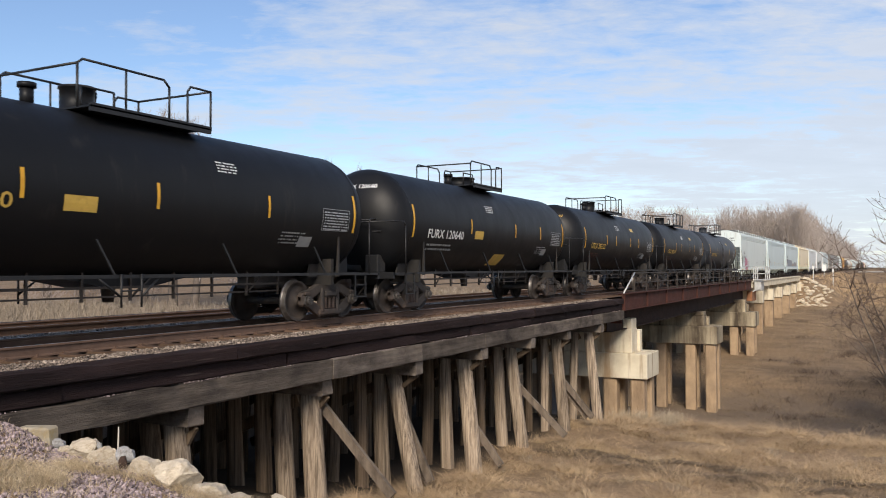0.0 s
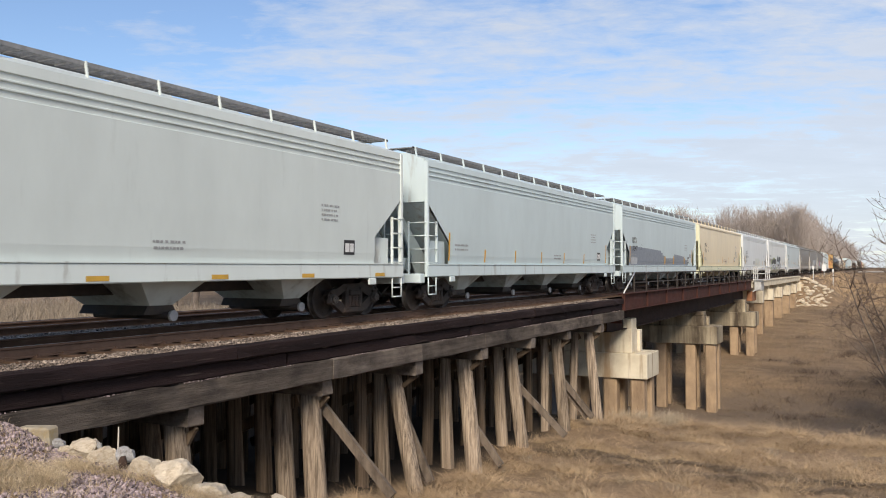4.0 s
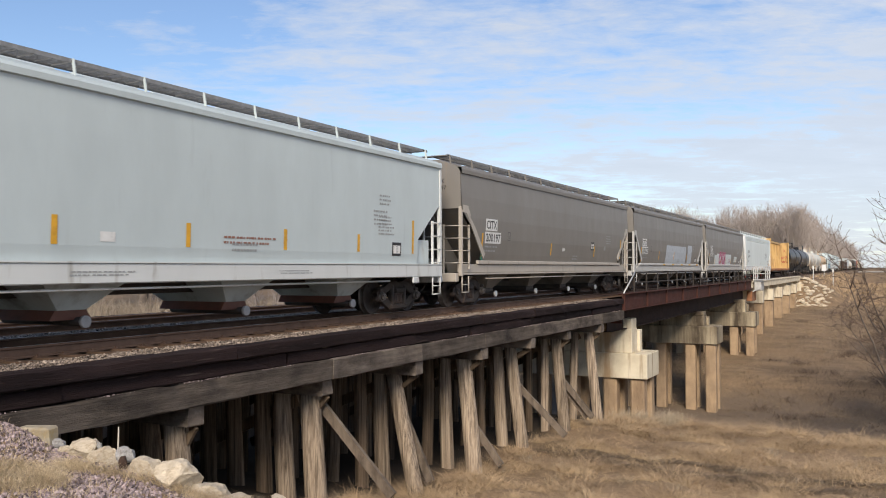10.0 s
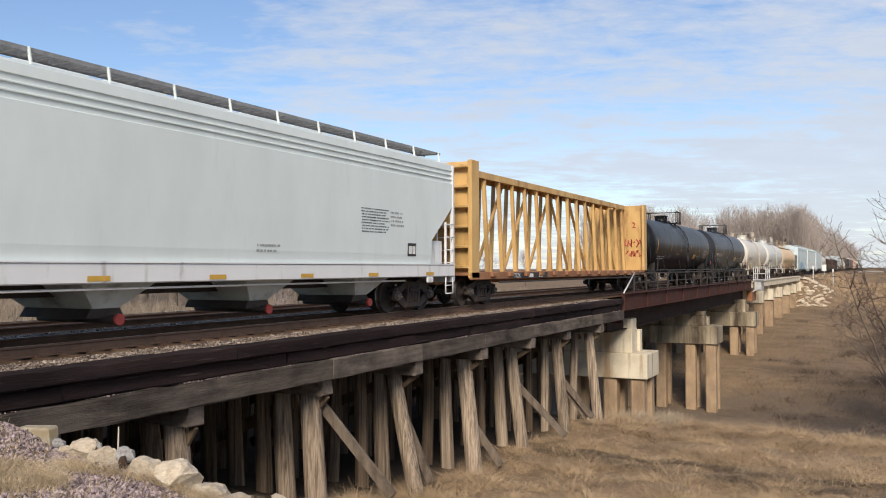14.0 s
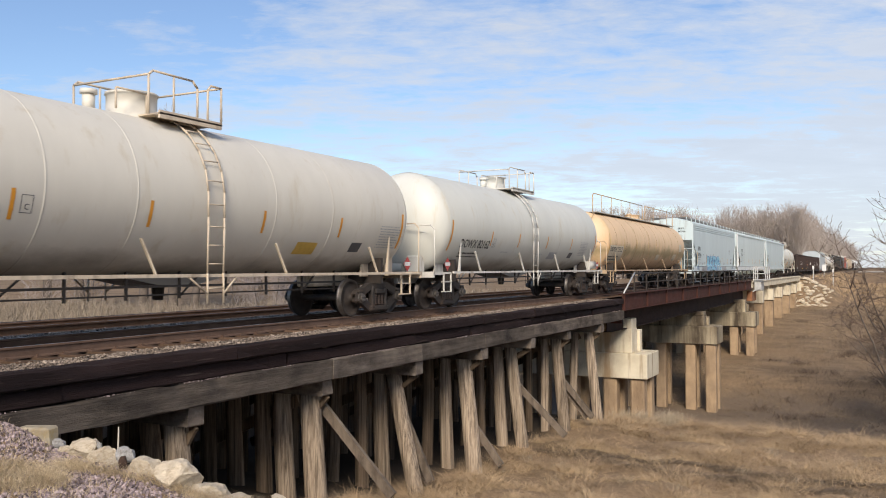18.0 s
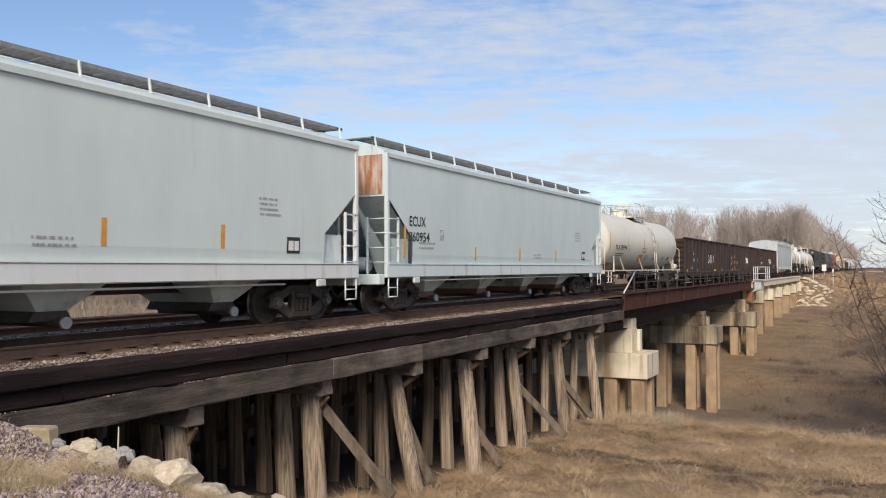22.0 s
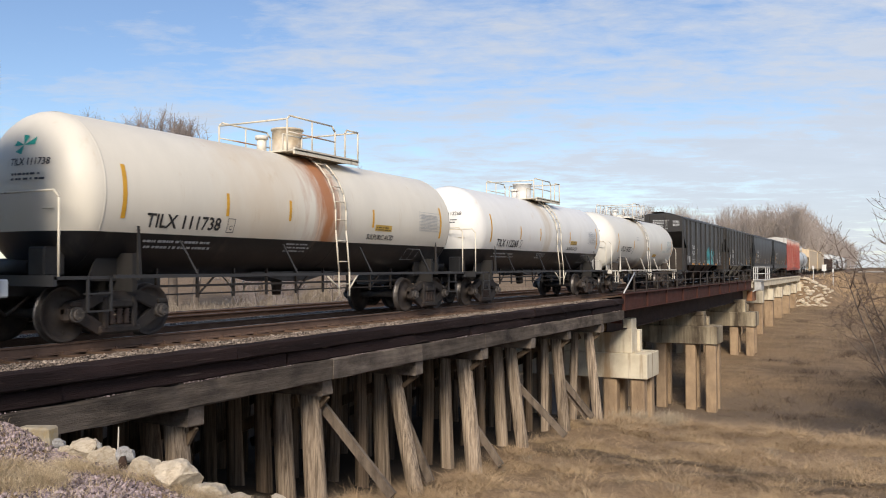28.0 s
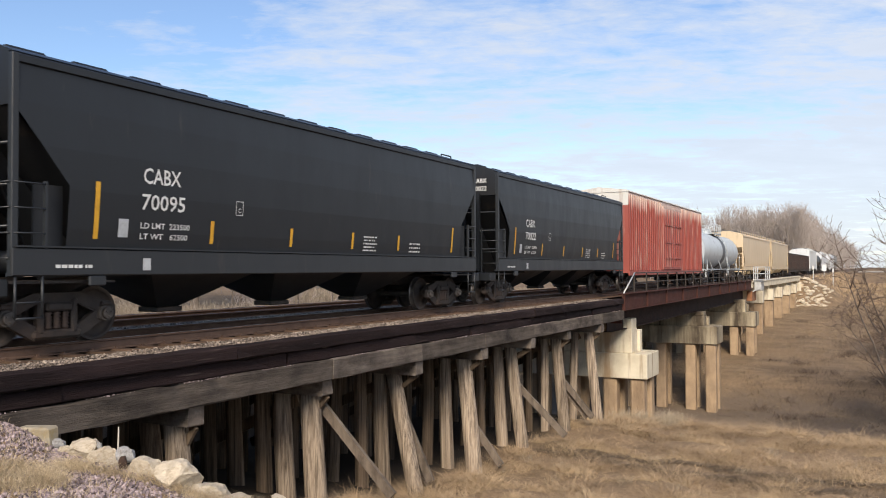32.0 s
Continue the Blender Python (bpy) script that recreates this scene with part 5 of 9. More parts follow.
def quad_patch(s, surf, pts, off, cuts=5):
    """A flat four-sided patch laid on the body's surface, cut in strips so that it follows the curve. pts: (u, z) from lower left, counter-clockwise."""
    (a0, a1), (b0, b1), (c0, c1), (d0, d1) = pts
    v = []
    for k in range(cuts + 1):
        t = k / cuts
        v.append(surf(a0 + (d0 - a0) * t, a1 + (d1 - a1) * t, off))
        v.append(surf(b0 + (c0 - b0) * t, b1 + (c1 - b1) * t, off))
    s.add(v, [(2 * k, 2 * k + 1, 2 * k + 3, 2 * k + 2) for k in range(cuts)])


def put_bars(car, items, key, surf, name="stripe", off=0.008, join=False):
    """items: (u, z, w, h); one part each, or one part for a block of small print."""
    s = Shape()
    for u, z, w, h in items:
        quad_patch(s, surf, ((u, z), (u + w, z), (u + w, z + h), (u, z + h)), off, max(1, int(h / 0.12)))
        if not join:
            part(name, s, ink(key), car)
            s = Shape()
    if join:
        part(name, s, ink(key), car)


def small_print(car, u, z, w, h, lines, key, surf, seed=0):
    """Unreadable small print as rows of short bars."""
    r = random.Random(seed * 31 + int(u * 100))
    items = []
    for k in range(lines):
        zz = z + h - (k + 1) * h / lines
        x = u + r.uniform(0, 0.06) * w
        while x < u + w * r.uniform(0.8, 1.0):
            b = r.uniform(0.03, 0.10)
            items.append((x, zz, min(b, u + w - x), h / lines * 0.42))
            x += b + r.choice((0.018, 0.018, 0.05))
    put_bars(car, items, key, surf, "small_print", join=True)


def ribbon(s, surf, pts, width, off):
    for (a, b), (c, d) in zip(pts[:-1], pts[1:]):
        n = math.hypot(c - a, d - b) or 1
        ex, ez = (c - a) / n * width * 0.45, (d - b) / n * width * 0.45
        px, pz = -(d - b) / n * width / 2, (c - a) / n * width / 2
        s.add([surf(a - ex - px, b - ez - pz, off), surf(c + ex - px, d + ez - pz, off), surf(c + ex + px, d + ez + pz, off), surf(a - ex + px, b - ez + pz, off)], [(0, 1, 2, 3)])


def put_word(car, surf, body, u, z, w, h, edge, low, high=None, split=0.5, halo=None, skew=0.12, rise=0.0):
    """A sprayed word in bulky letters: a pale halo, a wide outline, a fill whose upper part may have a second colour. skew: slant; rise: how far its far end climbs."""
    def lay(key, bold, off, name, key2=None):
        me, co = text_mesh(body, 1.0, 1.0, ink(key), bold)
        b = bmesh.new()
        b.from_mesh(me)
        for v, c in zip(b.verts, co):
            v.co = (float(c[0]), float(c[1]), 0)
        cuts = [0.2, 0.4, 0.6, 0.8, (1.306 - z) / h] + ([split] if key2 else [])
        for c in cuts:
            bmesh.ops.bisect_plane(b, geom=b.verts[:] + b.edges[:] + b.faces[:], plane_co=(0, c, 0), plane_no=(0, 1, 0))
        if key2:
            for f in b.faces:
                f.material_index = 1 if f.calc_center_median().y > split else 0
        grow = bold * 0.5
        for v in b.verts:
            a, c = v.co.x, v.co.y
            v.co = surf(u + w * (a * (1 + grow) - grow / 2) + skew * h * (c - 0.5), z + h * (c * (1 + grow) - grow / 2) + rise * a, off)
        b.to_mesh(me)
        b.free()
        if key2:
            me.materials.append(ink(key2))
        part(name, me, ink(key), car)
    if halo:
        lay(halo, 0.17, 0.0055, "spray_halo")
    lay(edge, 0.11, 0.009, "spray_outline")
    lay(low, 0.045, 0.013, "spray_fill", high)


def blobs(car, surf, items, key, seed, name="buffed_patch"):
    """Ragged rolled-on patches of paint: u, z, half width, half height."""
    r = random.Random(seed)
    for u, z, a, b in items:
        ph, pts = r.uniform(0, 6), []
        for k in range(18):
            t = k * math.pi / 9
            q = 1 + 0.16 * math.sin(3 * t + ph) + r.uniform(-0.06, 0.06)
            pts.append((u + a * q * math.copysign(abs(math.cos(t)) ** 0.7, math.cos(t)), z + b * q * math.copysign(abs(math.sin(t)) ** 0.7, math.sin(t))))
        lo, hi = (0.965, 1.272) if z < 1.3 else (1.315, 9.0)
        s = Shape().add([surf(u, z, 0.006)] + [surf(p, min(hi, max(lo, q)), 0.006) for p, q in pts], [(0, 1 + k, 1 + (k + 1) % 18) for k in range(18)])
        part(name, s, ink(key), car)


def scribble(car, surf, u, z, w, h, key, seed=2, thick=0.02):
    r = random.Random(seed)
    s = Shape()
    for k in range(6):
        x = u + w * k / 6
        ribbon(s, surf, [(x + r.uniform(0, w / 5), z + r.uniform(0, h)) for _ in range(4)], thick, 0.011)
    part("scrawl", s, ink(key), car)


# ---- car bodies ----
def interp(tab, z):
    for (x0, z0), (x1, z1) in zip(tab[:-1], tab[1:]):
        if z <= z1:
            return x0 + (x1 - x0) * max(0, min(1, (z - z0) / (z1 - z0 or 1)))
    return tab[-1][0]


RIBBED = [(1.53, 1.26), (1.565, 1.55), (1.58, 2.2), (1.585, 3.60), (1.553, 3.615), (1.553, 3.70), (1.585, 3.715), (1.585, 3.735), (1.553, 3.75), (1.553, 3.83), (1.585, 3.845), (1.585, 3.865), (1.553, 3.88), (1.553, 3.96), (1.585, 3.975), (1.57, 4.14)]
PLAIN = [(1.53, 1.26), (1.565, 1.55), (1.58, 2.2), (1.585, 3.3), (1.575, 3.96), (1.63, 3.975), (1.635, 4.07), (1.60, 4.13)]
CURVED = [(1.47, 1.30), (1.52, 1.62), (1.575, 2.1), (1.605, 2.7), (1.605, 3.3), (1.57, 3.98), (1.61, 3.99), (1.62, 4.10), (1.60, 4.17)]
DARKC = [(1.50, 1.48), (1.54, 1.8), (1.59, 2.4), (1.61, 3.0), (1.60, 3.6), (1.56, 4.15), (1.60, 4.17), (1.60, 4.27), (1.55, 4.31)]
POSTED = [(1.55, 1.36), (1.55, 4.22), (1.60, 4.23), (1.60, 4.31), (1.55, 4.34)]


def covered_hopper(number, L, style, col, label, sill=None, end=None, yF=0.67, pockets=4, walk_col=None, cut=(3.0, 1.95, 1.3), caps="grey", truck_in=2.15, dirt=0.3, yB=None, gates="dark", side_pipe=False):
    """A covered hopper car: side shells with cut corners, slope sheets, roof, running boards, pockets, ladders."""
    prof = {"ribbed": RIBBED, "plain": PLAIN, "curved": CURVED, "dark": DARKC, "posted": POSTED}[style]
    dark = style in ("dark", "posted")
    body = paint("hopper_paint_%02d" % number, col, tuple(c * 0.78 for c in col) if not dark else (0.08, 0.065, 0.05), dirt, 0.45)
    sillm = paint("hopper_sill_%02d" % number, sill or col, (0.2, 0.17, 0.13) if not dark else (0.05, 0.045, 0.04), 0.2 if not dark else 0.05, 0.45)
    endm = paint("hopper_end_%02d" % number, end or col, (0.25, 0.19, 0.13) if not dark else (0.055, 0.044, 0.035), 0.3 if not dark else 0.15, 0.5)
    car = thing("hopper_car", label, "hopper car", "freight train")
    ct, cb, cl = cut
    yR = L - (yF if yB is None else yB)
    zs0, zs1 = (1.08, 1.50) if style == "dark" else (0.95, 1.28)
    z_e = prof[-1][1]

    def inset(z):
        return 0.0 if z >= ct else cl * (ct - z) / (ct - cb) if z > cb else cl

    zs = sorted({p[1] for p in prof} | {ct, cb, (ct + cb) / 2})
    zs = [z for z in zs if prof[0][1] <= z <= z_e]
    if style == "posted":
        zs = sorted(set(zs) | {2.42})
    for q, nm in ((1, "side_panel"), (-1, "side_panel")):
        v, f = [], []
        for z in zs:
            x = interp(prof, z)
            v += [(q * x, yF + inset(z), z), (q * x, yR - inset(z), z)]
        for k in range(len(zs) - 1):
            a = (2 * k, 2 * k + 1, 2 * k + 3, 2 * k + 2)
            f.append(a if q > 0 else a[::-1])
        part(nm, Shape().add(v, f), body, car)
    peak = z_e + 0.28
    roof = [(1.57, z_e), (1.45, z_e + 0.05), (1.0, peak - 0.08), (0.5, peak), (-0.5, peak), (-1.0, peak - 0.08), (-1.45, z_e + 0.05), (-1.57, z_e)]
    part("roof", Shape().prism(roof, "y", yF + 0.003, yR - 0.003), body, car)
    w_e = interp(prof, ct) - 0.02
    for y, y2, nm in ((yF, yF + 0.03, "end_panel"), (yR - 0.03, yR, "end_panel")):
        s = Shape().prism([(-w_e, ct), (w_e, ct), (1.56, z_e - 0.15), (1.45, z_e + 0.04), (1.0, peak - 0.09), (-1.0, peak - 0.09), (-1.45, z_e + 0.04), (-1.56, z_e - 0.15)], "y", y, y2)
        for x in (-0.55, 0.45):
            s.box(x - 0.05, x + 0.05, y - 0.07, y2 + 0.05, ct - 0.1, peak - 0.1)
        part(nm, fix_normals(s.mesh(nm, [endm])), endm, car)
    for q in (0, 1):
        def Y(y):
            return y if q == 0 else yR + yF - y
        v = [(-1.5, Y(yF + 0.03), ct), (1.5, Y(yF + 0.03), ct), (1.45, Y(yF + 2.6), 1.05), (-1.45, Y(yF + 2.6), 1.05)]
        s = Shape().add(v, [(0, 1, 2, 3)]).add([(x, y, z - 0.03) for x, y, z in v], [(3, 2, 1, 0)])
        part("slope_sheet", s, endm, car)
        s = Shape()
        for x in (-0.55, 0.55):
            s.add([(x - 0.03, Y(yF + 0.06), ct - 0.05), (x - 0.03, Y(yF + 2.2), 1.1), (x - 0.03, Y(yF + 1.2), 1.02), (x + 0.03, Y(yF + 0.06), ct - 0.05), (x + 0.03, Y(yF + 2.2), 1.1), (x + 0.03, Y(yF + 1.2), 1.02)],
                  [(0, 1, 2), (5, 4, 3), (0, 2, 5, 3), (1, 4, 5, 2)])
        if style == "posted" and q == 0:
            dust = surface("brown_dust", (0.044, 0.032, 0.024), (0.026, 0.0205, 0.0172), 1.6, 0.8, dirt=(0.02, 0.018, 0.017), dirt_amt=0.5, dirt_scale=1.2)
            for x0, x1 in ((-0.54, 0.54), (0.56, 1.49)):
                part("bulkhead", Shape().box(x0, x1, yF + 0.02, yF + 0.05, 1.05, 2.40, 0.005), dust, car)
            for x in (-0.55, 0.55):
                part("end_post", Shape().box(x - 0.05, x + 0.05, yF - 0.06, yF + 0.01, 1.05, ct, 0.01), body, car)
            part("bulkhead_shelf", Shape().box(-0.54, 1.49, yF + 0.02, yF + 0.35, 2.40, 2.43), body, car)
        elif style != "posted":
            part("end_brace", s, endm, car)
        # corner posts, ladders and steps
        a, b = sorted((Y(yF - 0.02), Y(yF + 0.09)))
        for x in (1.505, -1.605):
            part("corner_post", Shape().box(x, x + 0.10, a, b, zs0, ct + 0.05 if style == "curved" else z_e - 0.02, 0.01), sillm, car)
        for sx in (1, -1) if style != "posted" else (-1,) if q else ():
            s = Shape()
            zt = 2.48
            y2 = Y(yF + 0.52)
            s.box(*sorted((sx * 1.55, sx * 1.61)), min(y2, y2 + 0.04), max(y2, y2 + 0.04), zs0 + 0.2, zt)
            ladder = part("ladder", s, sillm, car)
            part("end_ladder", Shape().box(*sorted((sx * 1.00, sx * 1.04)), *sorted((Y(yF - 0.05), Y(yF + 0.0))), 1.0, zt), sillm, car)
            for k in range(4):
                z = 1.34 + 0.365 * k
                part("rung", Shape().cyl((sx * 1.60, Y(yF + 0.02), z), (sx * 1.60, Y(yF + 0.54), z), 0.014, n=6), sillm, ladder)
                part("rung", Shape().cyl((sx * 1.57, Y(yF - 0.03), z), (sx * 1.02, Y(yF - 0.03), z), 0.014, n=6), sillm, ladder)
            s = Shape()
            yy, y3 = Y(yF + 0.06), Y(yF + 0.50)
            s.tube([(sx * 1.58, yy, zs0), (sx * 1.58, yy, 0.47), (sx * 1.58, y3, 0.47), (sx * 1.58, y3, zs0)], 0.020, 6)
            s.cyl((sx * 1.58, yy, 0.70), (sx * 1.58, y3, 0.70), 0.015, n=6)
            part("step", s, sillm, car)
        # brake gear, reservoir and platform in the end bay
        part("end_sill", Shape().box(-1.50, 1.50, *sorted((Y(0.42), Y(yF + 0.02))), 0.78, 1.04, 0.02), sillm if not dark else body, car)
        part("end_platform", Shape().box(-1.48, 1.48, *sorted((Y(yF + 0.03), Y(yF + 1.9))), 0.97, 1.01), STEEL_DARK, car)
        if q == 0:
            part("brake_reservoir", Shape().cyl((-0.9, Y(yF + 1.0), 1.3), (0.4, Y(yF + 1.0), 1.3), 0.19, n=14), sillm, car)
        else:
            s = Shape().box(0.55, 0.95, *sorted((Y(yF + 0.5), Y(yF + 0.95))), 1.05, 1.75, 0.02).box(-0.2, 0.2, *sorted((Y(yF + 0.5), Y(yF + 0.8))), 1.05, 1.5, 0.02)
            part("brake_valve", s, endm, car)
            s = Shape()
            for k in range(12):
                p, p2 = (k * math.pi / 6, (k + 1) * math.pi / 6)
                s.cyl((0.1 + 0.27 * math.cos(p), Y(yF + 0.1), 2.1 + 0.27 * math.sin(p)), (0.1 + 0.27 * math.cos(p2), Y(yF + 0.1), 2.1 + 0.27 * math.sin(p2)), 0.018, n=5)
            for k in range(3):
                p = k * 2.094
                s.cyl((0.1, Y(yF + 0.1), 2.1), (0.1 + 0.27 * math.cos(p), Y(yF + 0.1), 2.1 + 0.27 * math.sin(p)), 0.012, n=5)
            part("brake_wheel", s, sillm, car)
    for sx in (1, -1):
        s = Shape()
        if style == "posted":
            s.box(*sorted((sx * 1.52, sx * 1.60)), yF + cl - 0.05, yR - cl + 0.05, 1.34, 1.42, 0.01)
        elif style == "curved":
            s.box(*sorted((sx * 1.40, sx * 1.50)), yF + 0.1, yR - 0.1, 1.04, 1.30, 0.02).box(*sorted((sx * 1.46, sx * 1.56)), yF + cl * 0.8, yR - cl * 0.8, 1.30, 1.42, 0.02)
            s.box(*sorted((sx * 1.42, sx * 1.54)), yF + 0.1, yR - 0.1, 0.99, 1.04)
        else:
            s.box(*sorted((sx * 1.52, sx * 1.615)), yF - 0.02, yR + 0.02, zs0, zs1, 0.02).box(*sorted((sx * 1.46, sx * 1.52)), yF, yR, zs0, zs0 + 0.05)
            s.box(*sorted((sx * 1.54, sx * 1.635)), yF + 0.02, yR - 0.02, zs1, zs1 + 0.025)
        part("side_sill", s, sillm, car)
        if style == "posted":
            inner = [yF + 2.44 + (yR - yF - 4.88) * k / 6 for k in range(7)]
            for y in (yF + 0.02, yF + 1.23, *inner, yR - 1.23, yR - 0.02):
                lo = 1.40 if cl < y - yF < yR - yF - cl else 1.0 if y < yF + 0.1 or y > yR - 0.1 else 2.0
                part("side_post", Shape().box(*sorted((sx * 1.55, sx * 1.625)), y - 0.045, y + 0.045, lo, z_e - 0.03, 0.01), body, car)
            for y in (yF,) if sx > 0 else ():
                part("end_plate", Shape().box(*sorted((sx * 1.49, sx * 1.53)), y, y + 1.25, 1.05, 2.42), surface("brown_dust", (0.044, 0.032, 0.024), (0.026, 0.0205, 0.0172), 1.6, 0.8, dirt=(0.02, 0.018, 0.017), dirt_amt=0.5, dirt_scale=1.2), car, "side plate brown with dust")
        elif style == "curved":
            for y, d in ((yF, 1), (yR, -1)):
                s = Shape()
                s.beam((sx * 1.60, y + d * 0.08, ct), (sx * 1.60, y + d * 0.45, ct - 0.02), 0.03, 0.22).beam((sx * 1.60, y + d * 0.35, ct), (sx * 1.55, y + d * (cl + 0.1), cb - 0.2), 0.03, 0.20)
                part("gusset", s, sillm, car)
        else:
            for y in (yF + 0.45, yR - cl):
                part("corner_plate", Shape().box(*sorted((sx * 1.40, sx * 1.43)), y, y + cl - 0.45, zs1, cb), endm, car)
            part("jacking_pad", Shape().box(*sorted((sx * 1.56, sx * 1.62)), yF + 1.3, yF + 1.62, zs0 - 0.16, zs0, 0.02), sillm, car)
            part("jacking_pad", Shape().box(*sorted((sx * 1.56, sx * 1.62)), yR - 1.62, yR - 1.3, zs0 - 0.16, zs0, 0.02), sillm, car)
    # underframe and pockets
    pocket_paint = surface("hopper_pocket_%02d" % number, col, tuple(c * 0.82 for c in col), 2, 0.6, dirt=(0.09, 0.07, 0.055), dirt_amt=0.4, dirt_scale=1.5, dirt_stretch=(1, 1, 0.5))
    gate_mat = ink("rust") if gates == "rust" else STEEL_DARK
    for a, b in ((0.5, L - 0.5),) if not dark else ((0.5, 3.3), (L - 3.3, L - 0.5)):
        part("center_sill", Shape().box(-0.22, 0.22, a, b, 0.72, 1.06), STEEL_DARK, car)
    span = (L - 2 * 3.45) / pockets
    zb = 0.46
    for k in range(pockets):
        s = Shape()
        if dark:
            y0 = 3.45 + k * span
            yc = y0 + span / 2
            top, wt, wb, hw = (1.30, 1.50, 0.20, 0.28) if style == "dark" else (1.36, 1.22, 0.55, 0.36)
            v = [(-wt, y0, top), (wt, y0, top), (wt, y0 + span, top), (-wt, y0 + span, top), (-wb, yc - hw, zb), (wb, yc - hw, zb), (wb, yc + hw, zb), (-wb, yc + hw, zb)]
            s.add(v, [(0, 1, 5, 4), (1, 2, 6, 5), (2, 3, 7, 6), (3, 0, 4, 7), (4, 5, 6, 7)])
            pk = part("hopper_pocket", s, body, car)
            part("outlet_gate", Shape().box(-0.26, 0.26, yc - 0.33, yc + 0.33, zb - 0.10, zb, 0.02), STEEL_DARK, pk)
            continue
        # side sheets almost upright, sloped ends that leave the daylight through between the pockets
        yc = L / 2 + (k - (pockets - 1) / 2) * L * 0.19
        v = [(-1.46, yc - 1.20, 1.30), (1.46, yc - 1.20, 1.30), (1.46, yc + 1.20, 1.30), (-1.46, yc + 1.20, 1.30), (-0.86, yc - 0.27, 0.52), (0.86, yc - 0.27, 0.52), (0.86, yc + 0.27, 0.52), (-0.86, yc + 0.27, 0.52)]
        s.add(v, [(0, 1, 5, 4), (1, 2, 6, 5), (2, 3, 7, 6), (3, 0, 4, 7), (4, 5, 6, 7)])
        pk = part("hopper_pocket", s, pocket_paint, car)
        gate = Shape().prism([(yc - 0.30, 0.52), (yc + 0.30, 0.52), (yc + 0.40, 0.36), (yc - 0.40, 0.36)], "x", -0.84, 0.84)
        part("outlet_gate", fix_normals(gate.mesh("outlet_gate", [gate_mat])), gate_mat, pk)
        part("outlet_pipe", Shape().cyl((-1.0, yc + 0.12, 0.33), (1.0, yc + 0.12, 0.33), 0.075, n=12), STEEL_DARK, pk)
        part("pipe_cap", Shape().cyl((1.0, yc + 0.12, 0.33), (1.06, yc + 0.12, 0.33), 0.10, n=12), ink(caps), pk)
    if not dark and side_pipe:
        part("side_pipe", Shape().cyl((1.44, 2.6, zs0 - 0.09), (1.44, L - 3.2, zs0 - 0.09), 0.022, n=8), sillm, car)
    # roof hatches and running boards
    wm = surface("running_board", (0.27, 0.275, 0.28), (0.19, 0.19, 0.19), 8, 0.7, 0.2) if not walk_col else ink(walk_col)
    if not dark:
        for sx in (1, -1):
            s = Shape()
            for j in range(8):
                x = 0.665 + 0.06 * j
                s.box(*sorted((sx * (x - 0.011), sx * (x + 0.011))), yF - 0.03, yR + 0.03, peak + 0.085, peak + 0.105)
            s.box(*sorted((sx * 1.125, sx * 1.14)), yF - 0.03, yR + 0.03, peak + 0.05, peak + 0.12).box(*sorted((sx * 0.62, sx * 0.635)), yF - 0.03, yR + 0.03, peak + 0.05, peak + 0.11)
            for k in range(int((yR - yF) / 0.30)):
                y = yF + 0.15 + 0.30 * k
                s.box(*sorted((sx * 0.64, sx * 1.12)), y, y + 0.02, peak + 0.055, peak + 0.085)
            part("running_board", s, wm, car, "dark steel grating running board")
            n = int((yR - yF) / 1.45)
            for k in range(n + 1):
                y = yF + 0.12 + (yR - yF - 0.24) * k / n
                part("board_bracket", Shape().beam((sx * 1.20, y, peak - 0.17), (sx * 1.148, y, peak + 0.12), 0.05, 0.02, (0, 1, 0)), body, car)
        for y in (yF - 0.03, yR - 0.22):
            part("end_board", Shape().box(-1.14, 1.14, y, y + 0.25, peak + 0.075, peak + 0.10), wm, car)
        n = int((yR - yF) / 1.9)
        for k in range(n):
            y = yF + 0.8 + (yR - yF - 1.6) * (k + 0.5) / n
            part("roof_hatch", Shape().box(-0.42, 0.42, y - 0.75, y + 0.75, peak, peak + 0.12, 0.05), body, car)
    else:
        n = int((yR - yF) / 1.25)
        for k in range(n):
            y = yF + 0.3 + (yR - yF - 0.6) * (k + 0.5) / n
            part("roof_hatch", Shape().box(-0.5, 0.62, y - 0.36, y + 0.36, peak - 0.06, peak + 0.07, 0.03), body, car)
        part("running_board", Shape().box(-0.35, 0.35, yF - 0.1, yR + 0.1, peak + 0.075, peak + 0.10), STEEL_DARK, car)
        s = Shape().tube([(0.80, yR - 0.7, peak - 0.08), (0.80, yR - 0.7, peak + 0.03), (0.80, yR - 0.08, peak + 0.03), (0.80, yR - 0.08, peak - 0.08)], 0.02)
        part("roof_grab", s, body, car)
        if style == "dark":
            for q in (0, 1):
                for x in (0.9, 0.35, -0.35, -0.9):
                    y = yF if q == 0 else yR
                    part("end_post", Shape().box(x - 0.05, x + 0.05, y - 0.06, y + 0.04, 1.1, ct + 0.1), body, car)
                for z in (1.8, 2.4, 3.0):
                    part("end_rung", Shape().cyl((-1.5, y, z), (1.5, y, z), 0.025, n=6), body, car)
    add_couplers(car, L, STEEL_DARK)
    for y in (truck_in, L - truck_in):
        add_truck(car, y, number)

    def surf(u, z, off):
        return (interp(prof, z) + off if z > zs1 + 0.026 or style in ("curved", "posted") else 1.615 + off, u, z)

    def surf_end(u, z, off):
        return (u, yF - off, z)
    return car, surf, surf_end


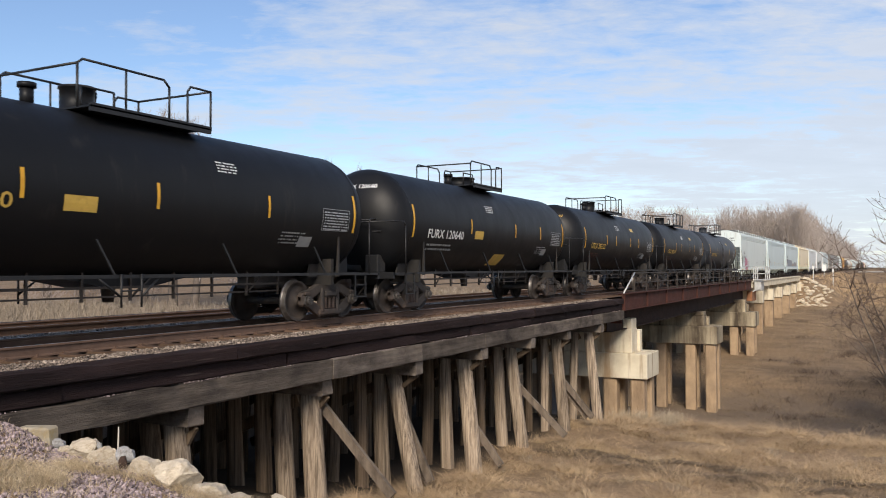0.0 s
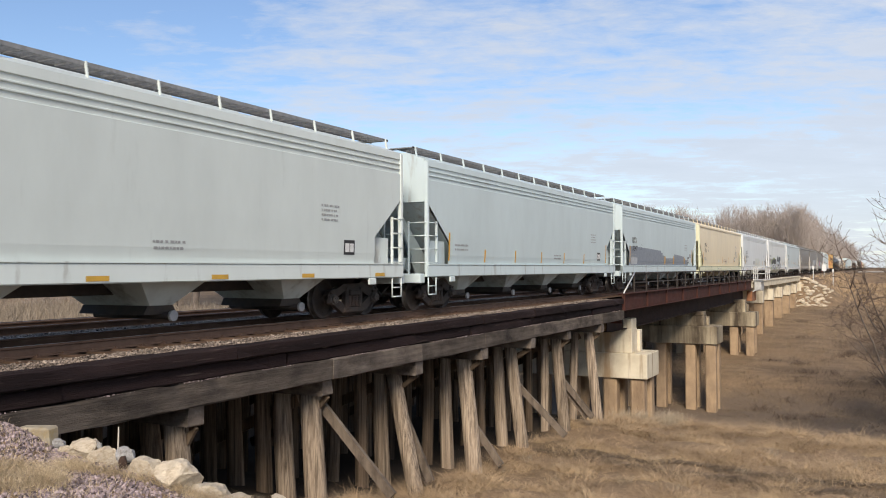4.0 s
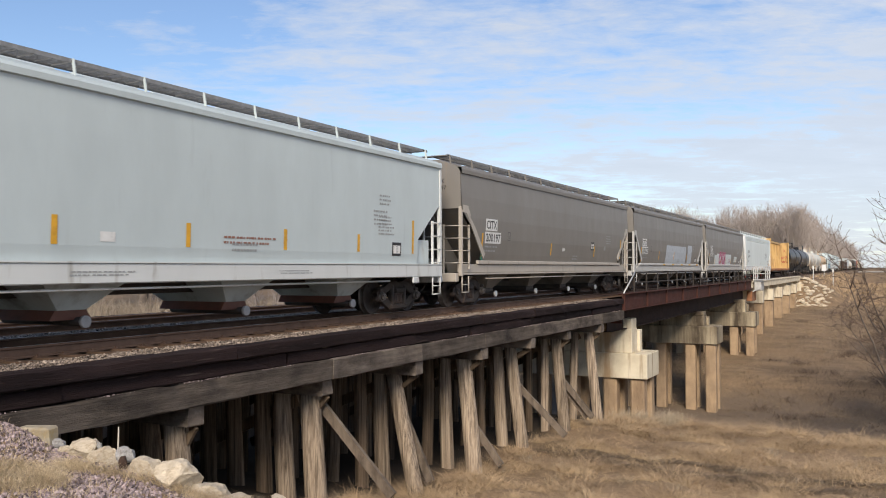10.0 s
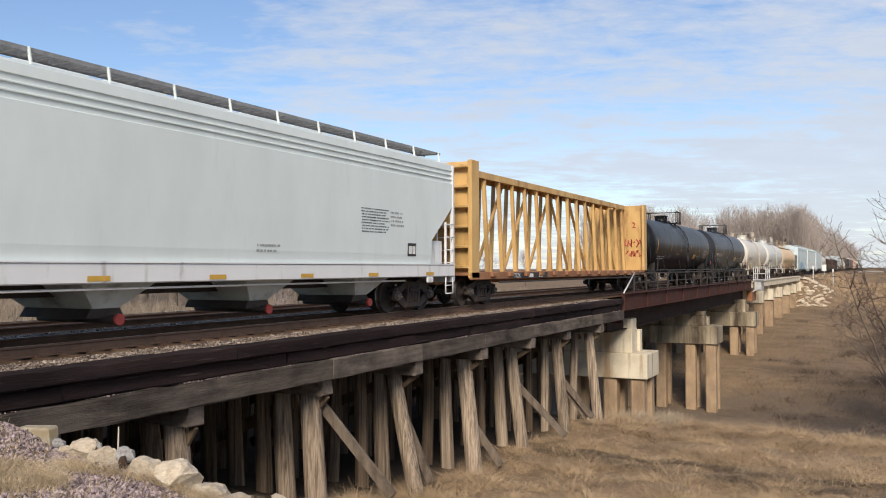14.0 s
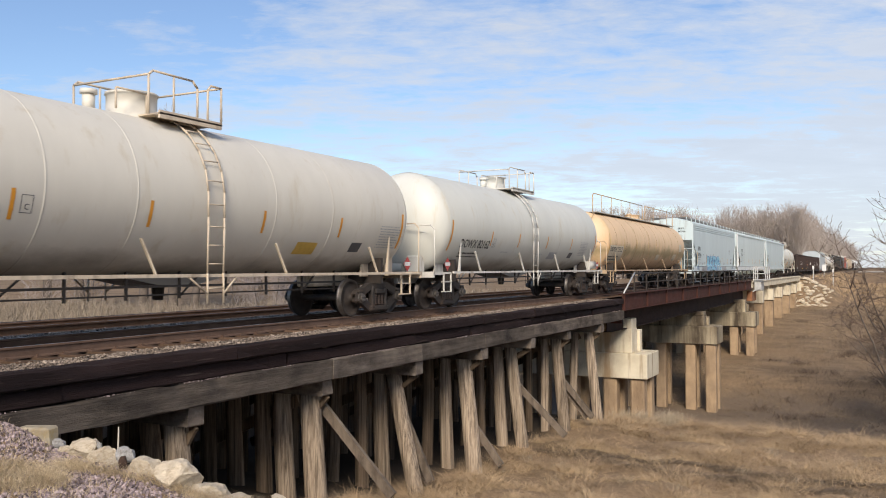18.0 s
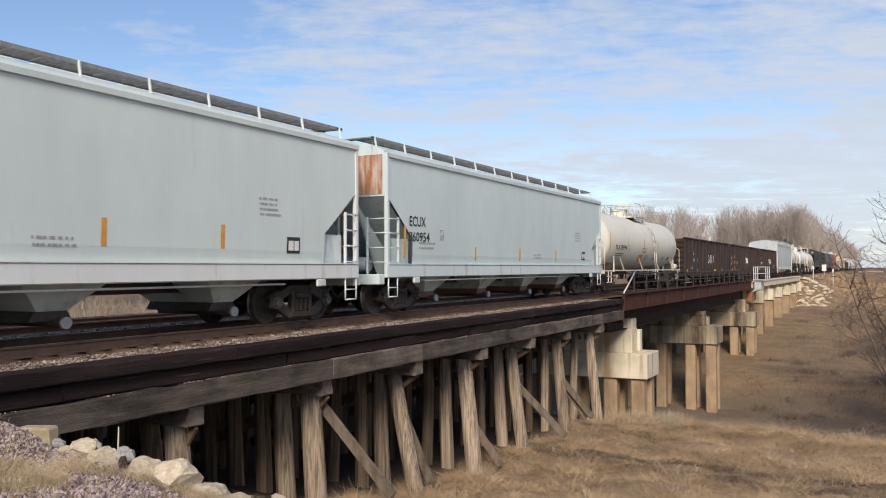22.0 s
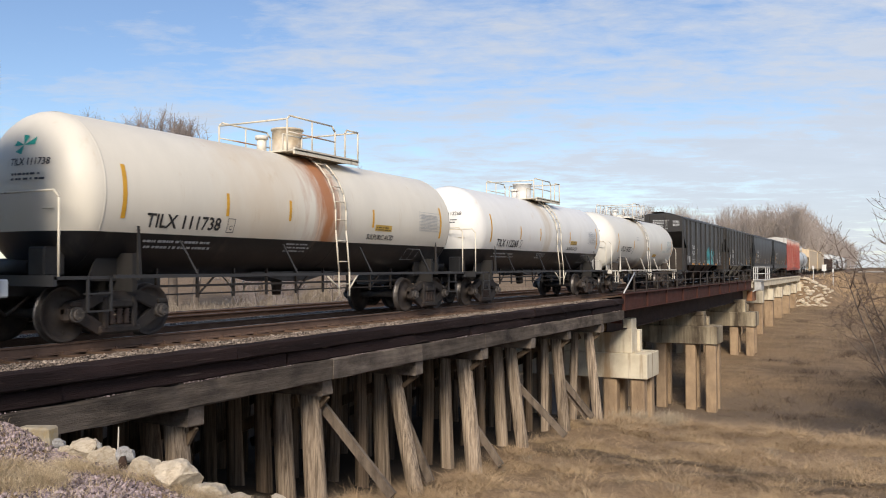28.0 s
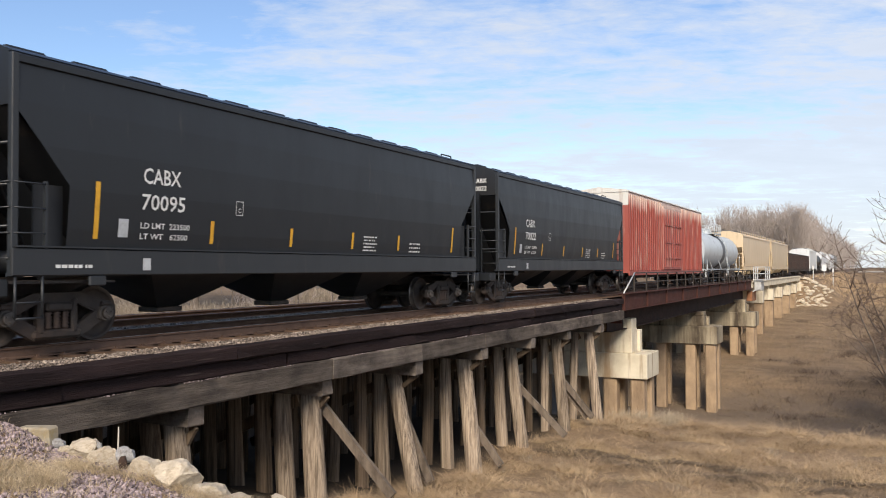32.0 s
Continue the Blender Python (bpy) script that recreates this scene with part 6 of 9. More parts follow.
def orange_marks(car, surf, L, key="yellow", z=1.36, tall=(1.93, 1.36, 0.9), step=2.45):
    put_bars(car, [(tall[0], tall[1], 0.09, tall[2]), (L - tall[0] - 0.1, tall[1], 0.09, tall[2])], key, surf)
    u = tall[0] + step
    while u < L - 3.6:
        put_bars(car, [(u, z, 0.09, 0.40)], key, surf)
        u += step


def split_paint(me, z):
    """Cuts the shell level at z and gives what lies below the second paint."""
    b = bmesh.new()
    b.from_mesh(me)
    bmesh.ops.recalc_face_normals(b, faces=b.faces)
    if z:
        bmesh.ops.bisect_plane(b, geom=b.verts[:] + b.edges[:] + b.faces[:], plane_co=(0, 0, z), plane_no=(0, 0, 1))
        for f in b.faces:
            f.material_index = 1 if f.calc_center_median().z < z else 0
    b.to_mesh(me)
    b.free()
    return me


def tank_car(number, L, R, zc, col, label, lower=None, rail=None, apex=0.62, tin=1.92, dome=(0.47, 0.42), bands=(), seam=None, dirt=0.3, long_rail=False, cyl_len=0.72, dirt_col=(0.10, 0.085, 0.07), rough=0.42, ladder_u=None, plat=True, dome_h=0.42, top_rail=None, dome_off=0.0, ladder_top=9.0, rails=(-1.25, 1.55), wing=False):
    """A tank car: shell with dished heads, end platforms and handrails, side sill pipes, ladder, top platform and dome."""
    body = paint("tank_paint_%02d" % number, col, dirt_col, dirt, rough, 0.20 if max(col) < 0.06 else 0.5)
    railm = paint("tank_rail_%02d" % number, rail or col, (0.15, 0.10, 0.07) if max(rail or col) > 0.1 else (0.030, 0.023, 0.019), 0.4 if max(rail or col) > 0.1 else 0.2, 0.5)
    mats = [body, paint("tank_lower_black", (0.014, 0.014, 0.016), (0.06, 0.05, 0.04), 0.3, 0.35)]
    topm = paint("tank_top_rail_%02d" % number, top_rail, (0.15, 0.10, 0.07), 0.3, 0.5) if top_rail else railm
    car = thing("tank_car", label, "tank car", "freight train")
    prof = sorted([(apex + cyl_len * (1 - math.cos(k * math.pi / 20)), R * math.sin(k * math.pi / 20)) for k in range(11)])
    prof[0] = (apex, 0.0)
    y_in = apex + cyl_len
    nseg = 6
    full = prof + [(y_in + (L - 2 * y_in) * k / nseg, R) for k in range(1, nseg)] + [(L - y, r) for y, r in reversed(prof)]
    s = Shape().lathe(full, 64, "y")
    s.v = [(x, y, z + zc) for x, y, z in s.v]
    part("tank", split_paint(s.mesh("tank", mats), lower), mats, car)
    for y in (y_in, L - y_in, *bands):
        b = Shape().lathe([(y - 0.02, R), (y - 0.015, R + 0.004), (y + 0.015, R + 0.004), (y + 0.02, R)], 64, "y")
        b.v = [(x, yy, z + zc) for x, yy, z in b.v]
        smats = [seam, mats[1]] if seam and y in bands else mats
        part("seam", split_paint(b.mesh("seam", smats), lower), smats, car)
    zw = 1.06
    sadm = railm if max(rail or col) > 0.1 else surface("saddle_black", (0.0125, 0.012, 0.012), (0.022, 0.019, 0.017), 2, 0.7, dirt=(0.045, 0.034, 0.027), dirt_amt=0.25)
    for q in (0, 1):
        def Y(y):
            return y if q == 0 else L - y
        for x in (-0.85, 0.85):
            s = Shape()
            s.add([(x - 0.02, Y(tin - 0.5), 0.98), (x - 0.02, Y(tin + 0.55), 0.98), (x - 0.02, Y(tin + 0.4), zc - 0.35), (x - 0.02, Y(tin - 0.1), zc - 0.6), (x + 0.02, Y(tin - 0.5), 0.98), (x + 0.02, Y(tin + 0.55), 0.98), (x + 0.02, Y(tin + 0.4), zc - 0.35), (x + 0.02, Y(tin - 0.1), zc - 0.6)],
                  [(0, 1, 2, 3), (7, 6, 5, 4), (0, 4, 5, 1), (1, 5, 6, 2), (2, 6, 7, 3), (3, 7, 4, 0)])
            part("saddle", fix_normals(s.mesh("saddle", [sadm])), sadm, car)
        part("bolster", Shape().box(-1.25, 1.25, *sorted((Y(tin + 0.1), Y(tin + 0.2))), 0.80, zc - 0.9 * R * 0.80), sadm if sadm is not railm else STEEL_DARK, car)
        for sx in (1, -1):
            s = Shape()
            s.add([(sx * 1.34, Y(tin + 0.1), 1.0), (sx * 1.42, Y(tin + 0.1), 1.0), (sx * (R * 0.97), Y(tin + 0.1), zc - 0.55), (sx * 1.34, Y(tin + 0.16), 1.0), (sx * 1.42, Y(tin + 0.16), 1.0), (sx * (R * 0.97), Y(tin + 0.16), zc - 0.55)],
                  [(0, 1, 2), (5, 4, 3), (0, 3, 4, 1), (1, 4, 5, 2), (2, 5, 3, 0)])
            part("saddle_wing", fix_normals(s.mesh("saddle_wing", [sadm])), sadm, car)
        part("stub_sill", Shape().box(-0.26, 0.26, *sorted((Y(0.4), Y(3.6))), 0.74, 1.08, 0.02), STEEL_DARK if not rail else railm, car)
        part("end_platform", Shape().box(-1.45, 1.45, *sorted((Y(0.35), Y(1.45))), 1.02, 1.07).box(-1.45, 1.45, *sorted((Y(0.33), Y(0.40))), 0.92, 1.09), railm, car)
        s = Shape()
        ph = Y(0.45)
        if wing:
            pa, pb, pc = Y(0.40), Y(0.50), Y(0.88)
            s.tube([(-1.50, pc, 1.05), (-1.50, pc, 2.30), (-1.50, Y(0.80), 2.40), (-1.44, pb, 2.40), (-1.34, pa, 2.40), (1.34, pa, 2.40), (1.44, pb, 2.40), (1.50, Y(0.80), 2.40), (1.50, pc, 2.30), (1.50, pc, 1.05)], 0.018, 8)
        else:
            s.tube([(-1.42, ph, 1.05), (-1.42, ph, 2.28), (-1.30, ph, 2.40), (1.30, ph, 2.40), (1.42, ph, 2.28), (1.42, ph, 1.05)], 0.018, 8)
        part("end_handrail", s, topm if top_rail else railm, car)
        for sx in (1, -1):
            s = Shape().box(*sorted((sx * 1.42, sx * 1.46)), *sorted((Y(0.95), Y(0.985))), 0.5, 1.06).box(*sorted((sx * 1.42, sx * 1.46)), *sorted((Y(1.395), Y(1.43))), 0.5, 1.06)
            for z in (0.5, 0.78):
                s.box(*sorted((sx * 1.36, sx * 1.47)), *sorted((Y(0.95), Y(1.43))), z, z + 0.025)
            part("step", s, railm, car)
        part("head_grab", Shape().cyl((-0.9, Y(apex + 0.12), zc - 0.3), (0.9, Y(apex + 0.12), zc - 0.3), 0.014, n=6), topm if top_rail else railm, car)
        s = Shape().box(0.35, 0.75, *sorted((Y(0.7), Y(1.1))), 1.07, 1.55, 0.03).cyl((-0.75, Y(1.0), 1.22), (0.1, Y(1.0), 1.22), 0.15, n=12)
        part("brake_gear", s, sadm, car)
    for sx in (1, -1):
        part("side_rail", Shape().box(*sorted((sx * 1.50, sx * 1.56)), 1.40, L - 1.40, zw - 0.03, zw + 0.03), railm, car)
        n = 4
        for k in range(n):
            y = 3.0 + (L - 6.0) * k / (n - 1)
            part("rail_bracket", Shape().beam((sx * 1.53, y + 0.28, zw), (sx * (R * 0.97), y, zc - R * 0.55), 0.05, 0.03), railm, car)
    yl = L * 0.5 + 0.9 if ladder_u is None else ladder_u
    for sx in (1, -1):
        s = Shape()
        ang = [(-0.28 + 0.14 * k) for k in range(11)]
        curve = [(sx * 1.58, 0.55), (sx * 1.58, 1.1), (sx * (R + 0.09), zc - 0.4)] + [(sx * (R + 0.09) * math.cos(a), zc + (R + 0.09) * math.sin(a)) for a in (0.05, 0.3, 0.55, 0.8, 1.0, 1.15)]
        curve = [c for c in curve if c[1] < ladder_top]
        for d in (0, 0.42):
            s.tube([(x, yl + d, z) for x, z in curve], 0.02, 6)
        for d in (-0.45, 0.87):
            s.tube([(sx * 1.53, yl + d, zw), (sx * 1.58, yl + (0 if d < 0 else 0.42), 0.72)], 0.02)
        if ladder_u == 0:
            break
        lad_mat = topm if top_rail else railm
        ladder = part("ladder", s, lad_mat, car)
        for (x0, z0), (x1, z1) in zip(curve[:-1], curve[1:]):
            m = max(1, int(math.hypot(x1 - x0, z1 - z0) / 0.33))
            for k in range(m):
                t = (k + 0.5) / m
                part("rung", Shape().cyl((x0 + (x1 - x0) * t, yl, z0 + (z1 - z0) * t), (x0 + (x1 - x0) * t, yl + 0.42, z0 + (z1 - z0) * t), 0.013, n=5), lad_mat, ladder)
    zt = zc + R
    yd = L * dome[0]
    if plat:
        ra, rb = yd + rails[0], yd + rails[1]
        rc, rd = ra + (rb - ra) * 0.65, ra + (rb - ra) * 0.80
        part("top_platform", Shape().box(-1.0, 1.0, ra + 0.25, rb, zt - 0.05, zt - 0.02).box(0.95, 1.0, ra + 0.25, rb, zt - 0.12, zt + 0.02), topm, car)
        h0, h1 = zt + 0.38, zt + 0.70
        for sx in (1, -1):
            x = sx * 0.98
            part("railing_hoop", Shape().tube([(x, ra, zt - 0.1), (x, ra, h1 - 0.08), (x, ra + 0.1, h1), (x, rc - 0.13, h1), (x, rc, h1 - 0.12), (x, rc, zt - 0.06)], 0.022, 8), topm, car)
            part("railing_hoop", Shape().tube([(x, rd, zt - 0.06), (x, rd, h1 - 0.1), (x, rd + 0.08, h1), (x, rb, h1), (x, rb, zt - 0.06)], 0.022, 8), topm, car)
            part("railing_post", Shape().tube([(x, ra * 0.5 + rc * 0.5, zt - 0.06), (x, ra * 0.5 + rc * 0.5, h1)], 0.02, 6), topm, car)
        part("cross_rail", Shape().tube([(0.98, ra, h1 - 0.08), (-0.98, ra, h1 - 0.08)], 0.022), topm, car)
        part("cross_rail", Shape().tube([(0.98, rb, h1), (-0.98, rb, h1)], 0.022), topm, car)
        part("grab_hoop", Shape().tube([(0.5, yd - 0.8, zt), (0.5, yd - 0.8, h0), (0.5, yd - 0.1, h0), (0.5, yd - 0.1, zt)], 0.02), topm, car)
    yd += dome_off
    s = Shape().lathe([(zt - 0.12, dome[1] + 0.06), (zt + 0.02, dome[1] + 0.06), (zt + 0.04, dome[1]), (zt + dome_h - 0.03, dome[1]), (zt + dome_h - 0.02, dome[1] + 0.03), (zt + dome_h + 0.02, dome[1] + 0.02), (zt + dome_h + 0.04, 0.0)], 24, "z")
    s.v = [(x, y + yd, z) for x, y, z in s.v]
    s.box(-0.04, 0.04, yd + dome[1], yd + dome[1] + 0.1, zt + dome_h - 0.12, zt + dome_h)
    part("dome", fix_normals(s.mesh("dome", [body])), body, car)
    s = Shape().cyl((0.1, yd - 1.05, zt - 0.05), (0.1, yd - 1.05, zt + 0.25), 0.11, n=12).cyl((0.1, yd - 1.05, zt + 0.25), (0.1, yd - 1.05, zt + 0.33), 0.15, n=12)
    part("valve", s, body, car)
    part("hatch", Shape().box(-0.1, 0.4, yd + 0.7, yd + 1.1, zt - 0.03, zt + 0.12, 0.03), body, car)
    s = Shape()
    for z, w in ((0.86, 0.045), (0.70, 0.03)):
        s.box(0.55, 0.55 + w, 2.9, L - 2.9, z - w / 2, z + w / 2)
    for k in range(9):
        y = 3.2 + (L - 6.4) * k / 8
        s.box(0.54, 0.59, y - 0.02, y + 0.02, 0.62, zc - R * 0.90)
        if k % 3 == 1:
            s.beam((0.565, y, 0.66), (0.565, y + 0.5, 1.05), 0.03, 0.03)
    s.cyl((0, L * 0.5, 0.58), (0, L * 0.5, zc - R + 0.05), 0.10, 0.16, n=12)
    part("brake_rigging", s, STEEL_DARK, car)
    part("sump", fix_normals(Shape().prism([(L * 0.5 - 1.6, zc - R + 0.06), (L * 0.5 + 1.6, zc - R + 0.06), (L * 0.5 + 0.4, zc - R - 0.16), (L * 0.5 - 0.4, zc - R - 0.16)], "x", -0.55, 0.55).mesh("sump", [mats[1] if lower else body])), body, car)
    if long_rail:
        for sx in (1,):
            s = Shape()
            zr = zt + 0.84
            s.tube([(sx * 0.55, 1.2, zt - 0.3), (sx * 0.55, 1.2, zr - 0.1), (sx * 0.55, 1.35, zr), (sx * 0.55, L * 0.55, zr), (sx * 0.55, L * 0.56, zt - 0.1)], 0.024, 8)
            s.tube([(sx * 0.55, L * 0.58, zt - 0.1), (sx * 0.55, L * 0.585, zr), (sx * 0.55, L - 0.85, zr), (sx * 0.55, L - 0.70, zr - 0.2), (sx * 0.55, L - 0.62, 1.1)], 0.024, 8)
            for k in range(9):
                y = 2.6 + (L - 5) * k / 8
                s.cyl((sx * 0.55, y, zt - 0.2), (sx * 0.55, y, zr), 0.016, n=6)
            part("top_handrail", s, railm, car)
            part("top_walkway", Shape().box(0.35, 0.75, 1.2, L - 1.3, zt - 0.06, zt - 0.02), GALV, car)
            e = Shape()
            for x in (0.2, 0.62):
                e.tube([(x, 0.62, 1.1), (x, 0.60, 2.3), (x, 0.8, zt - 0.35), (x, 1.3, zt - 0.02)], 0.02)
            for z in (1.3, 1.6, 1.9, 2.2, 2.55, 2.9, 3.3):
                e.cyl((0.2, 0.60 + max(0, z - 2.3) * 0.12, z), (0.62, 0.60 + max(0, z - 2.3) * 0.12, z), 0.013, n=5)
            part("end_ladder", e, railm, car)
    add_couplers(car, L, STEEL_DARK)
    for y in (tin, L - tin):
        add_truck(car, y, number)

    def surf(u, z, off):
        return (math.sqrt(max(0.01, R * R - (z - zc) ** 2)) + off, u, z)

    def surf_end(u, z, off):
        r = min(0.98, math.hypot(u, z - zc) / R)
        return (u, apex + cyl_len * (1 - math.sqrt(1 - r * r)) - off, z)
    return car, surf, surf_end


def tank_marks(car, surf, L, zc, key="yellow", tall=0.88, ends=(1.30,), at=None):
    """Reflective stripes: a tall one near each end, short ones between."""
    put_bars(car, [(ends[0], zc - 0.42, 0.085, tall), (L - ends[0] - 0.1, zc - 0.42, 0.085, tall)], key, surf)
    for u in at or (L * 0.33, L * 0.575, L * 0.72):
        put_bars(car, [(u, zc - 0.22, 0.07, 0.45)], key, surf)


def gondola(number, L, label, col=(0.024, 0.0145, 0.0118), yF=0.50, z0=0.62, z1=3.02, posts=14):
    """An open gondola: ribbed sides, heavy top chord, end panels with cross ribs, floor."""
    body = surface("gondola_paint_%02d" % number, col, tuple(c * 1.35 for c in col), 1.6, 0.8, 0, 0.15, 30, (1, 1, 0.4), (0.060, 0.029, 0.020), 0.6, 1.1, (1, 1, 0.5))
    stain(body, "z", 0.7, 0.55, (0.013, 0.010, 0.009), 1.6, (1, 1, 0.5), 0.8)
    car = thing("gondola_car", label, "gondola car", "freight train")
    yR = L - yF
    for sx in (1, -1):
        part("side_panel", Shape().box(*sorted((sx * 1.50, sx * 1.53)), yF, yR, z0 + 0.05, z1), body, car)
        part("top_chord", Shape().box(*sorted((sx * 1.46, sx * 1.64)), yF - 0.02, yR + 0.02, z1 + 0.01, z1 + 0.09, 0.02), body, car)
        part("bottom_sill", Shape().box(*sorted((sx * 1.48, sx * 1.57)), yF + 1.9, yR - 1.9, z0 - 0.06, z0 + 0.1, 0.01), body, car)
        for k in range(posts + 1):
            y = yF + 0.06 + (yR - yF - 0.12) * k / posts
            part("side_post", Shape().prism([(sx * 1.53, y - 0.13), (sx * 1.61, y - 0.075), (sx * 1.61, y + 0.075), (sx * 1.53, y + 0.13)][::sx], "z", z0 + 0.06, z1 - 0.02), body, car)
        for y in (yF + 0.1, yR - 0.1):
            s = Shape().tube([(sx * 1.60, y - 0.2, 0.7), (sx * 1.60, y - 0.2, 0.42), (sx * 1.60, y + 0.2, 0.42), (sx * 1.60, y + 0.2, 0.7)], 0.02)
            ladder = part("ladder", s, body, car)
            for k in range(5):
                part("rung", Shape().cyl((sx * 1.66, y - 0.2, 0.95 + 0.42 * k), (sx * 1.66, y + 0.2, 0.95 + 0.42 * k), 0.012, n=5), body, ladder)
        s = Shape()
        for k in range(60):
            y = yF + 0.4 + (yR - yF - 0.8) * k / 59
            for z in (z0 + 0.18, z0 + 0.30):
                s.box(*sorted((sx * 1.53, sx * 1.545)), y - 0.012, y + 0.012, z - 0.012, z + 0.012)
        tagged(part("rivets", s, body, car), kind="stuff")
    for y, y2 in ((yF, yF + 0.03), (yR - 0.03, yR)):
        panel = part("end_panel", Shape().box(-1.5, 1.5, y, y2, z0, z1), body, car)
        for k in range(7):
            z = z0 + 0.25 + k * 0.32
            part("end_rib", Shape().box(-1.5, 1.5, y - 0.07 if y < 2 else y2, y if y < 2 else y2 + 0.07, z, z + 0.16, 0.03), body, panel)
    part("floor", Shape().box(-1.5, 1.5, yF, yR, z0 + 0.30, z0 + 0.36).box(-0.3, 0.3, 0.4, L - 0.4, z0 - 0.05, z0 + 0.3), body, car)
    s = Shape().box(0.55, 0.60, 3.0, L - 3.0, 0.48, 0.53)
    for k in range(6):
        s.box(-1.4, 1.4, 3 + (L - 6) * k / 5 - 0.06, 3 + (L - 6) * k / 5 + 0.06, z0 - 0.02, z0 + 0.3)
    part("underframe", s, STEEL_DARK, car)
    add_couplers(car, L, STEEL_DARK)
    for y in (2.05, L - 2.05):
        add_truck(car, y, number)
        pitch = (yR - yF - 0.12) / posts

    def surf(u, z, off):
        d = abs((u - yF - 0.06 + pitch / 2) % pitch - pitch / 2)
        return (1.53 + off + 0.08 * max(0.0, min(1.0, (0.13 - d) / 0.055)), u, z)
    return car, surf, (lambda u, z, off: (u, yF - 0.07 - off, z))


def centerbeam(number, L, label):
    """A centre-beam lumber flat car: deck, two end bulkheads, a lattice of posts under a deep top chord."""
    body = surface("centerbeam_yellow", (0.62, 0.40, 0.155), (0.50, 0.30, 0.105), 1.4, 0.6, 0, 0.1, 30, (1, 1, 0.4), (0.20, 0.085, 0.035), 0.45, 1.8, (1, 1, 0.3))
    rust = surface("centerbeam_deck", (0.26, 0.11, 0.055), (0.36, 0.18, 0.08), 2.4, 0.8, dirt=(0.10, 0.05, 0.03), dirt_amt=0.5)
    car = thing("lumber_car", label, "flat car", "freight train")
    yF, yR, zt, zd = 0.72, L - 0.72, 4.50, 1.02
    part("deck", Shape().box(-1.42, 1.42, yF, yR, zd - 0.06, zd + 0.03).box(-0.35, 0.35, 0.5, L - 0.5, 0.68, zd - 0.06), rust, car)
    for sx in (1, -1):
        part("side_sill", Shape().box(*sorted((sx * 1.40, sx * 1.50)), yF, yR, zd - 0.20, zd + 0.05, 0.02), rust, car)
        for k in range(14):
            y = yF + 1.5 + (yR - yF - 3.0) * k / 13
            part("stake_pocket", Shape().box(*sorted((sx * 1.49, sx * 1.60)), y - 0.16, y + 0.16, zd - 0.12, zd + 0.03, 0.02), rust, car)
    for y0, y1, d in ((yF, yF + 0.55, -1), (yR - 0.55, yR, 1)):
        for sx in (1, -1):
            part("bulkhead_post", Shape().box(*sorted((sx * 1.36, sx * 1.50)), y0, y1, zd - 0.15, zt, 0.02), body, car)
        yo = y0 if d < 0 else y1
        part("bulkhead", Shape().box(-1.38, 1.38, (y0 + y1) / 2 - 0.03, (y0 + y1) / 2 + 0.03, zd, zt - 0.02), body, car)
        for k in range(6):
            z = zd + 0.15 + k * 0.62
            part("bulkhead_rib", Shape().box(-1.38, 1.38, *sorted((yo, (y0 + y1) / 2)), z, z + 0.10, 0.02), body, car)
    part("top_chord", Shape().box(-0.46, 0.46, yF + 0.5, yR - 0.5, zt - 0.10, zt - 0.02).box(0.40, 0.46, yF + 0.5, yR - 0.5, zt - 0.24, zt - 0.1).box(-0.46, -0.40, yF + 0.5, yR - 0.5, zt - 0.24, zt - 0.1), body, car)
    n = 16
    for k in range(n + 1):
        y = yF + 0.85 + (yR - yF - 1.7) * k / n
        s = Shape()
        s.prism([(0.42, zt - 0.1), (0.58, zd), (0.44, zd), (0.30, zt - 0.1)], "y", y - 0.055, y + 0.055)
        part("post", s, body, car)
        s = Shape()
        s.prism([(-0.30, zt - 0.1), (-0.44, zd), (-0.58, zd), (-0.42, zt - 0.1)], "y", y - 0.055, y + 0.055)
        part("post", s, body, car)
    step = (yR - yF - 1.7) / n
    for k in range(0, n // 2 - 1, 2):
        y = yF + 0.85 + k * step
        part("brace", Shape().beam((0, y + 0.1, zd + 0.1), (0, y + 2 * step, zt - 0.2), 0.10, 0.08), body, car)
        y = L - y
        part("brace", Shape().beam((0, y - 0.1, zd + 0.1), (0, y - 2 * step, zt - 0.2), 0.10, 0.08), body, car)
    part("cable_winches", Shape().box(1.50, 1.56, yF + 2, yR - 2, 0.70, 0.76), STEEL_DARK, car)
    add_couplers(car, L, STEEL_DARK)
    for y in (2.3, L - 2.3):
        add_truck(car, y, number)
    return car, (lambda u, z, off: (1.502 + off, u, z)), None


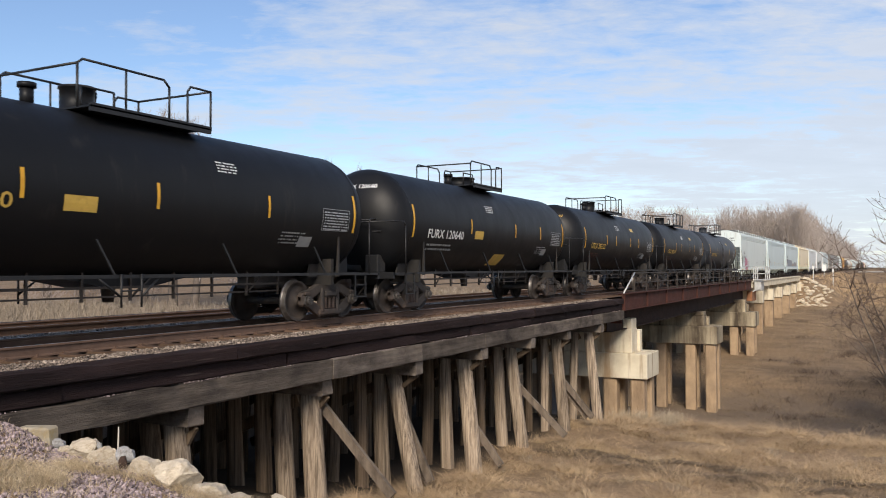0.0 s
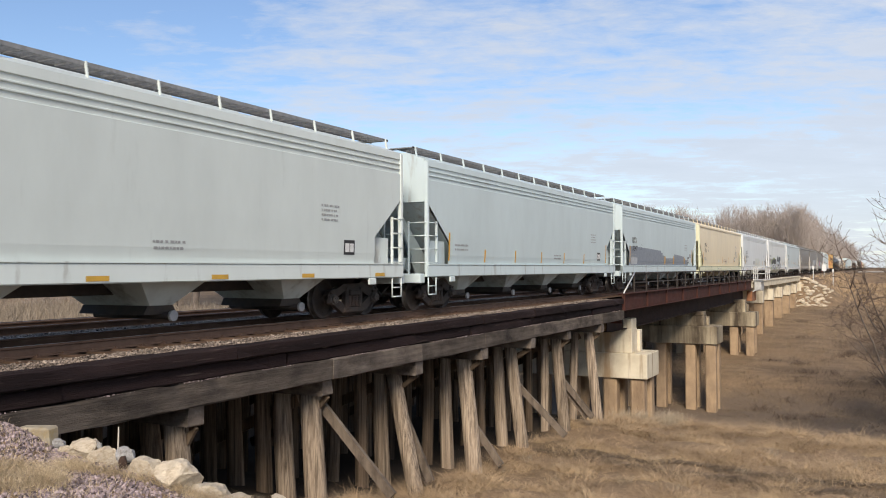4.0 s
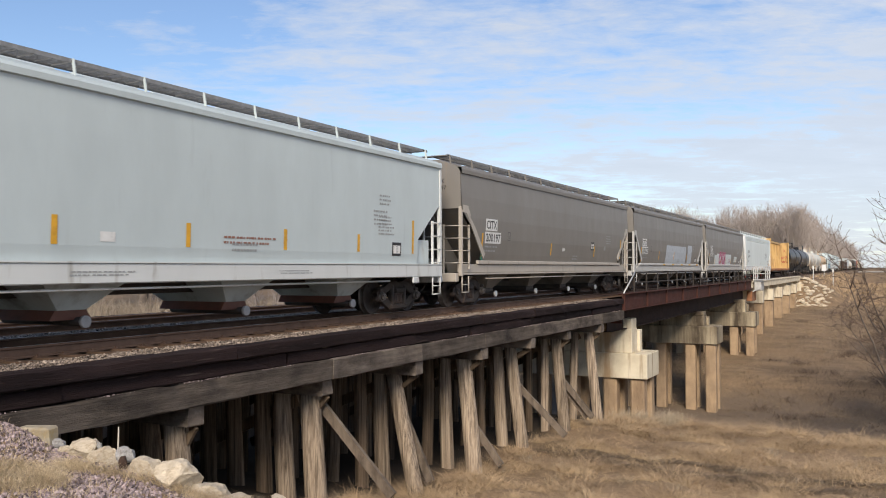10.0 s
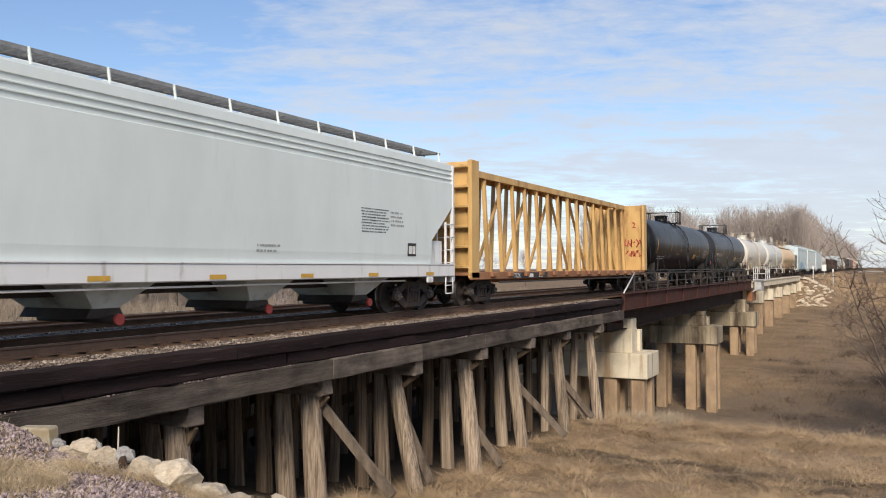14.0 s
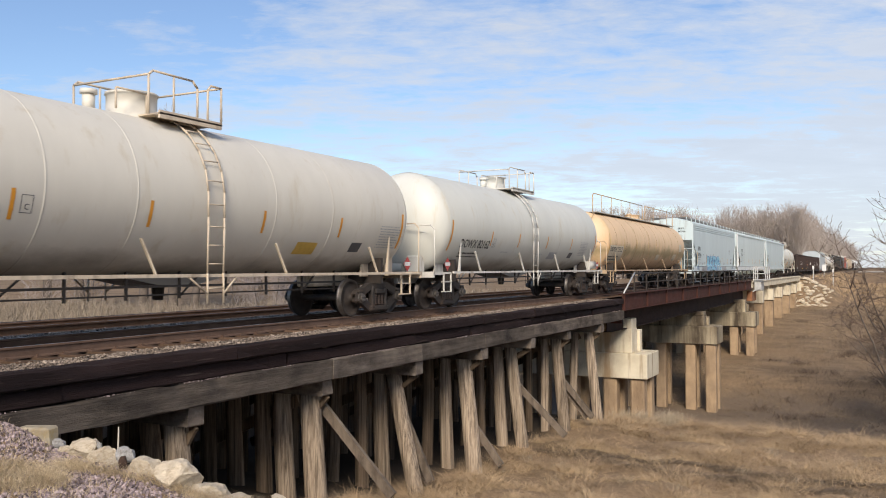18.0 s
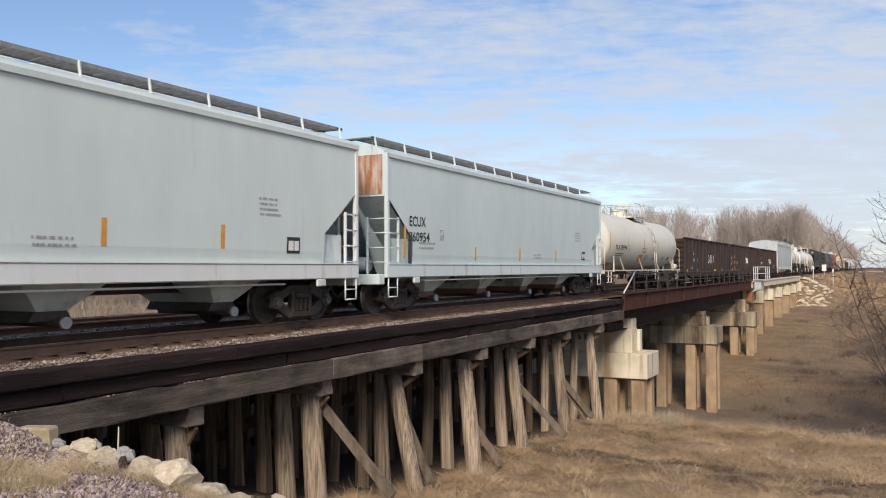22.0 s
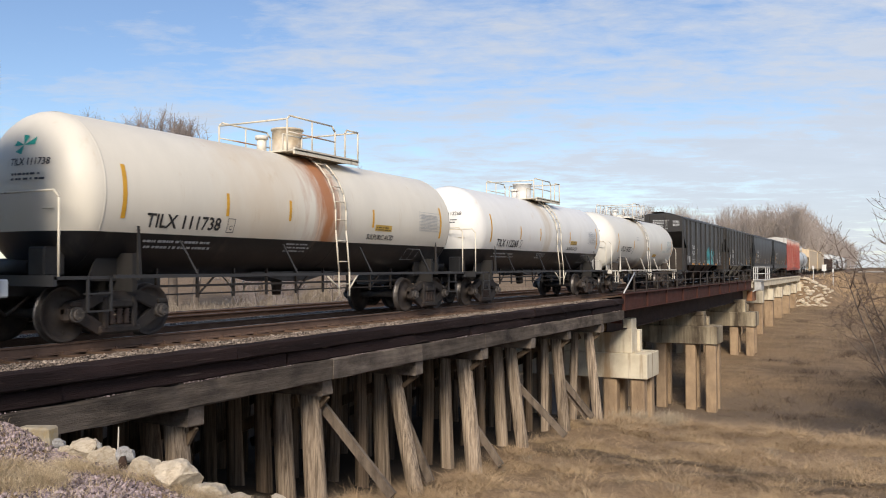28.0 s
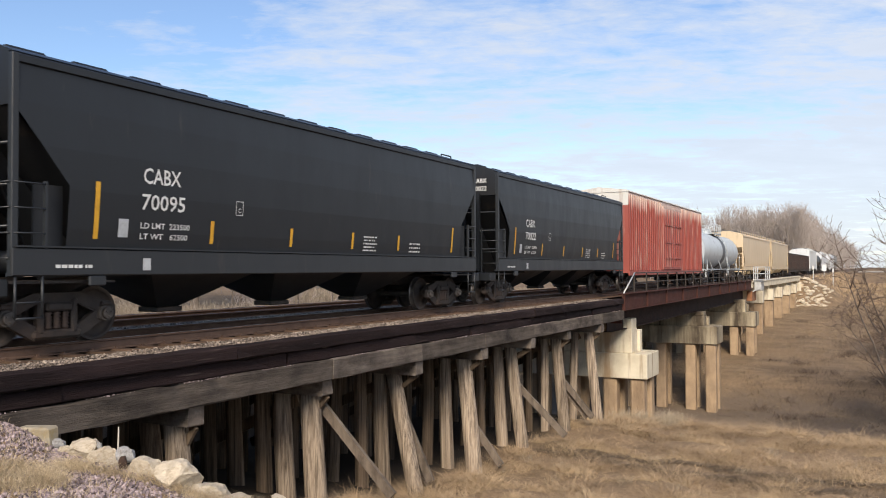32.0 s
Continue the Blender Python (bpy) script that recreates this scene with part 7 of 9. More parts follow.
def boxcar(number, L, label):
    """A tall boxcar: ribbed sides, double plug doors, pale roof."""
    red = surface("boxcar_red", (0.33, 0.075, 0.055), (0.27, 0.062, 0.05), 1.2, 0.65, 0, 0.1, 30, (1, 1, 0.3), (0.50, 0.36, 0.30), 0.35, 2.4, (1.6, 1.6, 0.16))
    stain(red, "z", 4.9, 0.75, (0.66, 0.53, 0.46), 1.4, (1, 3.2, 0.22), 0.9)
    roofm = paint("boxcar_roof", (0.62, 0.60, 0.55), (0.3, 0.2, 0.14), 0.4, 0.5)
    car = thing("boxcar", label, "boxcar", "freight train")
    yF, yR, z0, z1 = 0.62, L - 0.62, 0.92, 4.95
    part("body", Shape().box(-1.50, 1.50, yF, yR, z0, z1), red, car)
    part("roof", Shape().prism([(1.56, z1), (1.45, z1 + 0.10), (0, z1 + 0.28), (-1.45, z1 + 0.10), (-1.56, z1)], "y", yF - 0.05, yR + 0.05), roofm, car)
    part("end_band", Shape().box(-1.5, 1.5, yF - 0.012, yF, 4.3, z1), roofm, car)
    mid = L / 2
    for sx in (1, -1):
        y = yF + 0.1
        while y < yR - 0.1:
            if abs(y - mid) > 2.5:
                part("side_rib", Shape().box(*sorted((sx * 1.50, sx * 1.56)), y - 0.07, y + 0.07, z0 + 0.12, z1 - 0.1, 0.02), red, car)
            y += 0.42
        for d in (-1, 1):
            door = part("door", Shape().box(*sorted((sx * 1.50, sx * 1.60)), *sorted((mid, mid + d * 2.4)), z0 + 0.15, z1 - 0.25, 0.02), red, car)
            for k in range(4):
                yy = mid + d * (0.3 + 0.6 * k)
                part("door_bar", Shape().box(*sorted((sx * 1.60, sx * 1.64)), yy - 0.025, yy + 0.025, z0 + 0.3, z1 - 0.4), red, door)
            for z in (1.7, 2.6, 3.6):
                part("door_hinge", Shape().box(*sorted((sx * 1.60, sx * 1.65)), *sorted((mid + d * 0.1, mid + d * 2.2)), z, z + 0.06), red, door)
        part("side_sill", Shape().box(*sorted((sx * 1.46, sx * 1.54)), yF, yR, z0 - 0.12, z0 + 0.12, 0.01), red, car)
    part("underframe", Shape().box(-0.35, 0.35, 0.5, L - 0.5, 0.62, z0), STEEL_DARK, car)
    add_couplers(car, L, STEEL_DARK)
    for y in (2.4, L - 2.4):
        add_truck(car, y, number)
    return car, (lambda u, z, off: (1.57 + off, u, z)), None

# ---- the train: place of each car's front coupling, in metres along the line, and its kind ----
START = (4.4, 19.07, 33.78, 48.43, 63.02, 77.9, 97.93, 117.27, 136.45, 156.86, 175.97, 196.33, 216.76, 236.16, 255.58, 274.9, 295.5, 318.4, 337.15, 354.97, 371.6, 388.2, 407.05, 426.3,
         446.8, 466.1, 482.8, 500.9, 518.5, 535.75, 555.3, 570.07, 584.8, 599.45, 616.42, 632.55, 649.55, 665.9, 686.1, 703.8, 725.8, 746.0, 764.0, 782.5, 802.0, 818.0, 834.0, 851.0, 868.0, 885.0)
CARS = []


def length(k):
    return START[k + 1] - START[k]


GREY = (0.62, 0.68, 0.66)
LBLUE = (0.55, 0.64, 0.65)
CREAM = (0.81, 0.69, 0.48)
WARM = (0.20, 0.185, 0.165)
TANKBLK = (0.0092, 0.0097, 0.0112)
GEN_H = "covered hopper car with side ladders"


def lettered(c, lines, key, plate=None):
    car, surf, _ = c
    for body, u, z, h, w in lines:
        if plate:
            put_bars(car, [(u - 0.06, z - 0.05, w + 0.12, h + 0.10)], plate, surf, "number_plate", 0.007)
        put_text(car, body, u, z, h, w, key, surf)


def dressed(c, L, z0, key, n=0):
    """The small stencilled notes and the placard that every car carries."""
    car, surf, _ = c
    small_print(car, 2.3, z0 + 0.30, 1.0, 0.26, 2, key, surf, n)
    small_print(car, L * 0.55, z0 + 0.12, 0.8, 0.22, 2, key, surf, n + 1)
    small_print(car, L - 4.2, z0 + 0.85, 0.7, 0.42, 4, key, surf, n + 2)


def placard(car, surf, u, z, key="black", s=0.34):
    put_bars(car, [(u, z, s * 1.3, s)], key, surf, "placard", 0.009)
    put_bars(car, [(u + 0.05, z + 0.06, s * 0.5, s * 0.6), (u + s * 0.72, z + 0.06, s * 0.45, s * 0.6)], "white" if key == "black" else "black", surf, "placard_panel", 0.012, True)


def plate_c(car, surf, u, z, key):
    put_bars(car, [(u, z, 0.20, 0.012), (u, z + 0.26, 0.20, 0.012), (u, z, 0.012, 0.26), (u + 0.19, z, 0.012, 0.26)], key, surf, "plate_frame", 0.009, True)
    put_text(car, "C", u + 0.06, z + 0.05, 0.09, 0.08, key, surf)


def add(c):
    CARS.append(c[0])
    return c


# black tank cars at the head
for k in range(5):
    L = length(k)
    col = TANKBLK if k < 4 else (0.034, 0.038, 0.046)
    c = add(tank_car(k, L, 1.44 if k else 1.46, 2.46, col, "black tank car with yellow reflective stripes" if k < 4 else "dark grey weathered tank car with yellow stripes", dome=(0.485, (0.29, 0.48)[k == 1]), dirt=0.12, dome_h=(0.44, 0.28)[k == 1], rails=(-1.25, 1.55) if k > 1 else (-1.25, (1.80, 1.20)[k]),
                     dirt_col=(0.03, 0.028, 0.026), rough=0.46, ladder_u=6.25, dome_off=-0.75 if k > 1 else (-0.47, -0.05)[k], ladder_top=1.9 if k < 4 else 3.4, apex=0.50 if k < 2 else 0.40, cyl_len=0.82, wing=True))
    tank_marks(c[0], c[1], L, 2.44, ends=(1.40,), at=((4.52, 7.11, 10.07), (4.98, 8.45, 10.80), (4.56, 6.05, 8.57, 10.14), (4.56, 6.05, 8.57, 10.14), (4.6, 7.2, 10.1))[k])
    small_print(c[0], 8.72 if k == 0 else 6.27, 2.96 if k else 3.03, 0.62, 0.24, 4, "white", c[1], k)
    small_print(c[0], L - 4.1, 1.72, 0.9, 0.28, 4, "faint", c[1], k)
    put_bars(c[0], [(11.95, 2.04, 1.05, 0.010), (11.95, 2.52, 1.05, 0.010), (11.95, 2.04, 0.010, 0.49), (12.99, 2.04, 0.010, 0.49)], "mid", c[1], "table_frame", 0.007, True)
    small_print(c[0], 11.98, 2.06, 1.0, 0.44, 7, "lgrey", c[1], k + 3)
    put_bars(c[0], [(11.25, 1.66, 0.45, 0.22)], "faint", c[1], "placard_holder")
    put_bars(c[0], [(5.27, 2.08, 0.62, 0.25)] if k < 2 else [(8.9, 2.98, 0.5, 0.16)], "gold", c[1], "notice_sign")
    if k == 0:
        put_text(c[0], "00", 4.00, 2.06, 0.24, 0.42, "gold", c[1])
    if k == 1:
        put_text(c[0], "FURX 120640", 2.28, 2.03, 0.25, 2.2, "white", c[1])
        put_text(c[0], "FURX 120640", -0.32, 3.32, 0.11, 1.0, "white", c[2])
        put_bars(c[0], [(7.18, 1.28, 0.9, 0.36)], "gold", c[1], "notice_sign")
        small_print(c[0], 2.3, 1.70, 1.7, 0.24, 2, "faint", c[1], 9)
    if k in (2, 3, 4):
        put_text(c[0], ("UTLX 302332", "UTLX 302871", "UTLX 302024")[k - 2], 2.30, 2.03, 0.24, 2.07, "gold", c[1])
        put_text(c[0], ("UTLX 302332", "UTLX 302871", "UTLX 302024")[k - 2], -0.32, 3.32, 0.11, 1.0, "gold", c[2])
        small_print(c[0], -0.28, 2.90, 0.58, 0.30, 5, "gold", c[2], 19 + k)
        small_print(c[0], 2.3, 1.65, 1.5, 0.24, 3, "rust", c[1], 9 + k)

# long pale hoppers
HOP = {5: ("ribbed", GREY, "pale grey " + GEN_H + " and pink paint", None), 6: ("ribbed", LBLUE, "pale blue-grey " + GEN_H, None), 7: ("ribbed", LBLUE, "grey " + GEN_H + " and a darker repainted band", None),
       8: ("plain", CREAM, "cream " + GEN_H, None), 9: ("ribbed", (0.67, 0.70, 0.70), "pale grey " + GEN_H, None), 10: ("ribbed", (0.68, 0.70, 0.68), "pale grey " + GEN_H + " and grey spray paint", None),
       11: ("plain", (0.52, 0.59, 0.60), "light grey " + GEN_H, (0.62, 0.64, 0.63)), 12: ("curved", WARM, "dark warm-grey round-sided covered hopper car", (0.42, 0.38, 0.33)),
       13: ("curved", WARM, "dark warm-grey round-sided covered hopper car with pale patches", (0.50, 0.49, 0.47)), 14: ("curved", WARM, "dark warm-grey covered hopper car with a pink spray-painted patch", (0.47, 0.45, 0.42)),
       15: ("ribbed", (0.68, 0.75, 0.74), "white " + GEN_H, None), 22: ("ribbed", LBLUE, "pale blue-grey " + GEN_H + " and blue spray paint", (0.58, 0.66, 0.67)), 23: ("plain", (0.59, 0.67, 0.66), "pale grey " + GEN_H, (0.66, 0.68, 0.68)),
       24: ("plain", LBLUE, "pale blue-grey " + GEN_H + " and a rusty end", (0.58, 0.66, 0.67)), 29: ("ribbed", (0.46, 0.50, 0.51), "pale grey " + GEN_H, (0.60, 0.63, 0.64))}
NAMES = {5: ("AMCX", "109095", 2.29, 2.39, 0.94, 1.17), 7: ("ELTX", "3247", 2.55, 2.43, 0.81, 0.98), 8: ("GSOX", "1786", 2.62, 2.65, 0.86, 0.66), 9: ("ELTX", "3075", 2.50, 2.42, 0.82, 0.93), 10: ("EQUX", "620243", 2.37, 2.35, 0.88, 1.07),
         11: ("EQUX", "18207", 2.63, 2.58, 0.86, 0.91), 12: ("CITX", "200197", 2.37, 2.41, 0.77, 1.11), 13: ("CITX", "200225", 2.35, 2.37, 0.78, 1.13), 14: ("CITX", "200152", 2.40, 2.45, 0.80, 1.13), 15: ("EQUX", "16473", 2.55, 2.50, 0.91, 1.04),
         22: ("EPAX", "845166", 2.41, 2.34, 0.82, 1.05), 23: ("XOMX", "717154", 2.68, 2.56, 0.86, 1.01), 24: ("ECUX", "860954", 1.78, 2.29, 0.88, 1.13)}


# reflective stripes of each pale hopper: place along the car, foot, height, width
STRIPES = {7: ((9.53, 1.38, 0.44, 0.11), (9.72, 1.38, 0.45, 0.11), (11.82, 1.38, 0.48, 0.12), (11.96, 1.38, 0.48, 0.10), (14.83, 1.40, 0.45, 0.11), (15.07, 1.40, 0.39, 0.10), (17.15, 1.42, 0.88, 0.10)), 8: ((10.07, 1.55, 0.44, 0.11), (12.79, 1.53, 0.47, 0.11), (15.54, 1.55, 0.42, 0.10), (18.05, 1.55, 0.85, 0.10)),
           9: ((9.47, 1.38, 0.44, 0.11), (11.83, 1.39, 0.43, 0.11), (14.44, 1.40, 0.45, 0.11), (17.12, 1.42, 0.88, 0.10)), 10: ((7.92, 1.40, 0.44, 0.11), (10.2, 1.40, 0.43, 0.12), (12.57, 1.46, 0.38, 0.10), (15.72, 1.40, 0.43, 0.11), (18.46, 1.43, 0.82, 0.10)),
           11: ((7.39, 1.56, 0.44, 0.11), (10.12, 1.57, 0.43, 0.11), (12.86, 1.57, 0.43, 0.11), (15.60, 1.58, 0.41, 0.10), (18.18, 1.57, 0.87, 0.10)), 12: ((8.23, 1.65, 0.45, 0.11), (13.54, 1.66, 0.45, 0.11), (17.57, 1.62, 0.88, 0.11)), 13: ((6.04, 1.63, 0.46, 0.10), (9.82, 1.65, 0.45, 0.11), (13.52, 1.63, 0.38, 0.10)),
           22: ((5.38, 1.45, 0.44, 0.09), (8.68, 1.47, 0.41, 0.09), (11.96, 1.50, 0.40, 0.09), (14.48, 1.42, 0.44, 0.09)), 23: ((4.61, 1.56, 0.41, 0.10), (7.49, 1.56, 0.41, 0.10), (10.18, 1.55, 0.43, 0.10), (12.58, 1.55, 0.45, 0.10), (15.29, 1.56, 0.45, 0.10)), 24: ((5.83, 1.41, 0.42, 0.10), (9.37, 1.42, 0.42, 0.10), (12.93, 1.41, 0.46, 0.10)),
           29: ((4.6, 1.32, 0.42, 0.10), (7.1, 1.32, 0.42, 0.10), (9.72, 1.32, 0.42, 0.10), (12.29, 1.32, 0.42, 0.11), (14.8, 1.33, 0.40, 0.11), (17.36, 1.38, 0.80, 0.11))}


def pale_hopper(k):
    style, col, label, sill = HOP[k]
    L = length(k)
    c = covered_hopper(k, L, style, col, label, sill or tuple(min(0.74, v * 1.08) for v in col), tuple(min(0.74, v * 1.05) for v in col), pockets=4, gates="rust" if k in (11, 24, 29) else "dark", side_pipe=k in (11, 12, 13, 14, 15, 23, 24),
                       cut=(3.0, 1.95, 1.3) if style != "curved" else (2.95, 1.75, 1.55), caps=("red" if k in (29, 15) else "white" if k in (12, 13, 14) else "grey"), yF=0.67 if style != "curved" else 0.60, dirt=0.08)
    car, surf, send = add(c)
    if k in NAMES:
        a, b, u, z, wa, wb = NAMES[k]
        lettered(c, [(a, u, z, 0.27, wa), (b, u - 0.03, z - 0.40, 0.26, wb)], "black", "white" if style == "curved" else None)
        put_text(car, a, 0.62, 3.72, 0.12, 0.42, "black", send)
        put_text(car, b, 0.62, 3.52, 0.12, 0.48, "black", send)
        plate_c(car, surf, u + wb + 0.6, z - 0.32, "black")
    small_print(car, 0.2 if style != "curved" else -0.1, 3.1, 0.7, 0.3, 5, "faint", send, k)
    if k in STRIPES:
        put_bars(car, [(2.05 if k != 24 else 1.5, 1.45, 0.10, 0.82)], "orange" if k == 23 else "yellow", surf)
        for u, z, h, w in STRIPES[k]:
            put_bars(car, [(u - w / 2, z, w, h)], "orange" if k == 23 else "yellow", surf)
    elif k in (5, 15):
        for u in ((0.9, 4.13, 6.9, 9.66, 12.4, 15.1, 18.0) if k == 5 else (1.3, 4.6, 7.33, 9.99, 12.71, 15.35, 18.2)):
            put_bars(car, [(u, 0.99, 0.44 if u > 1 else 0.90, 0.085)], "ochre", surf)
    else:
        orange_marks(car, surf, L, "yellow", 1.36 if style != "curved" else 1.46, (1.95, 1.40, 0.80))
    dressed(c, L, 1.40, "faint", k)
    placard(car, surf, 15.84 if k in (7, 9) else 13.03 if k == 12 else L - 4.7 if k == 8 else L - 3.3, 1.93 if k == 12 else 1.68 if k == 8 else 1.5, "black")
    if k in (7, 9):
        put_bars(car, [(16.45, 1.62 if k == 9 else 1.82, 0.40, 0.22)], "grey", surf, "grey_panel")
    if k in (8, 11):
        small_print(car, 10.31 if k == 8 else 10.98, 1.66, 1.95 if k == 8 else 1.70, 0.20, 2, "brick", surf, k)
        small_print(car, 16.45, 2.02, 0.75, 0.50, 6, "faint", surf, k)
        small_print(car, 16.50, 2.76, 0.55, 0.30, 3, "faint", surf, k)
        put_bars(car, [(8.22, 1.62, 0.30, 0.16)], "white", surf, "label")
        small_print(car, 7.6, 1.08, 1.3, 0.10, 2, "faint", surf, k + 9)
        small_print(car, 12.6, 1.08, 1.2, 0.10, 2, "faint", surf, k + 8)
    if k in (12, 13):
        put_bars(car, [(9.49, 1.83, 0.27, 0.12)], "white", surf, "label")
        put_bars(car, [(14.9, 1.95, 0.26, 0.18)], "faint", surf, "buffed_label")
    if k == 15:
        small_print(car, 15.08, 2.06, 1.29, 0.62, 9, "dgrey", surf, k)
    if k in (9, 10, 29):
        small_print(car, 13.4, 1.06, 1.0, 0.16, 3, "faint", surf, k + 5)
        small_print(car, L - 3.2, 1.10, 0.9, 0.08, 1, "faint", surf, k + 6)
    return c


def pale_extras(k, c):
    car, surf, send = c
    L = length(k)
    if k == 5:
        blobs(car, surf, ((3.9, 1.68, 0.76, 0.37), (3.9, 1.12, 0.74, 0.15)), "rose", 3, "spray_cloud")
        blobs(car, surf, ((3.55, 1.70, 0.26, 0.28), (3.95, 1.74, 0.24, 0.30), (4.33, 1.70, 0.24, 0.28), (3.6, 1.12, 0.28, 0.14), (4.2, 1.12, 0.30, 0.14)), "pink", 4, "spray_outline")
        for x, z, a, b in ((3.55, 1.70, 0.19, 0.21), (3.95, 1.74, 0.17, 0.23), (4.33, 1.70, 0.17, 0.21), (3.6, 1.12, 0.21, 0.09), (4.2, 1.12, 0.22, 0.09)):
            blobs(car, lambda u, z, off: surf(u, z, off + 0.004), ((x, z, a, b),), "lpink", 5, "spray_fill")
        scribble(car, surf, 4.8, 1.15, 1.1, 0.75, "pink", 4, 0.03)
    if k == 7:
        s = Shape()
        for a, b, z0, z1 in ((1.95, 5.0, 2.26, 2.22), (5.0, 8.67, 2.22, 2.13), (8.67, 9.04, 2.02, 2.02), (9.04, 9.68, 1.89, 1.83), (9.68, 12.04, 1.72, 1.74), (12.04, 14.83, 1.98, 1.86), (14.83, 15.13, 1.84, 1.66), (15.13, 16.11, 1.66, 1.64)):
            quad_patch(s, surf, ((a, 1.32), (b, 1.32), (b, z1), (a, z0)), 0.004, 8)
        part("repainted_band", s, ink("patch"), car)
        put_bars(car, [(2.3, 1.38, 1.2, 0.32)], "lgrey", surf, "cleaned_patch", 0.007)
    if k == 9:
        put_bars(car, [(7.47, 1.48, 0.93, 0.32)], "grey", surf, "grey_panel")
        put_bars(car, [(8.61, 1.34, 3.38, 0.74)], "pale", surf, "cleaned_patch", 0.006)
        s = Shape().add([surf(2.87, 0.97, 0.006), surf(3.13, 0.97, 0.006), surf(3.0, 1.24, 0.006)], [(0, 1, 2)])
        part("warning_triangle", s, ink("red"), car)
    if k == 10:
        blobs(car, surf, ((2.9, 1.12, 0.85, 0.15), (5.6, 1.75, 2.2, 0.44), (7.9, 1.12, 0.7, 0.16), (6.0, 2.18, 0.9, 0.14)), "green", 5, "spray_cloud")
        put_word(car, surf, "NCRE", 3.7, 1.0, 4.1, 1.10, "black", "lgrey", "charcoal", 0.52, None, 0.25)
        blobs(car, surf, ((10.5, 2.05, 1.5, 0.55), (9.3, 1.75, 0.6, 0.35)), "wpatch", 8, "spray_cloud")
        put_word(car, surf, "CAST", 8.95, 0.99, 3.7, 1.45, "black", "chrome", "charcoal", 0.60, "white", 0.15)
        scribble(car, surf, 7.35, 1.75, 0.9, 0.35, "black", 14, 0.03)
        scribble(car, surf, 12.2, 1.0, 1.0, 0.8, "black", 4, 0.04)
        scribble(car, surf, L - 2.6, 0.98, 1.0, 0.30, "black", 5, 0.03)
    if k == 13:
        s = Shape()
        quad_patch(s, surf, ((7.63, 1.44), (13.2, 1.44), (13.2, 2.47), (7.80, 2.48)), 0.006, 8)
        part("repainted_patch", s, ink("lpatch"), car)
        s = Shape()
        quad_patch(s, surf, ((13.68, 1.44), (14.93, 1.44), (15.12, 2.58), (13.72, 2.59)), 0.006, 8)
        part("repainted_patch", s, ink("lpatch"), car)
        for u in (7.0, 9.3, 11.8, 14.1, 16.6):
            part("paint_dab", Shape().box(1.562, 1.566, u, u + 0.5, 1.32, 1.40), ink("ochre"), car)
    if k == 14:
        put_bars(car, [(4.13, 1.33, 7.7, 0.80), (5.2, 2.13, 6.6, 0.10), (13.33, 1.62, 1.5, 0.46)], "wpatch", surf, "repainted_patch", 0.006)
        put_text(car, "CWON", 6.05, 1.33, 1.10, 3.15, "lpink", surf, "spray_edge", 0.085, 0.010)
        put_text(car, "CWON", 6.12, 1.36, 1.04, 3.01, "pink", surf, "spray_letters", 0.06, 0.014)
        put_text(car, "CWON", 6.25, 1.46, 0.84, 2.75, "lpink", surf, "spray_highlight", -0.022, 0.018)
        put_text(car, "CWON", 10.4, 1.52, 0.36, 0.85, "pink", surf, "scrawl", -0.01)
    if k == 12:
        put_bars(car, [(2.05, 1.45, 0.16, 0.30)], "teal", surf, "paint_stain")
    if k == 22:
        blobs(car, surf, ((3.75, 1.16, 0.42, 0.20), (3.98, 1.45, 0.24, 0.06), (4.25, 1.15, 0.30, 0.22), (4.95, 1.20, 0.45, 0.26), (4.62, 1.47, 0.16, 0.10), (3.05, 1.47, 0.16, 0.12), (5.42, 1.92, 0.12, 0.20), (5.25, 2.0, 0.06, 0.08), (8.25, 2.05, 0.16, 0.12), (7.0, 2.05, 0.08, 0.08), (10.1, 1.9, 0.06, 0.06),
                          (12.3, 1.20, 0.65, 0.28), (13.2, 1.16, 0.5, 0.24), (12.9, 1.48, 0.22, 0.08), (11.3, 1.62, 0.12, 0.14)), "mid", 9)
        put_word(car, surf, "RKEVP", 5.65, 1.0, 5.0, 1.00, "deepblue", "skyblue", None, 0.5, "white", 0.15)
        put_word(car, surf, "S", 10.55, 1.02, 0.80, 0.50, "deepblue", "skyblue", None, 0.5, "white", 0.3)
        scribble(car, surf, 1.7, 1.0, 0.95, 0.32, "blue", 5, 0.035)
        scribble(car, surf, L - 3.4, 1.0, 1.2, 0.25, "blue", 6, 0.03)
    if k == 24:
        rust = surface("rust_streaks", (0.40, 0.17, 0.07), (0.30, 0.12, 0.05), 3, 0.85, dirt=(0.55, 0.52, 0.48), dirt_amt=0.7, dirt_scale=2.5, dirt_stretch=(3, 3, 0.4))
        part("rust_patch", Shape().box(-0.3, 1.45, 0.655, 0.668, 3.05, 4.05), rust, car)


for k in range(5, 16):
    pale_extras(k, pale_hopper(k))

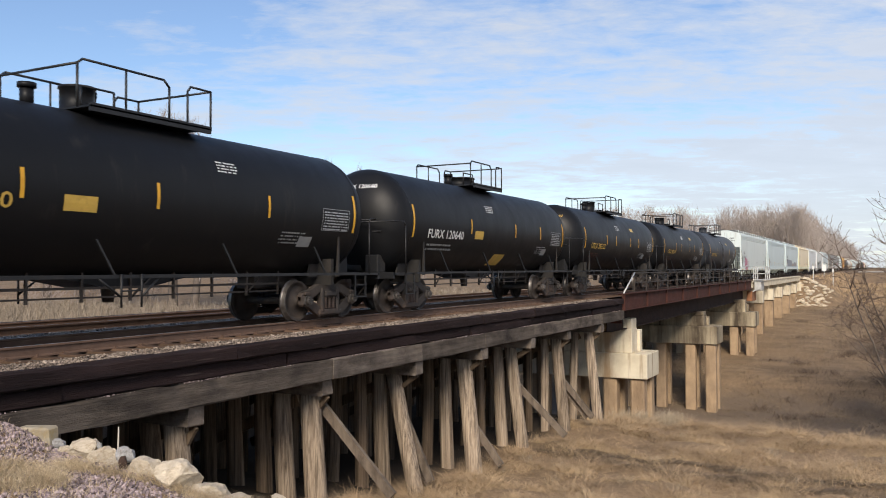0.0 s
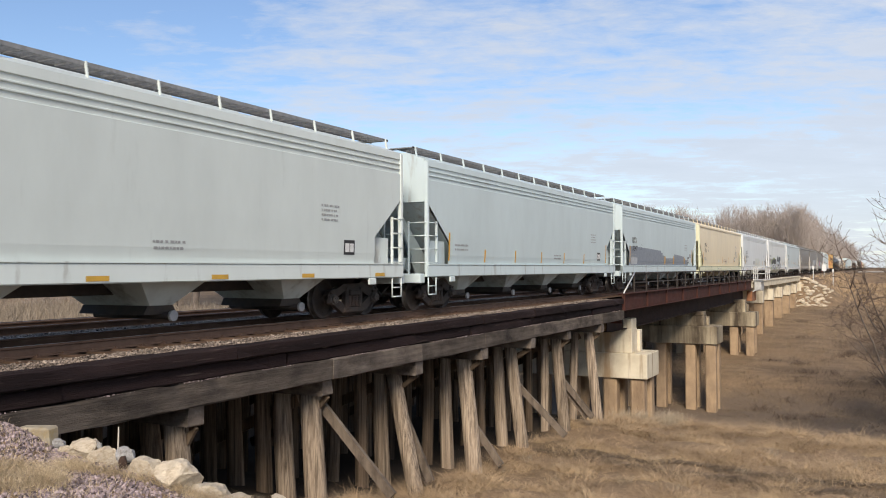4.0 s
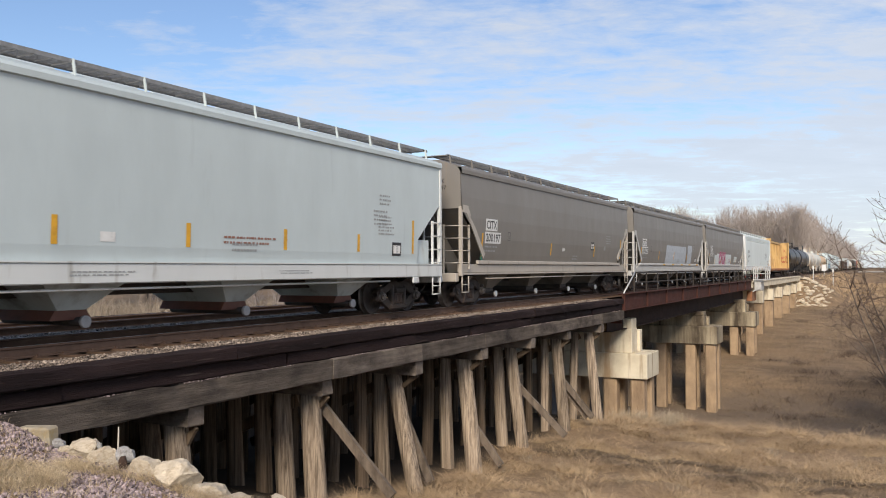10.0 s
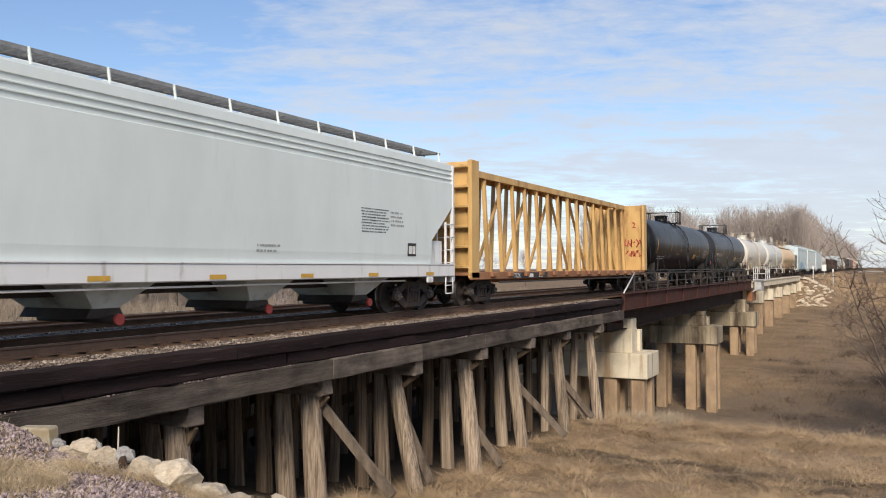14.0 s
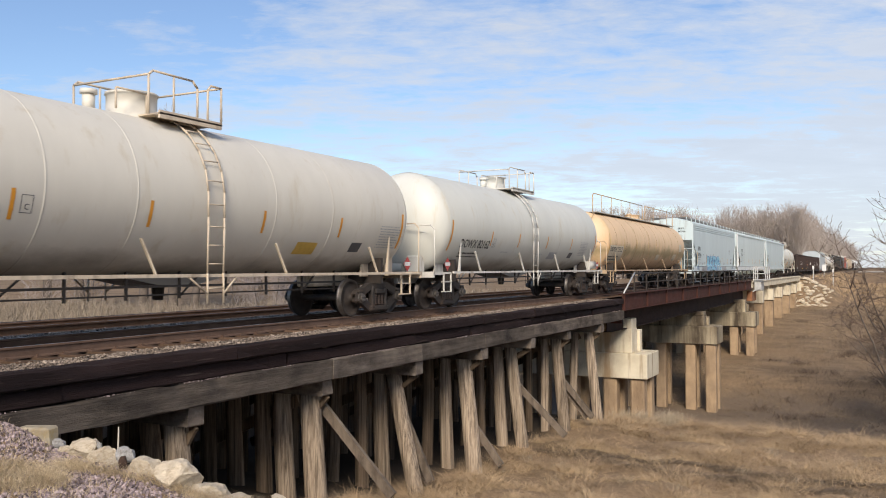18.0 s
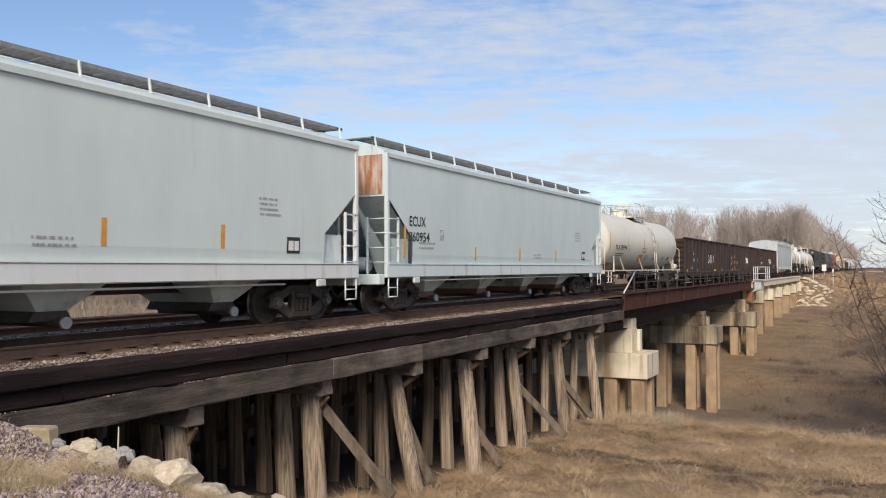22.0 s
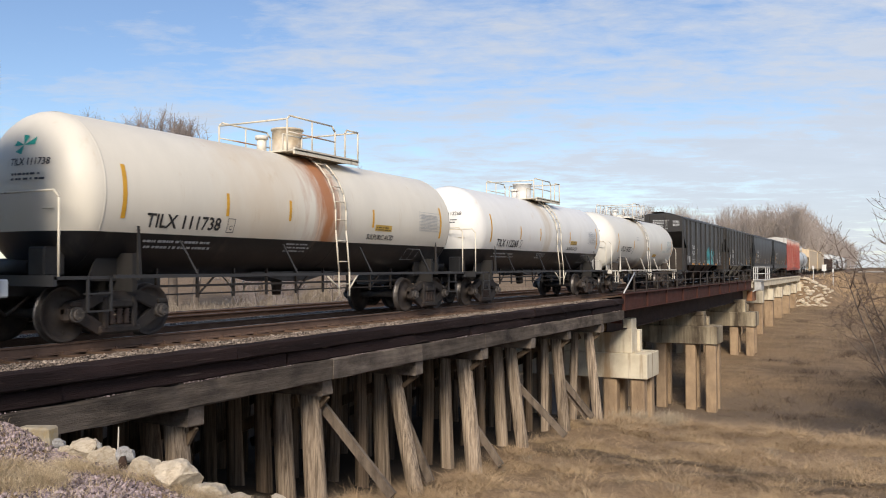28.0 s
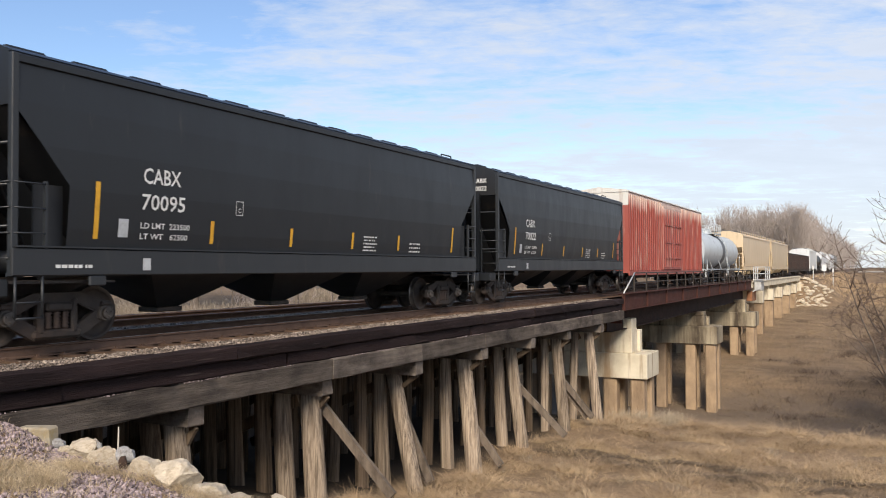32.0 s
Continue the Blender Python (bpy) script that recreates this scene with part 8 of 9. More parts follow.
c = add(centerbeam(16, length(16), "yellow centre-beam lumber flat car, empty and rusty"))
L = length(16)
put_bars(c[0], [(3.9, 0.84, 3.3, 0.19)], "black", c[1], "name_board", 0.006)
put_text(c[0], "TTZX", 4.0, 0.86, 0.14, 0.55, "white", c[1])
put_bars(c[0], [(5.3, 0.86, 0.45, 0.13), (6.3, 0.86, 0.40, 0.13)], "white", c[1], "number_bar", 0.012)
inner = lambda u, z, off: (u, L - 0.72 - 0.31 - off, z)
scribble(c[0], inner, 0.45, 1.75, 0.85, 0.35, "red", 5, 0.05)
scribble(c[0], inner, 0.40, 2.25, 0.9, 0.45, "red", 8, 0.05)
put_text(c[0], "2", 0.8, 3.3, 0.3, 0.2, "red", inner, "scrawl")

# black and white tank cars
BLK2 = (0.009, 0.0095, 0.011)
for k, col, R, zc, label in ((17, BLK2, 1.52, 2.56, "black tank car with yellow stripes and a notice sign"), (18, (0.030, 0.032, 0.037), 1.52, 2.56, "glossy black tank car with white lettering")):
    L = length(k)
    c = add(tank_car(k, L, R, zc, col, label, dome=(0.46, 0.40), rails=(0.28, 1.67), dome_off=0.45, dirt=0.18, dirt_col=(0.05, 0.045, 0.04), rough=0.36, ladder_u=9.21))
    tank_marks(c[0], c[1], L, zc - 0.16, ends=(1.75,), at=((5.2, 8.0, 10.9, 13.76), (5.02, 7.70, 10.62, 13.11))[k - 17])
    put_bars(c[0], [(L - 6.72, 1.78, 0.81, 0.27)], "gold", c[1], "notice_sign")
    u = 15.33 if k == 17 else 14.29
    put_bars(c[0], [(u, 1.86, 1.06, 0.012), (u, 2.40, 1.06, 0.012), (u, 1.86, 0.012, 0.54), (u + 1.05, 1.86, 0.012, 0.54), (u, 2.10, 1.06, 0.010), (u + 0.5, 2.10, 0.010, 0.30)], "lgrey", c[1], "table_frame", 0.009, True)
    small_print(c[0], u + 0.04, 1.88, 0.98, 0.50, 8, "lgrey", c[1], k + 2)
    u = 14.04 if k == 17 else 12.97
    put_bars(c[0], [(u, 1.74, 0.46, 0.014), (u, 1.98, 0.46, 0.014), (u, 1.74, 0.014, 0.25), (u + 0.45, 1.74, 0.014, 0.25), (u + 0.22, 1.74, 0.012, 0.25)], "white", c[1], "placard_frame", 0.009, True)
    small_print(c[0], u - 0.85, 1.84, 0.6, 0.16, 2, "mid", c[1], k + 4)
    put_bars(c[0], [(6.86, 2.0, 0.77, 0.035)], "lgrey", c[1], "chalk_line")
    scribble(c[0], c[1], 3.95, 1.66, 0.5, 0.26, "faint", 13)
    if k == 17:
        small_print(c[0], 2.3, 1.68, 1.9, 0.22, 2, "white", c[1], k)
    scribble(c[0], c[1], 5.0, 1.7, 0.7, 0.4, "faint", 3)
    if k == 18:
        put_text(c[0], "TILX 191554", 2.22, 2.03, 0.26, 1.85, "white", c[1])
        put_text(c[0], "LD LMT 196700 LB 89 250 KG", 2.12, 1.82, 0.10, 1.75, "white", c[1])
        put_text(c[0], "LT WT  66300 LB 30 050 KG", 2.12, 1.64, 0.10, 1.75, "white", c[1])
        put_text(c[0], "TILX 191554", -0.6, 2.75, 0.12, 0.75, "white", c[2])
        plate_c(c[0], c[1], 4.5, 2.0, "white")
    s = Shape().add([(1.47, L - 0.55, 1.32), (1.47, L - 0.36, 1.52), (1.47, L - 0.55, 1.72), (1.47, L - 0.74, 1.52)], [(0, 1, 2, 3)])
    part("hazard_diamond", s, ink("red"), c[0])

c = add(tank_car(19, length(19), 1.51, 2.53, (0.65, 0.615, 0.54), "cream-white insulated tank car with stained head", rail=(0.60, 0.50, 0.38), dome=(0.46, 0.46), rails=(-0.5, 1.35), dirt=0.2, dirt_col=(0.50, 0.43, 0.32), rough=0.5, bands=(4.7, 6.46, 10.08, 12.08), ladder_u=8.0))
L = length(19)
tank_marks(c[0], c[1], L, 2.12, "orange", ends=(1.40,), at=(4.15, 6.73, 9.69, 12.4))
put_text(c[0], "DCLX 1028", 2.28, 1.86, 0.27, 1.72, "black", c[1])
c = add(tank_car(20, length(20), 1.51, 2.53, (0.62, 0.62, 0.57), "dull white tank car with brown stains", rail=(0.62, 0.60, 0.55), dome=(0.46, 0.44), rails=(-0.8, 1.55), dirt=0.2, dirt_col=(0.52, 0.46, 0.34), rough=0.5, bands=(3.15, 6.95, 10.7), ladder_u=7.59))
L = length(20)
tank_marks(c[0], c[1], L, 2.12, "orange", ends=(1.40,), at=(4.26, 6.55, 9.31, 12.05))
put_text(c[0], "DOWX 82162", 2.16, 1.80, 0.26, 2.05, "black", c[1])
put_text(c[0], "DOWX 82162", -0.75, 2.80, 0.10, 0.75, "black", c[2])
for k in (19, 20):
    cc = CARS[k]
    L = length(k)
    zc, R = 2.53, 1.51
    sf = lambda u, z, off: (math.sqrt(max(0.01, R * R - (z - zc) ** 2)) + off, u, z)
    small_print(cc, 2.3, 1.52, 1.7, 0.2, 2, "black", sf, k)
    u = 14.14 if k == 19 else 13.21
    small_print(cc, u, 1.70, 0.97, 0.58, 9, "mid", sf, k + 2)
    put_bars(cc, [(11.03, 1.50, 0.73, 0.26)] if k == 19 else [(9.93, 1.52, 0.79, 0.26)], "gold" if k == 19 else "mid", sf, "notice_sign")
    put_bars(cc, [(u - 1.05, 1.58, 0.44, 0.22), (u - 1.03, 1.60, 0.16, 0.18)], "dgrey", sf, "placard_holder")
    plate_c(cc, sf, 4.32 if k == 19 else 4.45, 2.0 if k == 19 else 1.86, "dgrey")
    if k == 20:
        small_print(cc, 5.32, 1.70, 0.7, 0.08, 1, "mid", sf, 3)
        small_print(cc, 8.55, 1.68, 0.7, 0.06, 1, "mid", sf, 4)
    for y in (1.15, L - 1.15):
        s = Shape().add([(1.47, y - 0.2, 1.30), (1.47, y, 1.10), (1.47, y + 0.2, 1.30), (1.47, y, 1.50)], [(0, 1, 2, 3)])
        dm = part("hazard_diamond", s, ink("red"), cc)
        s = Shape().add([(1.474, y - 0.15, 1.25), (1.474, y + 0.15, 1.25), (1.474, y + 0.15, 1.35), (1.474, y - 0.15, 1.35)], [(0, 1, 2, 3)])
        pl1 = part("diamond_panel", s, ink("white"), dm)
    if k == 20:
        part("air_tank", Shape().cyl((1.2, L - 1.9, 1.30), (1.2, L - 0.9, 1.30), 0.17, n=14), MATS["tank_rail_20"], cc)
c = add(tank_car(21, length(21), 1.42, 2.44, (0.72, 0.51, 0.315), "faded orange tank car with stained bands and a long top handrail", rail=(0.50, 0.36, 0.23), dome=(0.545, 0.42), dirt=0.35, dirt_col=(0.56, 0.41, 0.21), rough=0.55,
                 bands=(2.2, 3.99, 5.77, 7.5, 8.45, 8.65, 10.2, 12.1, 13.9, 15.75), seam=surface("rusty_seam", (0.40, 0.22, 0.12), (0.54, 0.36, 0.20), 4, 0.7, dirt=(0.22, 0.10, 0.05), dirt_amt=0.4), long_rail=True, plat=False, dome_h=0.3, ladder_u=0))
stain(MATS["tank_paint_21"], "z", 2.0, 0.42, (0.27, 0.215, 0.105), 1.2, (1, 1.0, 0.9), 0.8)
stain(MATS["tank_paint_21"], "z", 1.0, 0.35, (0.09, 0.065, 0.045), 0.9, (1, 0.6, 0.8), 0.8)
L = length(21)
put_bars(c[0], [(1.15, 1.50, 2.3, 0.74)], "buff", c[1], "number_plate")
put_text(c[0], "DOWX 73512", 1.30, 1.95, 0.23, 1.95, "black", c[1])
small_print(c[0], 1.3, 1.55, 1.7, 0.28, 2, "black", c[1], 4)
put_bars(c[0], [(10.5, 1.62, 0.7, 0.30), (14.6, 1.62, 0.8, 0.36), (15.95, 2.18, 0.7, 0.42)], "buff", c[1], "notice_sign")
put_bars(c[0], [(1.0, 2.0, 0.07, 0.8), (3.5, 2.1, 0.07, 0.5), (5.82, 2.15, 0.07, 0.48), (8.15, 2.2, 0.07, 0.45), (9.95, 2.2, 0.07, 0.45)], "gold", c[1], "stripe")
put_bars(c[0], [(14.85, 1.65, 0.32, 0.20)], "dgrey", c[1], "placard")
plate_c(c[0], c[1], 3.75, 1.95, "dgrey")
put_text(c[0], "DOWX 73512", -0.7, 2.60, 0.10, 0.75, "black", c[2])
for k in (19, 20):
    stain(MATS["tank_paint_%02d" % k], "z", 0.95, 0.50, (0.10, 0.080, 0.062), 0.7, (1, 0.5, 0.6), 0.85)
for k in (22, 23, 24):
    pale_extras(k, pale_hopper(k))

c = add(tank_car(25, length(25), 1.44, 2.46, (0.66, 0.64, 0.56), "white tank car with rust spots", rail=(0.62, 0.58, 0.50), dome=(0.47, 0.44), rails=(-0.6, 1.6), dirt=0.12, dirt_col=(0.55, 0.49, 0.38), rough=0.48, bands=(6.7,), ladder_u=9.38))
L = length(25)
tank_marks(c[0], c[1], L, 2.44, ends=(1.35,), at=(4.47, 7.61, 10.57, 13.44))
stain(MATS["tank_paint_25"], "z", 0.95, 0.38, (0.12, 0.09, 0.065), 0.9, (1, 0.5, 0.6), 0.8)
put_text(c[0], "TILX 258794", 2.27, 2.05, 0.23, 2.0, "black", c[1])
small_print(c[0], 2.3, 1.75, 1.7, 0.2, 2, "black", c[1], 4)
put_bars(c[0], [(6.95, 1.56, 0.84, 0.31)], "orange", c[1], "notice_sign")
put_bars(c[0], [(8.21, 1.53, 0.78, 0.36)], "lgrey", c[1], "notice_sign")
plate_c(c[0], c[1], 4.62, 2.05, "dgrey")
small_print(c[0], 7.3, 1.98, 1.0, 0.26, 4, "dgrey", c[1], 5)
small_print(c[0], 9.95, 1.62, 0.9, 0.34, 5, "dgrey", c[1], 6)
small_print(c[0], 12.2, 1.62, 0.6, 0.24, 3, "dgrey", c[1], 7)
small_print(c[0], 13.6, 1.62, 0.6, 0.24, 3, "dgrey", c[1], 8)
small_print(c[0], L - 2.42, 2.02, 0.80, 0.48, 9, "mid", c[1], 9)
put_bars(c[0], [(L - 3.1, 1.62, 0.36, 0.20)], "charcoal", c[1], "label")
part("air_reservoir", Shape().cyl((1.18, L - 1.15, 1.26), (1.18, L - 0.52, 1.26), 0.16, n=16), MATS["tank_paint_25"], c[0], "white painted air reservoir")
tan_plate = surface("tan_primer", (0.44, 0.26, 0.18), (0.33, 0.19, 0.13), 3, 0.7, dirt=(0.16, 0.09, 0.06), dirt_amt=0.4)
part("bracket_plate", Shape().prism([(L - 1.95, 1.08), (L - 1.22, 1.08), (L - 1.30, 1.62), (L - 1.62, 1.70)], "x", 1.22, 1.26), tan_plate, c[0], "tan primed bracket plate")
part("hazard_diamond", Shape().prism([(L - 1.50, 1.16), (L - 1.28, 1.40), (L - 1.50, 1.64), (L - 1.72, 1.40)], "x", 1.265, 1.27), ink("white"), c[0], "white and red hazard diamond")
part("diamond_bar", Shape().prism([(L - 1.50, 1.22), (L - 1.34, 1.36), (L - 1.66, 1.36)], "x", 1.271, 1.274), ink("red"), c[0])

for k in (26, 27, 28):
    L = length(k)
    c = add(gondola(k, L, ("dark brown gondola car with white stencilled numbers", "rusty brown gondola car with chalk scrawls", "dark brown gondola car with worn white lettering")[k - 26]))
    car, surf, _ = c
    if k == 26:
        for body, u, z, w in (("NS", 3.28, 2.0, 0.40), ("197", 3.28, 1.52, 0.53), ("800", 4.33, 1.52, 0.66)):
            put_text(car, body, u, z, 0.26, w, "white", surf)
    else:
        tone = "brick2" if k == 27 else "mid"
        put_text(car, "NS", 2.5, 2.0, 0.2, 0.4, tone, surf)
        put_text(car, "200" if k == 27 else "197", 2.5, 1.5, 0.24, 0.5, tone, surf)
        put_text(car, "354" if k == 27 else "123", 3.5, 1.5, 0.24, 0.55, tone, surf)
    wear = random.Random(k)
    blocks = [(8.7 + 0.03 * a, 1.50 + a * 0.125, 0.95, 0.075) for a in range(5)] + [(9.68, 1.50, 0.16, 0.60), (9.84, 1.60, 0.16, 0.42), (10.0, 1.50, 0.16, 0.60), (10.2, 1.50, 0.50, 0.60), (10.7, 1.56, 0.18, 0.48)]
    chips = [(u + i * 0.06, z, 0.06, h) for u, z, w, h in blocks for i in range(int(w / 0.06)) if wear.random() > (0.12 if k == 26 else 0.25)]
    put_bars(car, chips, "white", surf, "worn_logo", 0.01, True)
    for a in range(5):
        put_bars(car, [(1.2 + a * 3.3, 0.95, 0.42, 0.12)], "yellow", surf, "reflector")
    small_print(car, 2.4, 1.0, 0.8, 0.3, 3, "faint", surf, k)
    put_bars(car, [(L - 3.2, 1.15, 0.34, 0.03), (L - 3.2, 1.4, 0.34, 0.03), (L - 3.2, 1.15, 0.03, 0.26), (L - 2.88, 1.15, 0.03, 0.28)], "lgrey", surf, "plate_frame", 0.01, True)
    if k == 27:
        put_text(car, "FK9", 0.95, 1.80, 0.30, 0.50, "white", surf, "scrawl", -0.015)
        put_text(car, "2018", 0.85, 1.42, 0.28, 0.50, "white", surf, "scrawl", -0.015)
        put_bars(car, [(1.55, 1.56, 0.35, 0.16)], "yellow", surf, "label")
pale_extras(29, pale_hopper(29))

# white acid tanks with black lower halves, then a white one
for k, col, label in ((30, (0.76, 0.71, 0.61), "cream tank car with a black lower half and rust streaks"), (31, (0.78, 0.77, 0.74), "white tank car with a black lower half"), (32, (0.70, 0.68, 0.62), "white tank car with pale walkway rails")):
    L = length(k)
    c = add(tank_car(k, L, 1.40 if k < 32 else 1.42, 2.46, col, label, lower=1.80 if k < 32 else None, rail=(0.03, 0.03, 0.032) if k < 32 else (0.68, 0.64, 0.56), dome=(0.527, 0.36) if k < 32 else (0.455, 0.26), rails=(-1.25, 1.55) if k < 32 else (-0.75, 1.6), top_rail=(0.70, 0.64, 0.52) if k < 32 else None, dirt=0.05, dirt_col=(0.58, 0.47, 0.33), rough=0.45,
                     bands=(7.2, 8.0) if k < 32 else (), ladder_u=7.65 if k < 32 else 6.8, dome_h=0.62 if k < 32 else 0.12))
    car, surf, send = c
    if k < 32:
        y0 = L * 0.527
        for sx in (0.98, -0.98):
            part("mid_rail", Shape().tube([(sx, y0 - 1.25, 4.20), (sx, y0 + 0.57, 4.20)], 0.018, 6), MATS["tank_paint_%d" % k], car)
    zm = 2.43 if k < 32 else 2.35
    put_bars(car, [(1.68, zm - 0.40, 0.09, 0.90), (12.91 if k < 32 else 13.04, zm - 0.40, 0.09, 0.86)], "yellow", surf)
    put_bars(car, [(u, zm - 0.24, 0.08, 0.44) for u in ((4.16, 6.08, 9.36) if k < 32 else (4.50, 7.47, 10.39))], "yellow", surf)
    put_text(car, ("TILX 111738", "TILX 112268", "UTLX 130227")[k - 30], 2.24, 1.90 if k < 32 else 1.98, 0.25, 1.82, "black", surf, bold=0.018)
    put_text(car, ("TILX 111738", "TILX 112268", "UTLX 130227")[k - 30], 0.0, 2.86, 0.12, 0.78, "black", send)
    small_print(car, 0.02, 2.62, 0.7, 0.16, 2, "dgrey", send, k + 7)
    plate_c(car, surf, 4.25, 1.88, "black")
    if k < 32:
        put_bars(car, [(9.52, 2.12, 0.78, 0.15)], "gold", surf, "notice_sign")
        small_print(car, 9.56, 2.14, 0.70, 0.11, 2, "black", (lambda u, z, o=0.0, f=surf: f(u, z, o + 0.004)), k + 4)
        put_text(car, "SULFURIC ACID", 9.2, 1.90, 0.13, 1.25, "black", surf)
        small_print(car, 11.78, 2.22, 1.04, 0.46, 12, "mid", surf, k + 2)
        put_bars(car, [(11.72, 2.20 + 0.085 * q, 1.16, 0.008) for q in range(7)] + [(11.72 + 0.29 * q, 2.20, 0.008, 0.51) for q in range(5)], "mid", surf, "table_frame", 0.0075, True)
        put_bars(car, [(11.4, 1.42, 0.70, 0.012), (11.4, 1.70, 0.70, 0.012), (11.4, 1.42, 0.012, 0.28), (12.09, 1.42, 0.012, 0.29), (11.75, 1.42, 0.012, 0.28)], "lgrey", surf, "plate_frame", 0.009, True)
        small_print(car, 6.2, 1.55, 0.9, 0.22, 3, "lgrey", surf, k + 5)
    else:
        put_bars(car, [(8.78, 1.78, 0.80, 0.15)], "gold", surf, "notice_sign")
        small_print(car, 8.82, 1.80, 0.72, 0.11, 2, "ochre", (lambda u, z, o=0.0, f=surf: f(u, z, o + 0.004)), k + 4)
        put_bars(car, [(11.85, 2.42, 1.12, 0.30), (10.80, 2.02, 0.80, 0.15), (11.70, 2.05, 0.75, 0.30)], "pale", surf, "cleaned_patch", 0.006)
        small_print(car, 11.85, 2.10, 1.15, 0.62, 9, "mid", surf, k + 2)
        small_print(car, 5.09, 2.58, 0.44, 0.21, 3, "mid", surf, k + 5)
    small_print(car, 2.3, 1.55, 1.9, 0.2, 2, "lgrey" if k < 32 else "dgrey", surf, k)
    if k == 32:
        stain(MATS["tank_paint_32"], "z", 1.0, 0.62, (0.050, 0.034, 0.023), 0.9, (1, 0.3, 0.6), 0.95)
    if k > 30:
        stain(MATS["tank_paint_%d" % k], "y", 7.0, 0.5, (0.52, 0.40, 0.24), 1.1, (1, 2.2, 0.45), 0.55)
    if k == 30:
        for ch in car.children:
            if ch.name.startswith("dome"):
                ch.data.materials[0] = surface("dome_paint", (0.72, 0.64, 0.50), (0.52, 0.40, 0.26), 3, 0.5, dirt=(0.16, 0.09, 0.05), dirt_amt=0.35)
        stain(MATS["tank_paint_30"], "y", 7.5, 0.75, (0.40, 0.15, 0.05), 1.1, (1, 2.2, 0.45), 0.95)
        stain(MATS["tank_paint_30"], "y", 5.4, 1.6, (0.58, 0.42, 0.25), 0.8, (1, 1.2, 0.6), 0.35)
        s = Shape()
        for a in range(4):
            q = a * 1.3
            s.add([send(0.22 + 0.22 * math.cos(q), 3.2 + 0.16 * math.sin(q), 0.014), send(0.24 + 0.25 * math.cos(q + 0.7), 3.22 + 0.18 * math.sin(q + 0.7), 0.014), send(0.22, 3.2, 0.014)], [(0, 1, 2)])
        part("emblem", s, ink("teal"), car)

for k in (33, 34):
    L = length(k)
    c = covered_hopper(k, L, "posted", (0.029, 0.0285, 0.028), "black ribbed covered hopper car with brown dusty ends" if k == 33 else "black ribbed covered hopper car with white lettering", (0.029, 0.0285, 0.028), (0.030, 0.025, 0.021), pockets=3,
                       yF=0.95 if k == 33 else 0.75, yB=0.73 if k == 33 else 0.95, cut=(3.45, 2.42, 1.25), truck_in=2.05, dirt=0.3)
    car, surf, send = add(c)
    for body, u, z, w in (("TCMX", 3.9 if k == 33 else 3.59, 2.40, 0.87), ("96275" if k == 33 else "96215", 3.9 if k == 33 else 3.59, 2.0, 0.84)):
        put_text(car, body, u, z, 0.26, w, "white", surf)
    put_text(car, "TCMX", 0.95, 4.0, 0.14, 0.42, "white", send)
    put_text(car, "96275" if k == 33 else "96215", 0.95, 3.8, 0.14, 0.42, "white", send)
    plate_c(car, surf, 5.6 if k == 33 else 5.0, 2.15, "white")
    small_print(car, -0.3, 3.65, 1.0, 0.6, 6, "white", send, k)
    u0 = 3.87 if k == 33 else 3.56
    put_text(car, "LD LMT 164200" if k == 33 else "LD LMT 163900", u0, 1.66, 0.09, 0.88, "white", surf)
    put_text(car, "LT WT  55800" if k == 33 else "LT WT  56100", u0, 1.52, 0.09, 0.86, "white", surf)
    small_print(car, 6.4, 1.52, 0.7, 0.20, 2, "white", surf, k + 1)
    small_print(car, 8.0, 1.50, 0.9, 0.20, 3, "white", surf, k + 2)
    small_print(car, L - 2.9, 1.6, 0.5, 0.75, 7, "white", surf, k + 3)
    put_bars(car, [(2.42, 1.72, 0.17, 0.22), (2.92, 1.52, 0.30, 0.40)] if k == 33 else [(2.13, 1.74, 0.13, 0.17), (2.66, 1.93, 0.19, 0.28), (L - 2.05, 1.7, 0.2, 0.2)], "white", surf, "panel")
    small_print(car, 2.5, 1.40, 0.8, 0.05, 1, "white", surf, k + 8)
    if k == 33:
        put_bars(car, [(3.49, 1.38, 0.87, 0.09), (5.72, 1.38, 0.45, 0.09), (7.33, 1.38, 0.48, 0.09), (8.79, 1.38, 0.80, 0.09), (12.2, 1.38, 0.60, 0.09)], "orange", surf, "reflector", 0.055)
        small_print(car, 13.19, 1.48, 0.48, 0.41, 6, "white", surf, 77)
        # tall flame-like sprayed letters, teal over pale blue
        r = random.Random(12)
        for n in range(26):
            u = 8.85 + 2.7 * n / 25 + r.uniform(-0.05, 0.05)
            top = 1.5 + r.uniform(0.55, 1.15) * (1 - 0.25 * abs(n - 12) / 12)
            lean = r.uniform(-0.16, 0.16)
            s = Shape()
            ribbon(s, surf, [(u, 1.46), (u + lean * 0.3, 1.46 + (top - 1.46) * 0.45), (u + lean, top)], 0.13 if n % 3 else 0.17, 0.006 + 0.0004 * n)
            part("spray_flame", s, ink(("lblue", "cyan", "teal", "cyan")[n % 4] if top > 2.0 else ("lblue", "lgrey")[n % 2]), car)
        for n in range(3):
            scribble(car, surf, 8.9 + 0.9 * n, 1.75, 0.85, 0.85, ("cyan", "cyan", "lblue")[n], 9 + n, 0.055)
        scribble(car, surf, 11.6, 2.0, 0.4, 0.45, "cyan", 4, 0.05)
    else:
        put_bars(car, [(2.03, 1.40, 0.09, 0.90), (4.87, 1.45, 0.09, 0.45), (8.37, 1.44, 0.09, 0.45), (11.8, 1.43, 0.09, 0.44), (14.63, 1.55, 0.09, 0.66)], "yellow", surf, "stripe")

